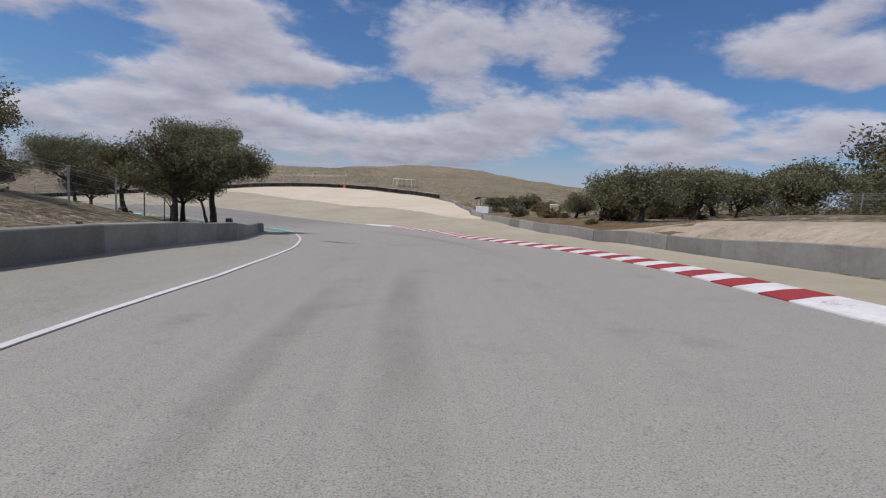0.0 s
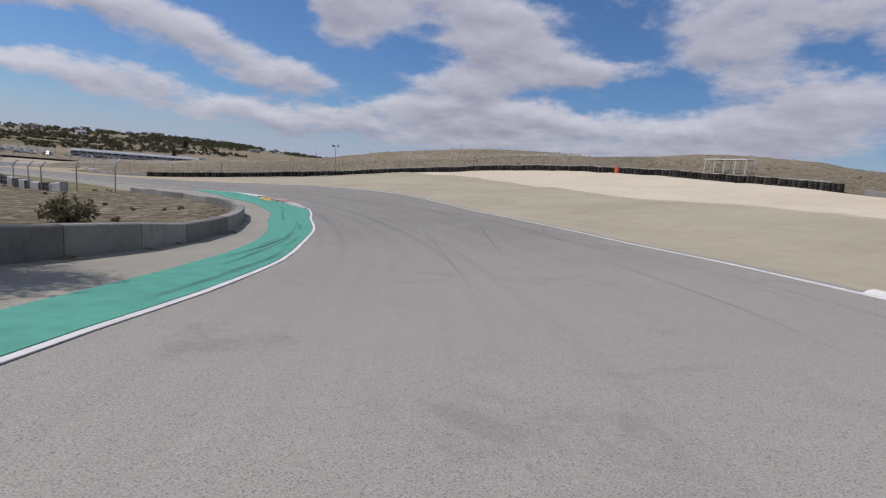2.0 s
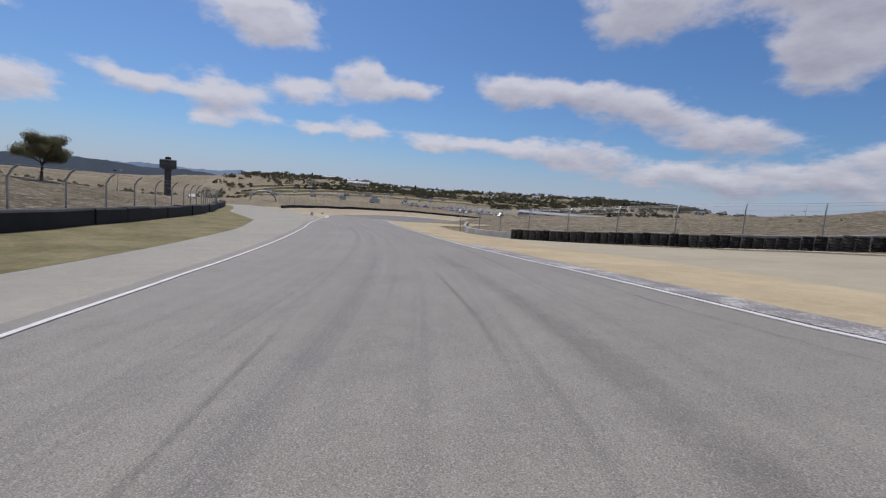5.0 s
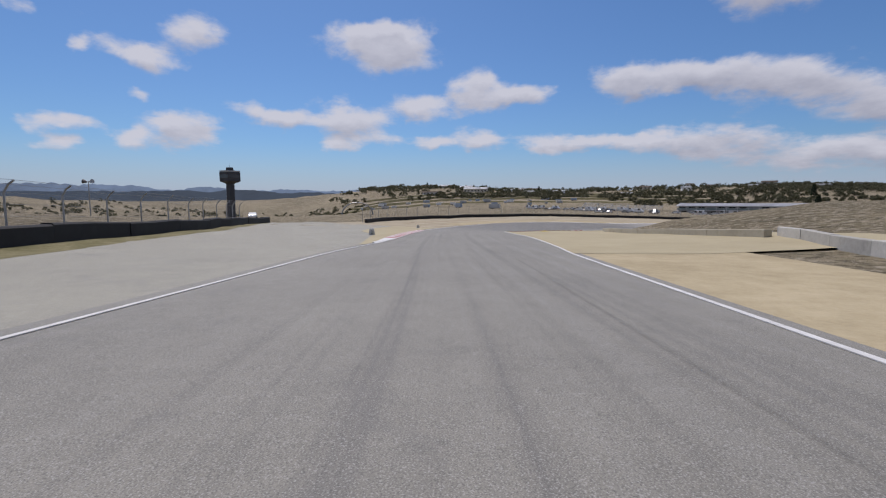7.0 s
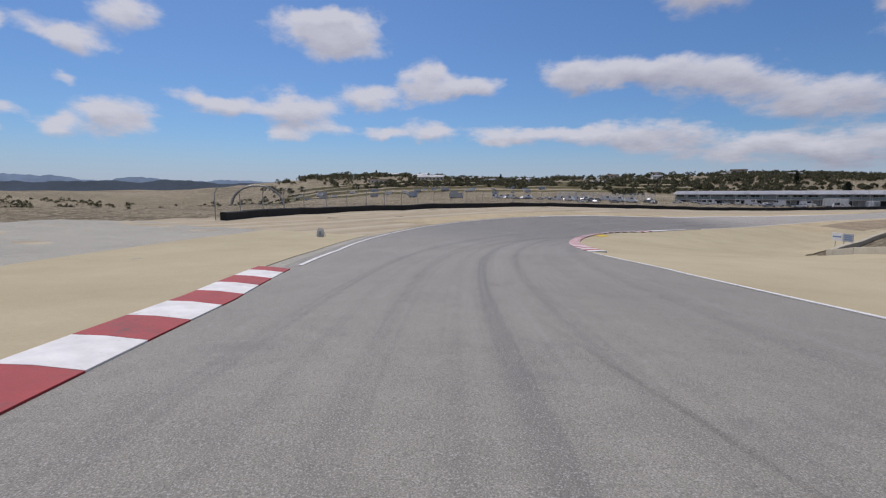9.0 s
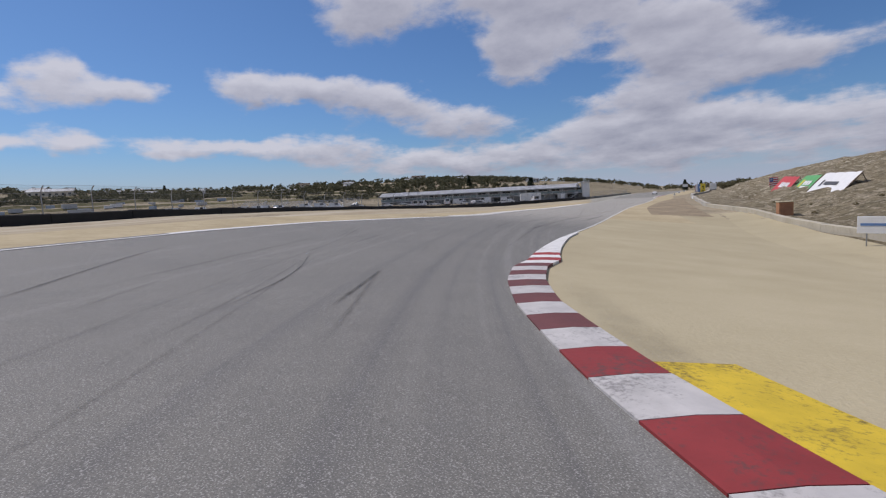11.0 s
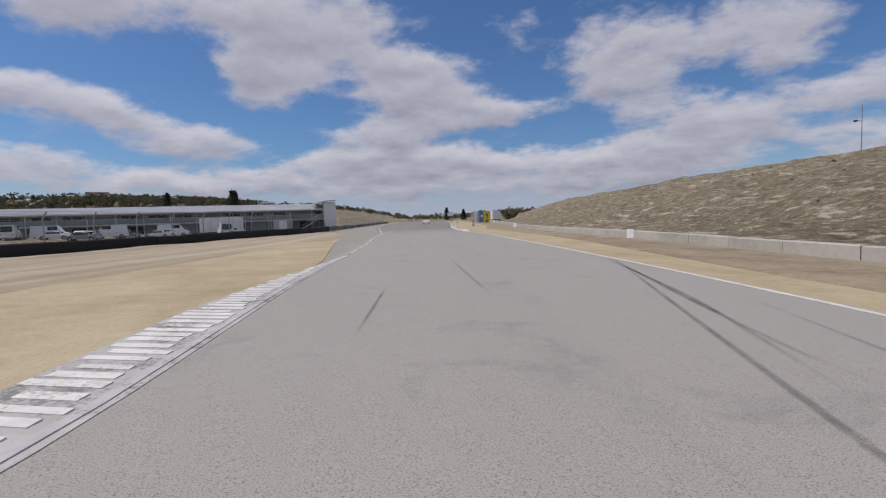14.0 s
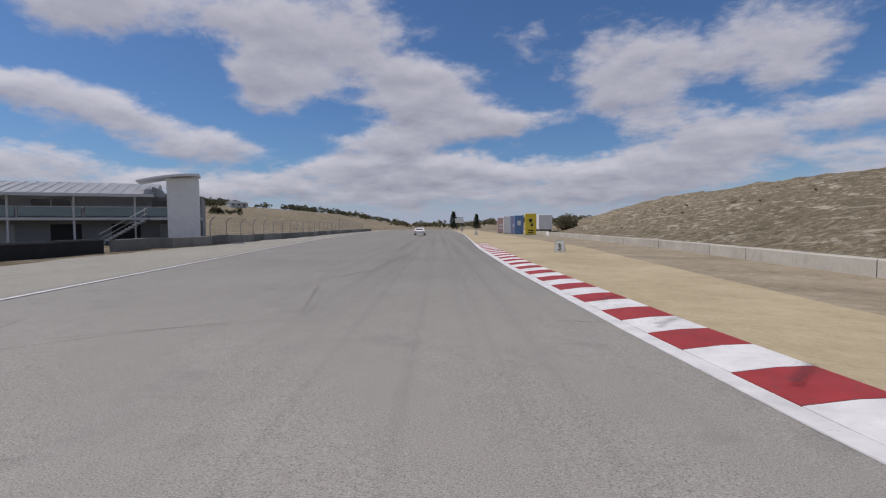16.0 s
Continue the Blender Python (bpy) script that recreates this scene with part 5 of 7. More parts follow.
rnd = random.Random(9)
spots = []
while len(spots) < 1900:
    x, y = rnd.uniform(-900, -560), rnd.uniform(-40, 800)
    if len(spots) > 1300:
        x, y = rnd.uniform(-680, -575), rnd.uniform(140, 620)
    if noise.noise(Vector((x * 0.012, y * 0.012, 0))) + rnd.uniform(-0.4, 0.4) > 0.02:
        spots.append((x, y, rnd.uniform(2.6, 6.2)))
for _ in range(230):
    spots.append((rnd.uniform(-615, -562), rnd.uniform(60, 215), rnd.uniform(2.2, 4.4)))
for _ in range(330):
    spots.append((rnd.uniform(-600, -490), rnd.uniform(222, 430), rnd.uniform(2.0, 4.2)))
far_woods("far_trees", spots, RIDGE_LEAF, 13, 0.72, "dark scattered oaks on the far ridge", 1)
spots = []
for _ in range(110):
    x, y = rnd.uniform(13, 60), rnd.uniform(30, 66)
    if x > 14 + abs(y - 41) * 0.5 and y > 30 + max(0, x - 22) * 0.25:
        spots.append((x, y, rnd.uniform(0.8, 2.2)))
far_woods("oak_thicket", spots, SCRUB_LEAF, 26, 0.09, "grey-green thicket under the oaks", 4)
spots = []
for _ in range(330):
    x, y = rnd.uniform(-560, -300), rnd.uniform(620, 1100)
    spots.append((x, y, rnd.uniform(4, 8)))
far_woods("far_trees", spots, DARK_LEAF, 9, 0.9, "low belt of trees beyond the straight", 2)
spots = []
while len(spots) < 420:
    x, y = rnd.uniform(-560, -285), rnd.uniform(-220, 30)
    if noise.noise(Vector((x * 0.03, y * 0.03, 4))) + rnd.uniform(-0.4, 0.4) > 0.0:
        spots.append((x, y, rnd.uniform(1.2, 3.8)))
far_woods("far_trees", spots, RIDGE_LEAF, 12, 0.42, "dark scattered oaks below the control tower", 6)
spots = []
for _ in range(120):
    s, d = rnd.uniform(395, 610), 23 + 50 * rnd.random() ** 1.2
    x, y = along(s, d)
    spots.append((x, y, rnd.uniform(0.10, 0.30)))
for _ in range(500):
    x, y = rnd.uniform(-170, 60), rnd.uniform(150, 380)
    spots.append((x, y, rnd.uniform(0.3, 0.9)))
for _ in range(140):
    s = rnd.uniform(10, 180)
    x, y = along(s, off(LWALL, s) - rnd.uniform(1.5, 30))
    spots.append((x, y, rnd.uniform(0.15, 0.4)))
far_woods("scrub", spots, SCRUB_LEAF, 5, 0.085, "low dry scrub and weeds on the slopes", 3)


# ---- fences ----
NETTING = Mat("wire_netting", 0.5, 0.6, 0.4)
NETTING.colour((0.30, 0.31, 0.32))
gap = NETTING.n.new("ShaderNodeBsdfTransparent")
woven = NETTING.n.new("ShaderNodeMixShader")
woven.inputs[0].default_value = 0.09
NETTING.l.new(gap.outputs[0], woven.inputs[1])
NETTING.l.new(NETTING.p.outputs[0], woven.inputs[2])
NETTING.l.new(woven.outputs[0], NETTING.n["Material Output"].inputs[0])


def catch_fence(pts, height, spacing, label, lean=0.45, side=1):
    holder = tagged(new("catch_fence"), label, "fence")
    marks = path_points(pts, spacing)
    heads = []
    for k, p in enumerate(marks):
        a, b = marks[max(0, k - 1)], marks[min(len(marks) - 1, k + 1)]
        ln = math.hypot(b[0] - a[0], b[1] - a[1])
        nx, ny = (b[1] - a[1]) / ln * side, -(b[0] - a[0]) / ln * side
        z = gz(p[0], p[1])
        bend = [(p[0], p[1], z - 0.2), (p[0], p[1], z + height * 0.8), (p[0] + nx * lean * 0.45, p[1] + ny * lean * 0.45, z + height * 0.93), (p[0] + nx * lean, p[1] + ny * lean, z + height)]
        bm = bmesh.new()
        for u, v in zip(bend, bend[1:]):
            rod(bm, u, v, 0.052, 0.052, 6)
        part("post", bm, STEEL, holder)
        heads.append(bend)
    bm = bmesh.new()
    for a, b in zip(heads, heads[1:]):
        for f in (0.10, 0.32, 0.55, 0.78):
            rod(bm, Vector(a[0]).lerp(Vector(a[1]), f), Vector(b[0]).lerp(Vector(b[1]), f), 0.008, 0.008, 3)
        for i in (1, 2, 3):
            rod(bm, a[i], b[i], 0.010, 0.010, 3)
    part("wire", bm, STEEL, holder, "thin steel fence cables")
    bm = bmesh.new()
    for a, b in zip(heads, heads[1:]):
        for i in range(3):
            quad(bm, a[i], b[i], b[i + 1], a[i + 1])
    part("netting", bm, NETTING.m, holder, "fine grey wire netting")
    return holder


catch_fence([(-30, 146), (-52, 148), (-78, 141), (-99, 127), (-118, 113), (-135, 108)], 3.0, 5.0, "tall catch fence with curved posts behind the tyre wall", 0.5, 1)
catch_fence(line_points(table("172:-13 180:-17.6 198:-19.4 212:-18.6 240:-18.4 257:-19.8 270:-21.8 285:-23.6 297:-26.7 308:-31.2"), 172, 306), 3.0, 4.6, "catch fence with curved steel posts behind the barrier", 0.5, 1)
catch_fence(line_points(shift(BLACKWALL, -1.0), 336, 511), 3.4, 4.6, "long catch fence along the paddock", 0.45, 1)
catch_fence(line_points(shift(PITWALL, -1.0), 556, 660), 2.8, 4.0, "catch fence with hooked posts on the pit wall", 0.5, 1)
catch_fence(line_points(shift(LWALL, -7.5), 20, 108), 2.0, 6.0, "plain post-and-wire fence on the dry bank", 0.05, 1)
catch_fence([(46, 18), (40, 30), (32, 40), (26, 44), (20, 49), (15, 56)], 2.2, 5.0, "wire fence in front of the oak wood", 0.05, 1)

# ---- rubber marks on the road ----
# each mark: where it starts, bends and ends, as metres along and across the driven line
EXIT_MARKS = ("407.5:2.8 399.1:2.0 395.6:1.5|410.4:0.2 401.1:-0.1 397.3:-0.6|401.6:-0.9 395.5:-0.6|430.2:6.1 408.6:2.5 401.1:1.4|417.5:2.4 406.5:3.4 402.5:3.9 398.7:3.8 395.6:3.2|415.6:6.5 408.4:4.5|"
    "413.9:5.6 405.7:2.9 404.5:2.4|412.0:6.0 402.0:3.6 396.0:2.2|397.1:3.1 398.5:4.3 399.3:5.7|395.4:3.0 397.0:4.5 397.6:5.7 397.5:6.2|406.3:5.8 400.5:5.6 395.7:4.6|404.8:6.3 399.3:5.3 396.1:5.0|399.4:0.2 396.4:0.0|389.2:2.4 399.1:3.8 413.5:5.9")
STRAIGHT_MARKS = ("388.6:-0.3 383.8:-0.5 381.7:-0.4|398.7:2.1 390.0:0.7 384.3:0|445.1:6.2 431.7:3.3 425.6:2.0|451.3:6.1 434.7:2.0 429.2:1.1|438.2:5.8 432.9:3.8 427.4:2.4|439.2:7.0 431.4:6.9 426.6:6.4|"
    "454.9:0.4 445.2:1.1|446.7:-1.3 441.7:-1.2|455.1:6.6 445.7:5.2 441.5:4.2 438.9:3.5|455.0:6.8 442.5:4.5 439.5:4.1|468.6:3.0 459.2:4.4")
PIT_MARKS = ("489.4:-6.9 483.0:-5.1 478.8:-4.2|479.2:-5.5 476.1:-4.8 473.5:-4.2|499.0:4.3 480.5:3.9 475.2:4.2 476.4:5.4|486.9:5 479.1:4.1|511.2:-5.9 512.2:-4.2 513.0:-1.6|518.4:-3.4 513.2:-2.5|521.9:-2.6 518.4:-3.7|512.7:1.8 512.5:2.7|511.7:2.2 511.4:2.7")
# long faint sweeps that the tyres leave round the first corner and along the short straight
SWEEPS = ("140.5:8.8 125.1:7.5 112.7:6.0 108.2:5.8 104.9:5.1|112.9:1.9 106.8:2.2 104.4:2.2|137.1:5.8 126.5:3.0|137.1:5.8 130.9:7.0 124.6:7.1 120.5:6.5 118.2:5.7|140.9:3.6 125.0:1.2 119.5:0.9 117.1:0.8|126.3:5.7 120.2:5.1 117.1:4.5|"
    "137.9:6.5 135.2:6.9 131.4:6.8|134.8:5.8 132.2:5.0 130.3:4.6 129.0:4.1|163.7:6.5 148.4:5.9 139.9:5.7|136.7:9.3 133.8:7.6|138.3:9.4 137.0:8.6")
SWEEPS_TWO = ("170:6.8 154.6:5.2 149.6:6.0 145.6:6.0 143.0:5.9|156.7:5.0 145.8:3.9 141.1:4.0|165.6:12.0 158.2:8.6|184:8.0 166.6:6.4 159.4:5.8 155.6:6.2|156.2:3.5 153.6:3.2|196.1:4.3 189.6:5.4 185.0:6.4 181.7:6.3 179.9:6.1|193.8:-2.0 186.0:-1.4|178.8:-2.8 181.7:-3.8 189.2:-6.0|"
    "202.0:3.1 196.2:3.6 192.8:3.9 190.4:4.0|200.4:4.2 194.6:4.5 191.3:5.0|200.1:0.5 194.3:0.8 190.9:0.9")
SWEEPS_THREE = ("292:6.6 277.8:5.2 269.3:4.9 264.1:5.0 259.8:4.4|264.9:2.5 262.4:2.8 261.0:2.9|305:1.4 295.0:2.7 286.4:2.4|287.2:5.2 280.1:4.9 277.5:4.9|276.6:3.6 275.8:4.1|376.2:-7.1 359.7:-4.9 352.3:-4.2 346.3:-3.0|366.0:-5.1 348.3:-2.5 343.4:-1.9|"
    "363.6:-4.8 359.1:-4.0 353.4:-3.4|361.4:-2.1 354.6:-1.5|371.3:-4.7 366.7:-4.0|376.4:-8.0 370.2:-6.3|359.4:-6.2 355.9:-5.6|395.0:4.1 383.1:2.7 380.4:1.8 372.6:1.4 370.0:1.2|381.2:3.6 370.6:2.6|397.1:2.6 387.4:2.1 379.4:1.6")
OLD_MARKS = ("480:-0.6 461:1.4 450:2.3|486:-4.4 467:-2.1 460:-1.2|172:4.3 149:5.5 124:6.6|166:5.2 140:4.2 120:5|178:-3.6 173.6:-2 172:-1|169.5:-3 172.8:-3 177:-3.3|510:-6.5 512.2:-4.2 513.4:-1.5|513.4:-2.4 517.5:-3|"
    "512:2.1 511.3:3.1|520.4:-3.1 522.4:-2.3|366.5:-1.8 369.6:-2|387:1.9 370.5:1.2 364:1.1|306:3.6 276:4.4 262:4|262:3.2 236:2.6 226:2.7|238:1.6 214:3 188:3.2")
OLD_MARKS_TWO = ("204:-2.2 192:-2.5 180:-1.6|352:-3.4 342:-4.6 330:-4|"
    "346:-1.6 338:-2.6 330:-2.4|330:-6 340:-7 352:-6.6")
BEND_MARKS = ("356.5:-3.6 360.7:-4 365.8:-5.5|356.2:-7.2 361.6:-9.1 365.3:-10.2|358:-6.7 364.4:-6.9 370.5:-7.2|370.2:-6.1 375.7:-7.4|368.1:-4.9 373:-5.1|357.1:-2 361.9:-2.1|506.8:-2.9 501.1:-1.8 496.1:-1|513.3:-7.2 504.7:-4.7|"
    "498.9:-3.5 494.8:-2.4|505.4:-4.2 498.9:-2.9|495:-1.6 497.3:-0.8 498.9:-0.1|509.7:-8.1 501.9:-5.8|510.8:-11.7 534.2:-15.6|399.7:3.4 387:2.1 384.5:1.6|393.3:3.5 384.5:2.7 380.9:2.4")
BEND_MARKS_TWO = ("393.3:4.6 394.7:5.9|"
    "398.1:3.4 401.4:4.5 406.6:5.6|388.9:2.7 383.6:1.8 381.6:1.6|393.3:5.3 383.7:3.4 381.2:2.8")
# broad faint stains where cars brake and turn in
STAINS = """70:-1.1 64:-1.3 60:-1.2|72:0.2 66:0.1 61:0.2|112:3.2 100:2.9 86:3.4 74:4.1
150:7.2 138:7.6 124:6.8|160:6.2 148:6.9 136:6.2|190:2.2 176:3.4 164:4.6 152:5.6|208:1.2 192:2.0 178:2.8|344:1.2 330:0.2 316:-0.6|362:2.6 348:2.0 336:1.2
536:-1.6 526:-2.2 518:-2.4|560:-3.0 545:-2.8 532:-2.9"""


def rubber_mark(pts, width, strength, lift=0.103, even=False):
    """A mark laid on the road: strength in the middle, nothing at its sides and ends."""
    marks = path_points([along(s, d) for s, d in pts], 0.6)
    verts, faces, lay = [], [], []
    n = len(marks)
    for k, p in enumerate(marks):
        a, b = marks[max(0, k - 1)], marks[min(n - 1, k + 1)]
        ln = math.hypot(b[0] - a[0], b[1] - a[1]) or 1
        nx, ny = (b[1] - a[1]) / ln, -(b[0] - a[0]) / ln
        fade = min(1.0, 5.0 * (k + 0.2) / n, 3.0 * (n - 1 - k + 0.2) / n)
        for a in (-1, 0, 1):
            x, y = p[0] + nx * width * a, p[1] + ny * width * a
            verts.append((x, y, gz(x, y) + lift))
            lay.append((a, fade * strength, 0))
    faces = [(3 * k + j, 3 * k + j + 1, 3 * k + j + 4, 3 * k + j + 3) for k in range(n - 1) for j in (0, 1)]
    return verts, faces, lay


rub = Mat("laid_rubber", 0.8, 0, 0.3)
where = rub.n.new("ShaderNodeSeparateXYZ")
rub.l.new(rub.attr("lay").outputs["Vector"], where.inputs[0])
speckle = rub.band(rub.math("ADD", rub.math("MULTIPLY", rub.noise(1.6, 5, 0.7), 0.6), rub.math("MULTIPLY", rub.noise(40, 3), 0.4)), 0.34, 0.62)
core = rub.band(rub.math("ABSOLUTE", where.outputs[0]), 1.0, 0.25)
cover_ = rub.math("MULTIPLY", rub.math("MULTIPLY", core, where.outputs[1]), rub.math("ADD", rub.math("MULTIPLY", speckle, 0.7), 0.3))
rub.colour((0.045, 0.043, 0.042))
clear = rub.n.new("ShaderNodeBsdfTransparent")
both = rub.n.new("ShaderNodeMixShader")
rub.l.new(cover_, both.inputs[0])
rub.l.new(clear.outputs[0], both.inputs[1])
rub.l.new(rub.p.outputs[0], both.inputs[2])
rub.l.new(both.outputs[0], rub.n["Material Output"].inputs[0])


def lay_mark(row, width, strength, parent, lift=0.103, name="rubber_mark"):
    verts, faces, lay = rubber_mark(table(row), width, strength, lift)
    ob = mesh_object(name, verts, faces, rub.m, parent)
    ob.data.attributes.new("lay", "FLOAT_VECTOR", "POINT").data.foreach_set("vector", [c for v in lay for c in v])
    return ob


k = 0
for rows, fresh in ((EXIT_MARKS, 1.0), (STRAIGHT_MARKS, 1.0), (OLD_MARKS, 0.35), (OLD_MARKS_TWO, 0.35), (PIT_MARKS, 0.7), (SWEEPS, 0.45), (SWEEPS_TWO, 0.45), (SWEEPS_THREE, 0.45), (BEND_MARKS, 1.0), (BEND_MARKS_TWO, 1.0)):
    for row in rows.split("|"):
        lay_mark(row, 0.046 + 0.014 * (k % 3), (0.27 + 0.08 * (k % 4)) * fresh, road)
        k += 1
for k, row in enumerate(STAINS.replace("\n", "|").split("|")):
    lay_mark(row, 0.34 + 0.1 * (k % 3), 0.13, road, 0.099, "rubber_stain")
lay_mark("86:-3.5 85.4:-2.9 84.6:-2.3 84.1:-1.6", 0.3, 0.9, road, 0.103, "tar_patch")
# tyre scuffs across the green paint and the corner kerb
rnd = random.Random(21)
for k in range(26):
    a = rnd.uniform(118, 176)
    ln, drift = rnd.uniform(4, 11), rnd.uniform(0.02, 0.10)
    lo, hi = off(GREEN_IN, a) + 0.25, min(off(EDGE_L, a), off(KERB_OUT, a) if a > 146 else 0) - 0.3
    d = lo + (hi - lo) * rnd.random()
    row = " ".join("%.2f:%.2f" % (a + ln * f, min(max(d + drift * ln * (f - 0.3), off(GREEN_IN, a + ln * f) + 0.1), off(EDGE_L, a + ln * f) - 0.3)) for f in (0.0, 0.5, 1.0))
    lay_mark(row, rnd.uniform(0.05, 0.13), rnd.uniform(0.18, 0.5), road, 0.122, "tyre_scuff")
for s in (509.2, 511.9, 514.4, 519.9, 527.6, 533.0):
    d = off(EDGE_R, s)
    lay_mark("%g:%g %g:%g %g:%g" % (s, d + 0.35, s + 0.35, d + 0.62, s + 0.6, d + 1.0), 0.10, 0.95, road, 0.20, "tyre_scuff")


# ---- writing ----
def writing(text, size, material, parent, m, depth=0.006):
    cu = bpy.data.curves.new("writing", "FONT")
    cu.body, cu.size, cu.extrude, cu.align_x, cu.align_y = text, size, depth, "CENTER", "CENTER"
    tmp = bpy.data.objects.new("writing", cu)
    scene.collection.objects.link(tmp)
    bpy.context.view_layer.update()
    me = bpy.data.meshes.new_from_object(tmp.evaluated_get(bpy.context.evaluated_depsgraph_get()))
    bpy.data.objects.remove(tmp)
    me.materials.clear()
    me.materials.append(material)
    ob = new("writing", me)
    ob.parent = parent
    ob.matrix_basis = m
    return ob


# ---- boards at the roadside ----
def brake_board(x, y, turn, digit, size=0.95):
    """A board that narrows to the top, propped on two struts."""
    ob = thing("brake_marker", x, y, turn, "white brake marker board with a black number", "marker board", "brake markers", 0.02)
    bm = bmesh.new()
    w0, w1, h = size * 0.42, size * 0.30, size
    for y0, y1 in ((0.03, 0.10), (-0.03, 0.04)):
        for a, b in (((-w0, 0.03), (w0, 0.03)),):
            quad(bm, (a[0], y0, 0.03), (b[0], y0, 0.03), (w1, y1, h), (-w1, y1, h))
    bmesh.ops.solidify(bm, geom=bm.faces[:], thickness=0.018)
    part("panel", bm, WHITE_PAINT, ob)
    built("rim", [("rod", (-w0, -0.03, 0.03), (-w1, 0.04, h), 0.016), ("rod", (w0, -0.03, 0.03), (w1, 0.04, h), 0.016), ("rod", (-w1, 0.04, h), (w1, 0.04, h), 0.016)], GREY_PANEL, ob)
    for sx in (-1, 1):
        built("strut", [("rod", (sx * w0 * 0.8, 0.42, 0.0), (sx * w1 * 0.8, 0.09, h * 0.85), 0.018)], STEEL, ob)
    built("foot", [("box", 0, 0.2, 0, w0 * 2.2, 0.55, 0.05, 0.01)], GREY_PANEL, ob)
    if digit:
        writing(digit, size * 0.66, BLACK_PAINT, ob, pose(0, -0.035, size * 0.50, 86, 0, 0))
    return ob


brake_board(*along(286.1, -6.35), 92, "2", 0.68)
brake_board(*along(327, -12.0), 70, "1", 0.66)
brake_board(*along(534, 7.2), -16, "3", 0.82)
brake_board(*along(590, 6.4), -14, "2", 0.8)
brake_board(*along(648, 6.6), 23, "", 0.9)


def wall_panel(x, y, turn, w, h, label):
    ob = thing("wall_panel", x, y, turn, label, "panel", "white wall panels")
    built("panel", [("box", 0, 0, 0.0, w, 0.06, h, 0.01)], WHITE_PAINT, ob)
    built("bracket", [("box", -w * 0.3, 0.06, 0.1, 0.05, 0.12, h * 0.7), ("box", w * 0.3, 0.06, 0.1, 0.05, 0.12, h * 0.7)], STEEL, ob)
    return ob


for s in (328, 471, 517, 582, 616):
    wall_panel(*along(s, off(RWALL2, s) - 0.36), heading(s) - 90 + 60 if s == 328 else heading(s) - 60, 0.6, 0.72, "white panel standing against the concrete wall")


def double_sign(x, y, turn):
    ob = thing("roadside_sign", x, y, turn, "white and grey double sign board on steel posts", "sign")
    built("white_board", [("box", -0.72, 0, 0.75, 1.4, 0.05, 0.95, 0.012)], WHITE_PAINT, ob)
    built("grey_board", [("box", 0.70, 0, 0.75, 1.36, 0.05, 0.95, 0.012)], GREY_PANEL, ob)
    for px in (-1.0, 0.15, 1.05):
        built("post", [("rod", (px, 0.05, -0.2), (px, 0.05, 1.7), 0.035)], STEEL, ob)
    built("bar", [("box", -0.72, -0.03, 1.18, 1.1, 0.02, 0.14)], BLUE_PAINT, ob)
    for z in (0.95, 1.18, 1.4):
        built("bar", [("box", 0.70, -0.03, z, 1.0, 0.02, 0.10)], BLUE_PAINT, ob)
    return ob


double_sign(*along(381, 20.9), heading(381) - 35)

ob = thing("utility_box", -245.5, 163.0, 32, "weathered orange-brown utility box on the slope", "utility box", sink=0.1)
built("cabinet", [("box", 0, 0, 0, 1.15, 0.9, 1.35, 0.03)], plain("rusty_panel", (0.40, 0.20, 0.10), 0.8, 0, 0.25, 2.0), ob)
built("lid", [("box", 0, 0, 1.35, 1.25, 1.0, 0.08, 0.02)], TAN_PANEL, ob)
built("door", [("box", 0, -0.46, 0.1, 0.9, 0.03, 1.1, 0.01)], plain("rust_door", (0.34, 0.17, 0.09), 0.8, 0, 0.25, 2.0), ob)


def billboard(a, b, up_, mat, label, bars):
    """A big vinyl sheet on a timber frame lying on the slope, from its lower corners a and b."""
    a, b, up_ = Vector(a), Vector(b), Vector(up_)
    x = (b - a).normalized()
    n = x.cross(up_).normalized()
    m = Matrix((x, up_.normalized(), n)).transposed().to_4x4()
    m.translation = a
    w, h = (b - a).length, up_.length
    ob = tagged(new("billboard"), label, "billboard", "hillside billboards")
    ob.matrix_basis = m
    nx = 14
    verts = [(w * i / nx, h * j / 4, 0.06 + 0.035 * math.sin(i * 1.7 + j)) for j in range(5) for i in range(nx + 1)]
    faces = [(j * (nx + 1) + i, j * (nx + 1) + i + 1, (j + 1) * (nx + 1) + i + 1, (j + 1) * (nx + 1) + i) for j in range(4) for i in range(nx)]
    mesh_object("sheet", verts, faces, mat, ob, True)
    built("frame", [("rod", (0, 0, 0), (w, 0, 0), 0.05), ("rod", (0, h, 0), (w, h, 0), 0.05), ("rod", (0, 0, 0), (0, h, 0), 0.05), ("rod", (w, 0, 0), (w, h, 0), 0.05)], TIMBER, ob)
    for k in range(5):
        built("leg", [("rod", (w * k / 4, h * 0.95, 0), (w * k / 4, h * 0.8, -1.1), 0.05), ("rod", (w * k / 4, 0.1, 0), (w * k / 4, 0.05, -0.5), 0.05)], TIMBER, ob)
    for bx, by, bw, bh, bm_ in bars:
        built("printed_bar", [("box", w * bx, h * by, 0.115, w * bw, h * bh, 0.012)], bm_, ob)
    return ob


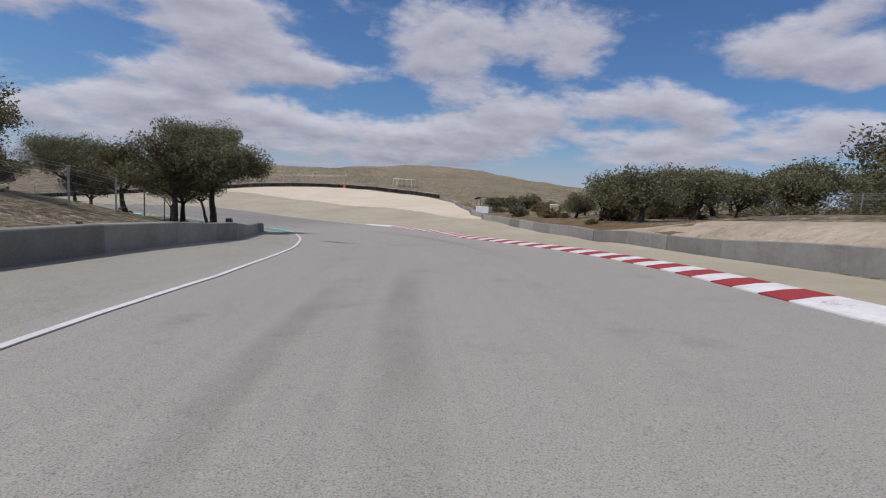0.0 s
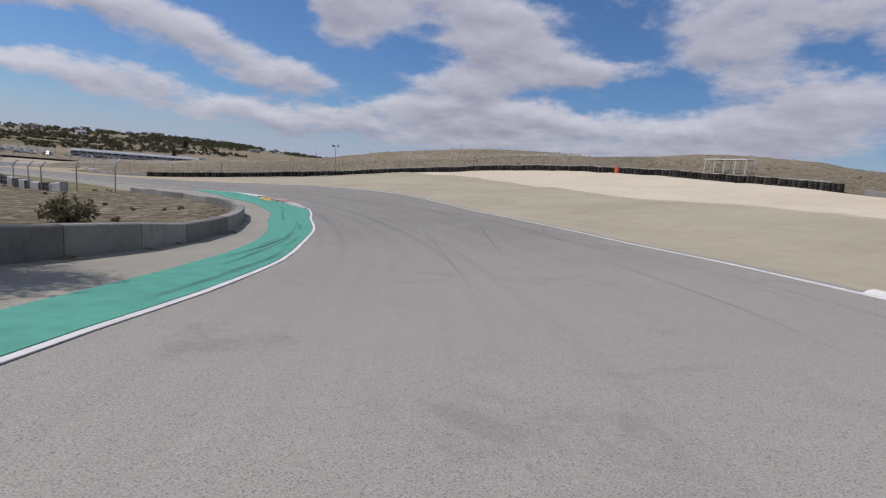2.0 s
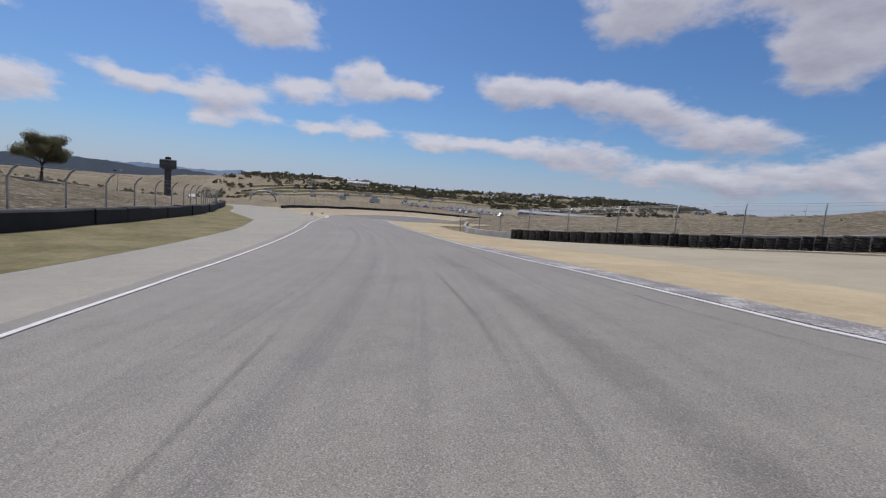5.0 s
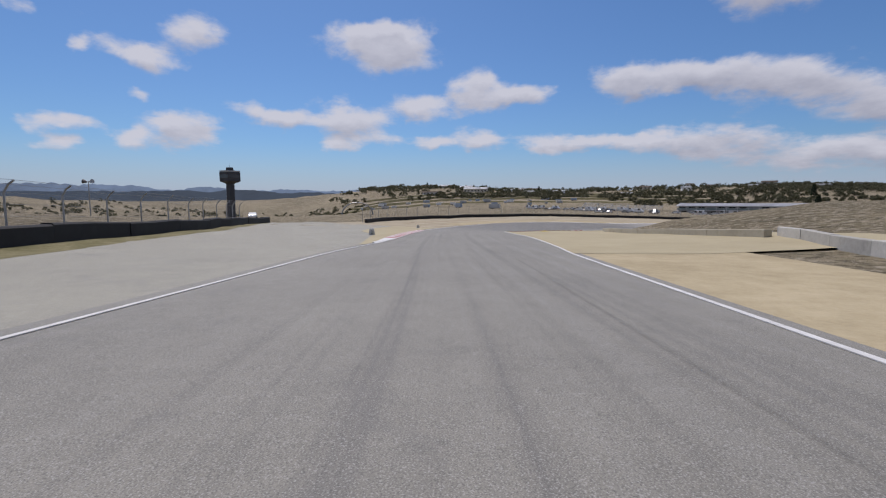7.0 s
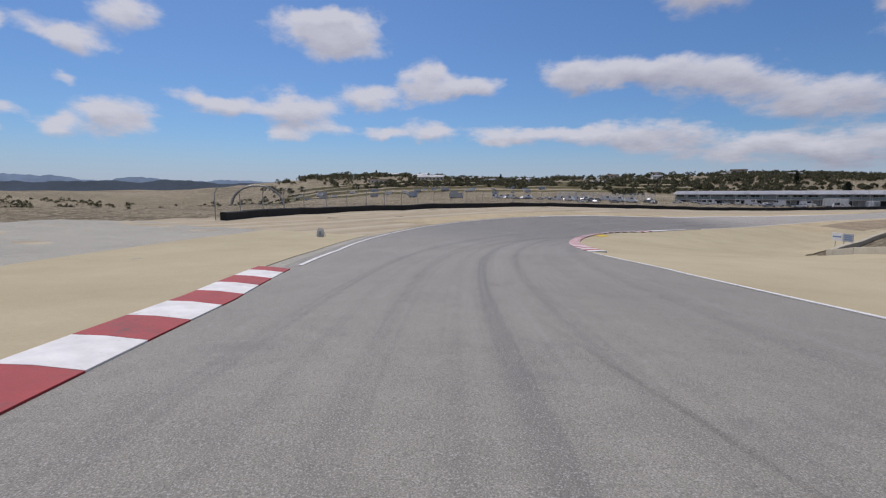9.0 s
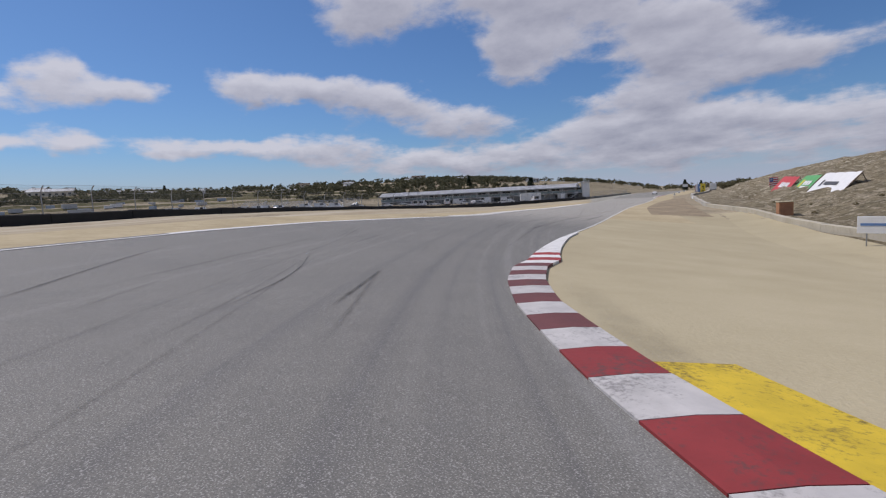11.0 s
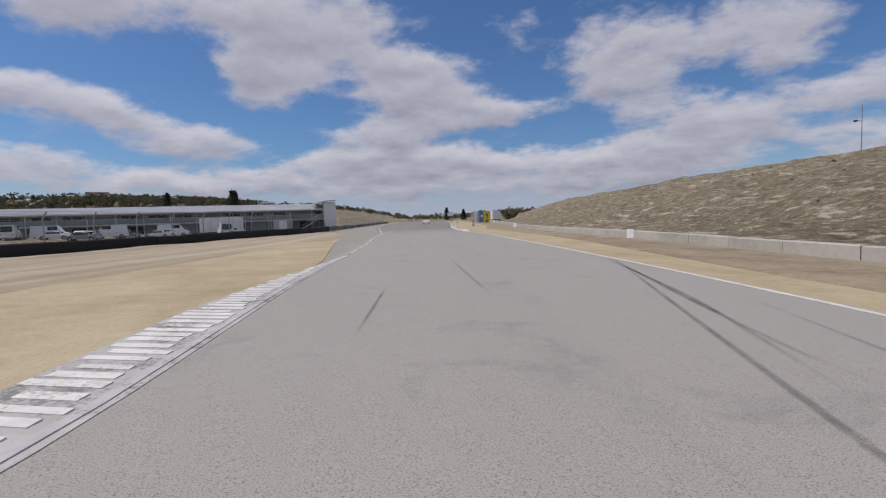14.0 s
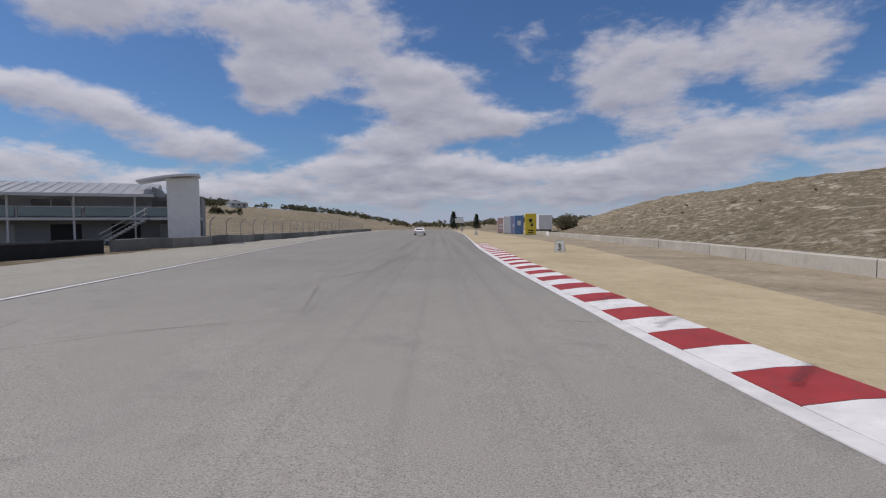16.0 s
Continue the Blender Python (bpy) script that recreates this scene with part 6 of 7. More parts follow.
LIME = plain("yellow_print", (0.72, 0.62, 0.06), 0.6, 0, 0.05)
billboard((-259.8, 205.9, -13.3), (-254.9, 197.0, -13.4), (1.75, 0.75, 2.45), RED_PAINT, "red hillside billboard with white lettering bars",
          [(0.30, 0.47, 0.09, 0.30, WHITE_PAINT), (0.42, 0.47, 0.09, 0.30, WHITE_PAINT), (0.53, 0.47, 0.08, 0.30, WHITE_PAINT), (0.64, 0.47, 0.08, 0.30, WHITE_PAINT), (0.74, 0.47, 0.08, 0.30, WHITE_PAINT)])
billboard((-254.5, 196.5, -13.4), (-249.9, 185.9, -13.4), (1.9, 0.75, 2.4), GREEN_VINYL, "green hillside billboard with a yellow emblem and white bars",
          [(0.26, 0.55, 0.10, 0.40, LIME), (0.44, 0.58, 0.12, 0.22, WHITE_PAINT), (0.60, 0.58, 0.14, 0.22, WHITE_PAINT), (0.76, 0.58, 0.12, 0.22, WHITE_PAINT), (0.58, 0.36, 0.42, 0.10, WHITE_PAINT)])
billboard((-249.6, 185.4, -13.3), (-243.5, 174.4, -13.2), (2.0, 0.8, 2.4), WHITE_PAINT, "white hillside billboard with grey bars",
          [(0.22, 0.5, 0.05, 0.3, DARK_STEEL), (0.50, 0.5, 0.40, 0.14, DARK_STEEL)])

ob = thing("striped_board", -262.2, 215.1, 28, "red and white striped board with a blue starred corner", "sign")
built("panel", [("box", 0, 0, 0.5, 1.35, 0.06, 1.6, 0.01)], RED_PAINT, ob)
for j in range(4):
    z0, left = 0.55 + j * 0.38, -0.64 if j < 2 else -0.08
    bm = bmesh.new()
    for y0 in (-0.036, -0.05):
        quad(bm, *((u, y0, z0 + (u + 0.64) * 0.12 + rise) for u, rise in ((left, 0), (0.64, 0), (0.64, 0.17), (left, 0.17))))
    bm.verts.ensure_lookup_table()
    for i in range(4):
        k = (i + 1) % 4
        bm.faces.new((bm.verts[i], bm.verts[k], bm.verts[4 + k], bm.verts[4 + i]))
    bmesh.ops.recalc_face_normals(bm, faces=bm.faces[:])
    part("white_stripe", bm, WHITE_PAINT, ob)
corner = built("blue_corner", [("box", -0.37, -0.045, 1.30, 0.58, 0.02, 0.72)], BLUE_PAINT, ob)
bm = bmesh.new()
tips = [(-0.37 + r * math.sin(math.pi * k / 5), 1.70 + r * math.cos(math.pi * k / 5)) for k in range(10) for r in ((0.25, 0.10)[k % 2],)]
bm.faces.new([bm.verts.new((u, -0.062, v)) for u, v in tips])
bmesh.ops.solidify(bm, geom=bm.faces[:], thickness=0.006)
part("white_star", bm, WHITE_PAINT, corner)
for px in (-0.5, 0.5):
    built("post", [("rod", (px, 0.06, -0.3), (px, 0.06, 2.0), 0.05)], TIMBER, ob)
built("brace", [("rod", (0.5, 0.06, 1.6), (1.5, 0.4, 0.9), 0.04)], TIMBER, ob)


# ---- poles ----
def speaker_pole(x, y, top, turn, heads=True, label="slim pole with two horn loudspeakers"):
    z = gz(x, y)
    h = top - z
    ob = thing("speaker_pole", x, y, turn, label, "pole", "poles")
    built("pole", [("rod", (0, 0, -0.3), (0, 0, h), 0.09, 0.05, 8)], STEEL, ob)
    if heads:
        for sgn in (-1, 1):
            horn = built("horn", [("rod", (sgn * 0.25, 0, h - 0.1), (sgn * 0.75, -0.1, h - 0.02), 0.10, 0.30, 10)], DARK_STEEL if sgn < 0 else GREY_PANEL, ob)
        built("bracket", [("box", 0, 0, h - 0.14, 0.6, 0.08, 0.08)], STEEL, ob)
    return ob


speaker_pole(-92.1, 138.6, 1.5, 20)
mast = speaker_pole(-241.9, 286.4, 4.8, 0, False, "tall thin mast with a small camera on the hilltop")
built("camera_arm", [("rod", (0, 0, 4.6 - gz(-241.9, 286.4) - 2.6), (-0.8, 0, 4.6 - gz(-241.9, 286.4) - 2.5), 0.04), ("box", -0.9, 0, 4.6 - gz(-241.9, 286.4) - 2.7, 0.5, 0.4, 0.35, 0.05)], DARK_STEEL, mast)
speaker_pole(-402.6, 388.2, -6.5, 0, False, "thin lamp mast beyond the straight")
speaker_pole(-773, 27, 21.5, 0, False, "tall radio mast on the ridge")
speaker_pole(-790, 60, 15, 0, False, "radio mast on the ridge")
speaker_pole(-104, 223.3, 9.0, 0, False, "wooden mast on the bare hill")
speaker_pole(-190, 45, -4.2, 80)
speaker_pole(-60, 36, 1.6, 80)


# ---- posts and stands of the first corner ----
ob = thing("marshal_booth", 5.6, 71.2, -28, "white marshal booth with a dark canopy roof", "booth")
built("counter", [("box", 0, -0.7, 0, 2.0, 0.06, 1.05, 0.01), ("box", -0.98, 0, 0, 0.06, 1.4, 1.05, 0.01), ("box", 0.98, 0, 0, 0.06, 1.4, 1.05, 0.01)], WHITE_PAINT, ob)
for px in (-0.95, 0.95):
    for py in (-0.65, 0.65):
        built("post", [("rod", (px, py, 0), (px, py, 2.05), 0.035)], DARK_STEEL, ob)
bm = bmesh.new()
for k in range(8):
    a0, a1 = math.pi * k / 8, math.pi * (k + 1) / 8
    p = [(math.cos(a) * 1.25, math.sin(a) * 0.38 + 2.0) for a in (a0, a1)]
    quad(bm, (p[0][0], -0.9, p[0][1]), (p[0][0], 0.9, p[0][1]), (p[1][0], 0.9, p[1][1]), (p[1][0], -0.9, p[1][1]))
bmesh.ops.remove_doubles(bm, verts=bm.verts[:], dist=0.001)
bmesh.ops.solidify(bm, geom=bm.faces[:], thickness=0.03)
part("canopy", bm, BLACK_PAINT, ob, "dark fabric canopy")

ob = thing("utility_cabin", 13.4, 60.5, -20, "small tan utility cabin with a pale roof", "cabin")
built("cabin", [("box", 0, 0, 0, 1.0, 1.0, 1.05, 0.03)], TAN_PANEL, ob)
built("door", [("box", 0, -0.51, 0.1, 0.7, 0.03, 0.85, 0.01)], plain("cabin_door", (0.44, 0.38, 0.24), 0.6), ob)
built("roof", [("box", 0, 0, 1.05, 1.1, 1.1, 0.12, 0.04)], WHITE_PAINT, ob)

ob = thing("flag_box", -28.6, 137.2, 160, "bright orange box in the tyre wall", "box")
built("body", [("box", 0, 0, 0, 1.1, 0.8, 1.2, 0.03)], ORANGE, ob)
built("lid", [("box", 0, 0, 1.2, 1.16, 0.86, 0.06, 0.015)], ORANGE, ob)
ob.scale = (0.55, 0.55, 0.9)

ob = thing("viewing_stand", -12.6, 143.7, 140, "small white open-sided stand behind the tyre wall", "stand")
built("roof", [("box", 0, 0, 2.1, 8.0, 1.6, 0.16, 0.03)], WHITE_PAINT, ob)
for k in range(5):
    built("post", [("box", -3.8 + k * 1.9, -0.7, -0.2, 0.10, 0.10, 2.3), ("box", -3.8 + k * 1.9, 0.7, -0.2, 0.10, 0.10, 2.3)], WHITE_PAINT, ob)
built("bench", [("box", 0, 0.3, 0.45, 7.6, 0.4, 0.06)], TIMBER, ob)

ob = thing("storage_shed", -49, 55, 30, "grey metal shed among the trees", "shed")
built("walls", [("box", 0, 0, -0.2, 6.0, 2.6, 2.6, 0.03)], GREY_PANEL, ob)
built("roof", [("box", 0, 0, 2.4, 6.3, 2.9, 0.12, 0.03)], ROOF_WHITE, ob)
for k in range(9):
    built("rib", [("box", -2.8 + k * 0.7, -1.33, 0, 0.06, 0.06, 2.35)], GREY_PANEL, ob)


# ---- the control tower ----
def control_tower(x, y, top):
    z = gz(x, y)
    h = top - z
    ob = thing("control_tower", x, y, 62, "tall dark control tower with a wide cabin", "tower")
    dark = plain("dark_cladding", (0.045, 0.045, 0.05), 0.6, 0.1, 0.25, 0.8)
    built("shaft", [("box", 0, 0, -0.5, 2.5, 2.5, h - 3.6, 0.08)], dark, ob)
    bm = bmesh.new()
    rings = [(1.3, h - 4.6), (3.05, h - 4.0), (3.05, h - 1.75), (2.9, h - 1.6)]
    prev = None
    for r, zz in rings:
        ring = [bm.verts.new((sx * r, sy * r, zz)) for sx, sy in ((-1, -1), (1, -1), (1, 1), (-1, 1))]
        if prev:
            for i in range(4):
                bm.faces.new((prev[i], prev[(i + 1) % 4], ring[(i + 1) % 4], ring[i]))
        prev = ring
    bm.faces.new(prev)
    cabin = part("cabin", bm, dark, ob)
    for turn in range(4):
        w = built("window", [("box", 0, -3.06, h - 3.2, 5.2, 0.05, 0.9, 0.01)], GLASS, cabin)
        w.matrix_basis = pose(0, 0, 0, 0, 0, turn * 90)
    built("railing", [("box", 0, -2.95, h - 1.62, 6.0, 0.06, 0.35), ("box", 0, 2.95, h - 1.62, 6.0, 0.06, 0.35), ("box", -2.95, 0, h - 1.62, 0.06, 6.0, 0.35), ("box", 2.95, 0, h - 1.62, 0.06, 6.0, 0.35)], STEEL, ob, "pale roof railing")
    built("lookout", [("box", 0, 0, h - 1.65, 2.4, 2.4, 1.2, 0.25)], dark, ob)
    built("mast", [("rod", (0, 0, h - 0.5), (0, 0, h + 0.25), 0.07)], DARK_STEEL, ob)
    for k in range(9):
        built("ladder_rung", [("box", -1.0, -1.28, 0.5 + k * 0.8, 0.28, 0.06, 0.12)], STEEL, ob)
    return ob


control_tower(-250.2, 36.3, 2.3).scale = (0.58, 0.58, 1.0)


# ---- the paddock suites ----
def suites():
    ax, ay, bx, by = -406.5, 219.6, -346.7, 281.5
    ln = math.hypot(bx - ax, by - ay)
    ob = tagged(new("paddock_building"), "long two-storey grey building with a balcony and pale metal roof", "building")
    ob.matrix_basis = pose(ax, ay, -14.45, 0, 0, math.degrees(math.atan2(by - ay, bx - ax)))
    wall = plain("building_wall", (0.27, 0.275, 0.28), 0.8, 0, 0.08, 0.4)
    white = plain("building_trim", (0.52, 0.53, 0.53), 0.6, 0, 0.06, 0.4)
    built("rear_wall", [("box", ln / 2, 6.5, 0, ln, 7.6, 4.9)], wall, ob)
    built("floor_slab", [("box", ln / 2, 1.4, 2.45, ln, 3.0, 0.26, 0.02)], white, ob)
    bays = 17
    for k in range(bays + 1):
        x = ln * k / bays * 0.985 + 0.4
        built("column", [("box", x, 0.1, 0, 0.16, 0.16, 5.2)], white, ob)
    for k in range(bays):
        x = ln * (k + 0.5) / bays
        w = ln / bays
        built("balustrade", [("box", x, 0.06, 2.85, w - 0.3, 0.03, 0.85)], plain("smoked_glass", (0.20, 0.26, 0.27), 0.15, 0, 0.1, 0.4) if k == 0 else bpy.data.materials["smoked_glass"], ob)
        built("handrail", [("box", x, 0.06, 3.72, w, 0.07, 0.07), ("box", x - w / 2, 0.06, 2.7, 0.06, 0.06, 1.05)], white, ob)
        if k % 4 != 3:
            win = built("window", [("box", x - w * 0.12, 2.68, 2.95, w * 0.62, 0.06, 1.55, 0.02)], GLASS, ob)
            built("mullion", [("box", x - w * 0.12, 2.63, 2.95, 0.08, 0.05, 1.55)], white, win)
        if k % 3 != 1:
            # flat black panel: the shade inside an open doorway, as paint
            built("shaded_doorway", [("box", x + w * 0.1, 2.68, 0.0, w * 0.5, 0.06, 2.1, 0.02)], BLACK_PAINT, ob)
        else:
            built("shutter", [("box", x, 2.68, 0.1, w * 0.6, 0.05, 2.0, 0.02)], GREY_PANEL, ob)
    bm = bmesh.new()
    quad(bm, (-0.5, -1.0, 4.95), (ln - 4.2, -1.0, 4.95), (ln - 4.2, 5.5, 6.45), (-0.5, 5.5, 6.45))
    quad(bm, (-0.5, 5.5, 6.45), (ln - 4.2, 5.5, 6.45), (ln - 4.2, 11.5, 5.0), (-0.5, 11.5, 5.0))
    bmesh.ops.solidify(bm, geom=bm.faces[:], thickness=0.14)
    roof = part("roof", bm, ROOF_WHITE, ob)
    bm = bmesh.new()
    for k in range(int(ln / 0.9)):
        x = k * 0.9
        if x < ln - 4.4:
            rod(bm, (x, -1.0, 4.99), (x, 5.5, 6.49), 0.035, 0.035, 4)
    part("seam", bm, ROOF_WHITE, roof)
    built("fascia", [("box", ln / 2 - 2.2, -1.02, 4.72, ln - 3.8, 0.08, 0.26)], white, ob)
    built("gable", [("box", ln - 4.3, 5, 4.9, 0.2, 9.0, 0.9)], wall, ob)
    built("pillar", [("box", ln - 1.6, 0.6, 0, 2.9, 1.6, 6.7, 0.04)], WHITE_PAINT, ob, "tall white end pillar")
    bm = bmesh.new()
    for k in range(9):
        x0, x1 = ln - 5.6 + k * 0.62, ln - 5.6 + (k + 1) * 0.62
        z0, z1 = (6.2 + 0.95 * math.sin(0.15 + 1.5 * j / 9) for j in (k, k + 1))
        quad(bm, (x0, -0.9, z0), (x1, -0.9, z1), (x1, 2.4, z1), (x0, 2.4, z0))
    bmesh.ops.remove_doubles(bm, verts=bm.verts[:], dist=0.001)
    bmesh.ops.solidify(bm, geom=bm.faces[:], thickness=0.22)
    part("cap_roof", bm, ROOF_WHITE, ob, "curved cap roof")
    stair = built("stair", [("box", ln - 8.6 + k * 0.32, -1.0, 0.05 + k * 0.2, 0.34, 1.3, 0.2) for k in range(13)], GREY_PANEL, ob)
    built("rail", [("rod", (ln - 8.6, -1.6, 1.1), (ln - 4.6, -1.6, 3.6), 0.04), ("rod", (ln - 8.6, -1.6, 0.6), (ln - 4.6, -1.6, 3.1), 0.03)], white, stair)
    return ob


suites()
x, y = along(519, -26.5)
ob = thing("site_cabinet", x, y, heading(519) + 8, "white door-high cabinet behind the black barrier", "cabinet")
built("body", [("box", 0, 0, 0, 1.1, 1.0, 2.3, 0.03)], WHITE_PAINT, ob)
built("door", [("box", 0, -0.51, 0.15, 0.85, 0.03, 2.0, 0.01)], WHITE_PAINT, ob)
ob = thing("site_container", *along(524, -28.0), heading(524) + 8, "grey steel container behind the black barrier", "container")
built("body", [("box", 0, 0, 0, 2.4, 6.0, 2.5, 0.04)], GREY_PANEL, ob)
for k in range(14):
    built("rib", [("box", 1.22, -2.7 + k * 0.41, 0.1, 0.05, 0.16, 2.3)], GREY_PANEL, ob)


def grandstand(x, y, turn, k):
    ob = thing("grandstand", x, y, turn, "pale sloping bleacher block in the paddock", "grandstand", "bleacher blocks", 0.3)
    for r in range(9):
        built("bench", [("box", 0, r * 0.75, 0.4 + r * 0.42, 11.5, 0.62, 0.10)], ROOF_WHITE, ob)
    for px in (-5.2, 0, 5.2):
        built("support", [("box", px, 3.2, -0.5, 0.12, 6.6, 0.12), ("rod", (px, 0, 0), (px, 6.4, 3.8), 0.08), ("rod", (px, 6.4, -0.5), (px, 6.4, 4.4), 0.08)], STEEL, ob)
    return ob


for k in range(5):
    grandstand(-470 + k * 12.6, 186 + k * 5.8, 46, k)


# ---- vehicles ----
def vehicle(x, y, turn, kind, paint, label, z=None):
    van = kind == "van"
    ob = thing(kind, x, y, turn, label, kind, "paddock vehicles")
    if z is not None:
        ob.location.z = z
    L, W, H1, H2 = (5.4, 2.0, 1.1, 2.3) if van else (4.4, 1.78, 0.78, 1.32)
    bm = bmesh.new()
    prof = [(-L / 2, 0.32), (-L / 2, H1 * 0.95), (-L / 2 + 0.12, H1)] + ([(-L / 2 + 0.2, H2), (L / 2 - 1.7, H2), (L / 2 - 0.95, H1 + 0.1)] if van else [(-L / 2 + 0.75, H1 + 0.03), (-L / 2 + 1.35, H2), (L / 2 - 1.9, H2), (L / 2 - 1.2, H1 + 0.02)]) + [(L / 2 - 0.15, H1 * 0.86), (L / 2, H1 * 0.6), (L / 2, 0.32)]
    sides = []
    for sy in (-1, 1):
        sides.append([bm.verts.new((px, sy * W / 2 * (0.86 if pz > H1 + 0.2 else 1.0), pz)) for px, pz in prof])
    n = len(prof)
    for i in range(n):
        bm.faces.new((sides[0][i], sides[0][(i + 1) % n], sides[1][(i + 1) % n], sides[1][i]))
    bm.faces.new(sides[0][::-1])
    bm.faces.new(sides[1])
    bmesh.ops.recalc_face_normals(bm, faces=bm.faces[:])
    body = part("body", bm, paint, ob)
    top = H2 - 0.12
    for sy in (-1, 1):
        built("side_window", [("box", 0.5 if van else 0.0, sy * W / 2 * 0.93, H1 + 0.12, L * (0.25 if van else 0.42), 0.05, top - H1 - 0.12, 0.01)], GLASS, body)
    built("rear_window", [("box", -L / 2 + (0.14 if van else 1.0), 0, H1 + 0.14, 0.14, W * 0.7, top - H1 - 0.2, 0.01)], GLASS, body)
    for wx in (-L * 0.31, L * 0.31):
        for sy in (-1, 1):
            w = built("wheel", [("rod", (wx, sy * (W / 2 - 0.18), 0.33), (wx, sy * (W / 2 + 0.02), 0.33), 0.33, 0.33, 16)], DARK_RUBBER, ob)
            built("rim", [("rod", (wx, sy * (W / 2 + 0.0), 0.33), (wx, sy * (W / 2 + 0.035), 0.33), 0.2, 0.19, 12)], STEEL, w)
    for sy in (-1, 1):
        built("tail_light", [("box", -L / 2 - 0.01, sy * W * 0.38, H1 * 0.72, 0.05, 0.3, 0.14, 0.01)], RED_PAINT, ob)
    return ob


CAR_WHITE = plain("car_white", (0.72, 0.72, 0.71), 0.25, 0, 0.03, 0.8, 0.5)
CAR_GREY = plain("car_grey", (0.25, 0.26, 0.27), 0.3, 0.4, 0.05, 0.8, 0.5)
CAR_RED = plain("car_red", (0.35, 0.04, 0.035), 0.3, 0, 0.05, 0.8, 0.5)
white_car = vehicle(-346.1, 247.4, 46, "car", CAR_WHITE, "white car parked in the paddock")
vehicle(-238, 47, 20, "car", CAR_WHITE, "white car parked behind the black barrier")
grey_car = vehicle(-360, 238, 46, "car", CAR_GREY, "grey car parked in the paddock")
white_van = vehicle(-357, 258, 46, "van", CAR_WHITE, "white van parked beside the building")
x, y = along(590, -3.4)
racer = vehicle(x, y, heading(590) + 90, "car", CAR_WHITE, "low white sports car on the track", gz(x, y) + 0.10)
rnd = random.Random(5)
for k in range(56):
    f = rnd.random()
    x, y = -470 + 118 * f + rnd.uniform(-8, 12), 150 + 92 * f + rnd.uniform(-10, 8)
    src = (white_car, grey_car, white_van)[k % 3]
    ob = copy_thing(src, pose(x, y, gz(x, y), 0, 0, 46 + rnd.choice((0, 90, 180)) + rnd.uniform(-8, 8)))


def trailer(x, y, turn, paint):
    ob = thing("box_trailer", x, y, turn, "plain white box trailer in the paddock", "trailer", "paddock trailers")
    built("box_body", [("box", 0, 0, 0.7, 7.5, 2.5, 2.7, 0.05)], paint, ob)
    built("chassis", [("box", 0, 0, 0.45, 7.3, 2.2, 0.25)], DARK_STEEL, ob)
    for k in range(6):
        built("rib", [("box", -3.2 + k * 1.28, -1.27, 0.8, 0.06, 0.03, 2.5), ("box", -3.2 + k * 1.28, 1.27, 0.8, 0.06, 0.03, 2.5)], GREY_PANEL, ob)
    for wx in (-2.2, -1.2):
        for sy in (-1, 1):
            built("wheel", [("rod", (wx, sy * 1.0, 0.42), (wx, sy * 1.25, 0.42), 0.42, 0.42, 14)], DARK_RUBBER, ob)
    return ob


box_one = trailer(-351, 250, 46, WHITE_PAINT)
paints = [box_one, trailer(-455, 120, 65, GREY_PANEL), trailer(-470, 96, 20, plain("pale_blue_panel", (0.30, 0.36, 0.44), 0.5))]
rnd = random.Random(8)
for k in range(34):
    f = rnd.random()
    x, y = -520 + 60 * rnd.random() - 60 * f, 20 + 170 * f + rnd.uniform(-12, 12)
    ob = copy_thing(paints[k % 3], pose(x, y, gz(x, y), 0, 0, rnd.choice((20, 65, 110)) + rnd.uniform(-6, 6)))
    ob.scale = (rnd.uniform(0.45, 0.8),) * 3


def terrace(pts, rise, wide):
    """A long grassy bank with a track along its top, stepping up the hillside."""
    marks = path_points(pts, 5.0)
    verts, faces = [], []
    for k, p in enumerate(marks):
        a, b = marks[max(0, k - 1)], marks[min(len(marks) - 1, k + 1)]
        ln = math.hypot(b[0] - a[0], b[1] - a[1])
        nx, ny = (b[1] - a[1]) / ln, -(b[0] - a[0]) / ln
        for d, h in ((-wide, -0.6), (-wide * 0.45, rise), (wide * 0.6, rise * 1.05), (wide, -0.6)):
            x, y = p[0] + nx * d, p[1] + ny * d
            verts.append((x, y, gz(x, y) + h + 0.25 * noise.noise(Vector((x * 0.1, y * 0.1, 2)))))
    for k in range(len(marks) - 1):
        faces += [(4 * k + j, 4 * k + j + 1, 4 * k + j + 5, 4 * k + j + 4) for j in range(3)]
    ob = mesh_object("bank", verts, faces, [VERGE, DIRT], None)
    for k, poly in enumerate(ob.data.polygons):
        poly.material_index = 1 if k % 3 == 1 else 0
    return tagged(ob, "long dry-grass terrace with a dirt track on top", "bank", kind="structure")


for out, rise in ((0, 1.1), (32, 1.5), (66, 1.8), (96, 1.6)):
    terrace([(-478 - out, 10), (-520 - out, 85), (-540 - out, 160), (-528 - out * 0.9, 235), (-500 - out * 0.8, 300)], rise, 6.0)


# ---- arch pavilion and houses of the ridge ----
ob = thing("arch_pavilion", -290, 61, 104, "slim dark truss arch over the paddock entrance", "pavilion")
bm = bmesh.new()
for k in range(12):
    a0, a1 = math.pi * k / 12, math.pi * (k + 1) / 12
    quad(bm, *((5.0 * math.cos(a), yy, 3.9 * math.sin(a)) for a, yy in ((a0, -0.8), (a1, -0.8), (a1, 0.8), (a0, 0.8))))
bmesh.ops.remove_doubles(bm, verts=bm.verts[:], dist=0.001)
bmesh.ops.solidify(bm, geom=bm.faces[:], thickness=0.3)
part("shell", bm, plain("slate_fabric", (0.07, 0.075, 0.085), 0.7), ob)
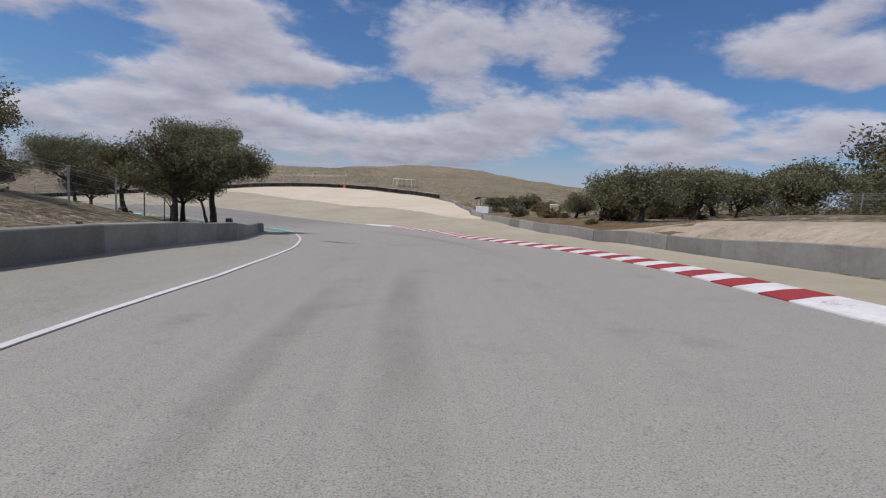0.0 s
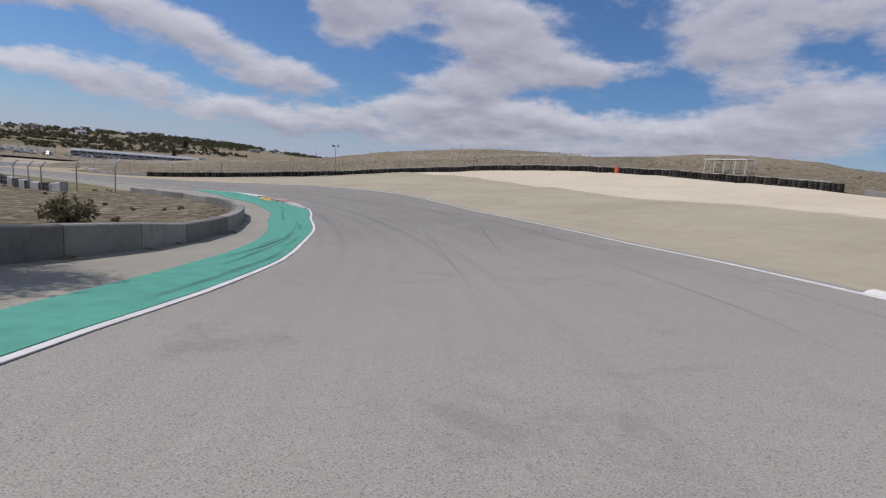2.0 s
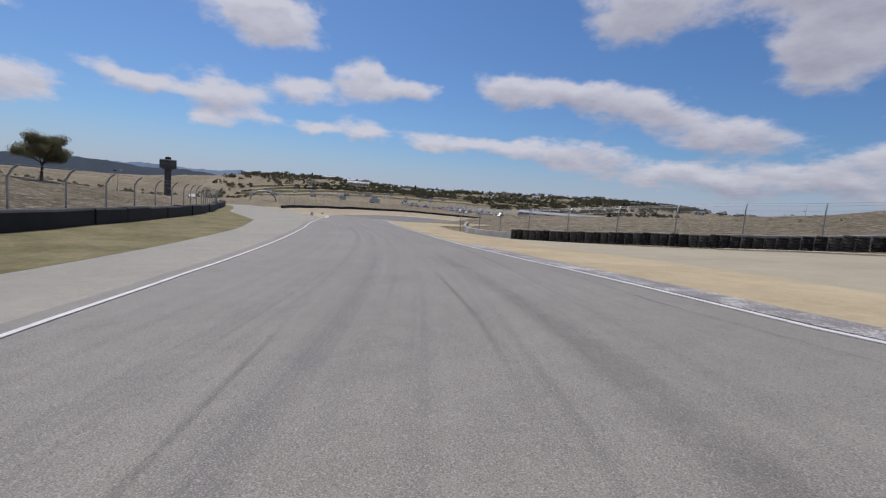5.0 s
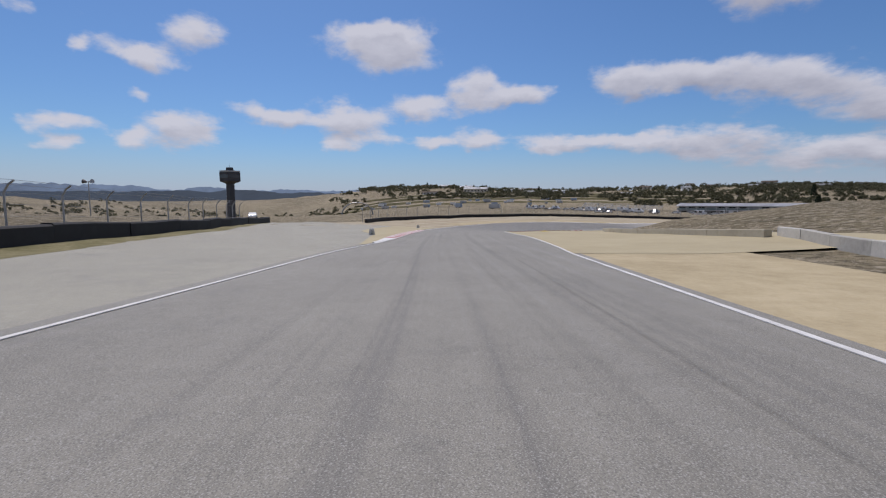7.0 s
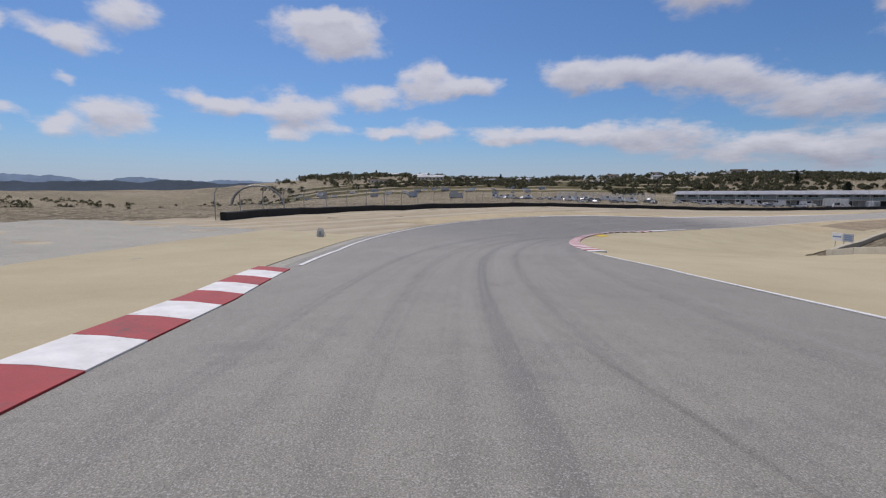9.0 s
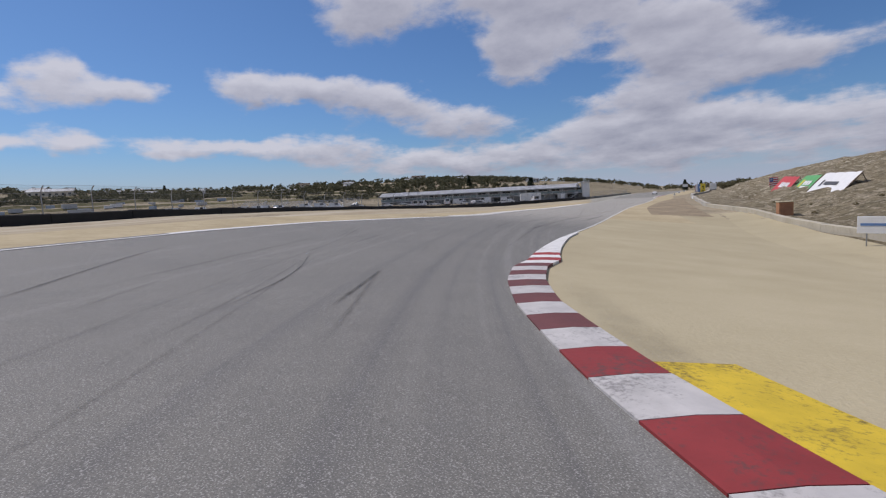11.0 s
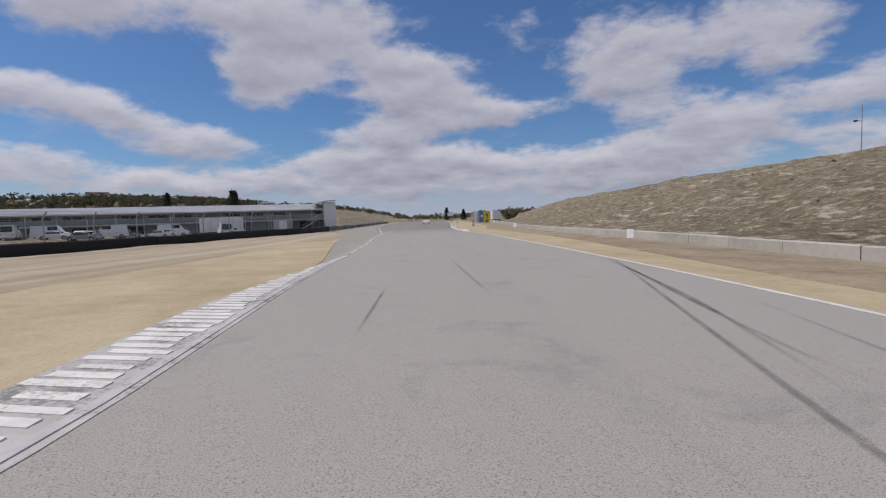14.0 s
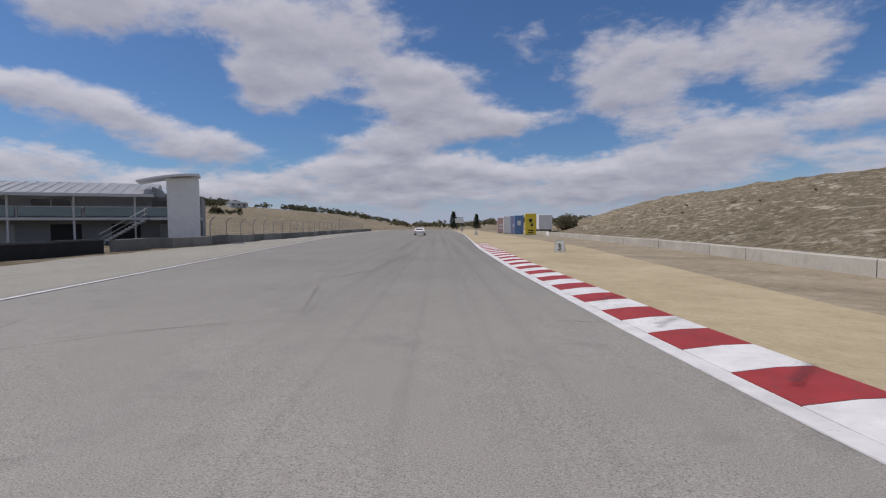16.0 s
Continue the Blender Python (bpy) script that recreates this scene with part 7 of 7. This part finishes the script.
for yy in (-0.9, 0.9):
    built("truss", [("rod", (5.2 * math.cos(math.pi * k / 12), yy, 4.1 * math.sin(math.pi * k / 12)), (5.2 * math.cos(math.pi * (k + 1) / 12), yy, 4.1 * math.sin(math.pi * (k + 1) / 12)), 0.16) for k in range(12)], STEEL, ob)


def house(x, y, turn, w, d, h, wall, roof_mat, label):
    ob = thing("house", x, y, turn, label, "house", "ridge houses")
    built("wall", [("box", 0, 0, -3, w, d, h + 3)], wall, ob)
    bm = bmesh.new()
    for sgn in (-1, 1):
        quad(bm, (-w / 2 - 0.6, sgn * (d / 2 + 0.6), h - 0.1), (w / 2 + 0.6, sgn * (d / 2 + 0.6), h - 0.1), (w / 2 + 0.6, 0, h + d * 0.16), (-w / 2 - 0.6, 0, h + d * 0.16))
    bmesh.ops.solidify(bm, geom=bm.faces[:], thickness=0.25)
    part("roof", bm, roof_mat, ob)
    for sgn in (-1, 1):
        n = max(2, int(w / 3.4))
        for k in range(n):
            built("window", [("box", -w / 2 + (k + 0.5) * w / n, sgn * (d / 2 + 0.03), h * 0.35, 1.4, 0.08, 1.3)], GLASS, ob)
        built("door", [("box", w * 0.32, sgn * (d / 2 + 0.03), 0, 1.1, 0.1, 2.1)], TIMBER, ob)
    return ob


CREAM = plain("cream_wall", (0.52, 0.48, 0.40), 0.8, 0, 0.08, 0.5)
BROWN_ROOF = plain("brown_roof", (0.16, 0.12, 0.09), 0.85, 0, 0.2, 0.6)
house(-642.6, 114.7, 80, 24, 12, 3.6, CREAM, ROOF_WHITE, "long low house with a bright white roof")
house(-663, 430, 60, 14, 9, 4.5, CREAM, BROWN_ROOF, "pale flat-fronted house on the ridge")
rnd = random.Random(12)
for k in range(26):
    f = rnd.random()
    x, y = rnd.uniform(-760, -560), rnd.uniform(60, 560)
    house(x, y, rnd.uniform(30, 110), rnd.uniform(8, 16), rnd.uniform(6, 9), rnd.uniform(2.6, 3.6), rnd.choice((CREAM, WHITE_PAINT, GREY_PANEL)), rnd.choice((BROWN_ROOF, ROOF_WHITE, GREY_PANEL)),
          "small house among the trees of the ridge")


# ---- the end of the straight ----
def panel_stand(x, y, turn, w, h, mat, label, mark=None):
    ob = thing("display_panel", x, y, turn, label, "display panel", "display panels")
    built("panel", [("box", 0, 0, 0.1, w, 0.3, h, 0.03)], mat, ob)
    built("plinth", [("box", 0, 0, -0.2, w * 0.9, 0.5, 0.35)], DARK_STEEL, ob)
    for bx, bz, bw, bh in mark or ():
        built("printed_bar", [("box", bx * w, -0.17, bz * h, bw * w, 0.03, bh * h)], BLACK_PAINT if mat is YELLOW_VINYL else WHITE_PAINT, ob)
    return ob


for k, (s, d, w, h, mat, label, mark) in enumerate((
        (588, 15.6, 1.9, 3.6, YELLOW_VINYL, "tall yellow display panel with dark bars", [(0, 0.62, 0.28, 0.16), (0.1, 0.42, 0.2, 0.14), (0, 0.2, 0.5, 0.06), (0, 0.1, 0.5, 0.05)]),
        (594, 14.6, 1.6, 3.4, BLUE_PAINT, "tall blue display panel", [(0, 0.5, 0.4, 0.25)]),
        (597, 14.2, 1.6, 3.4, plain("lilac_vinyl", (0.40, 0.42, 0.58), 0.6), "tall lilac display panel", [(0, 0.4, 0.4, 0.2)]),
        (602, 13.6, 1.6, 3.4, WHITE_PAINT, "tall white display panel", None),
        (608, 13.2, 1.8, 3.2, plain("pink_vinyl", (0.60, 0.40, 0.38), 0.6), "pink and white display panel", [(0, 0.5, 0.7, 0.1), (0, 0.3, 0.7, 0.1)]))):
    panel_stand(*along(s, d), heading(s), w, h, mat, label, mark)
x, y = along(598, 19.5)
copy_thing(box_one, pose(x, y, gz(x, y), 0, 0, heading(598) + 90))
x, y = along(660, 1.5)
ob = thing("light_gantry", *along(664, 6.5), heading(660), "white signal board on two posts over the verge", "signal board")
built("board", [("box", 0, 0, 2.6, 2.6, 0.3, 1.5, 0.03)], WHITE_PAINT, ob)
built("hood", [("box", 0, 0, 4.3, 3.0, 0.5, 0.12)], DARK_STEEL, ob)
for px in (-0.9, 0.9):
    built("post", [("rod", (px, 0, -0.2), (px, 0, 4.3), 0.08)], DARK_STEEL, ob)
plant_copy(bush_dark, *along(598, 24), 0, 2.6)
plant_copy(bush_dark, *along(604, 26), 60, 2.4)
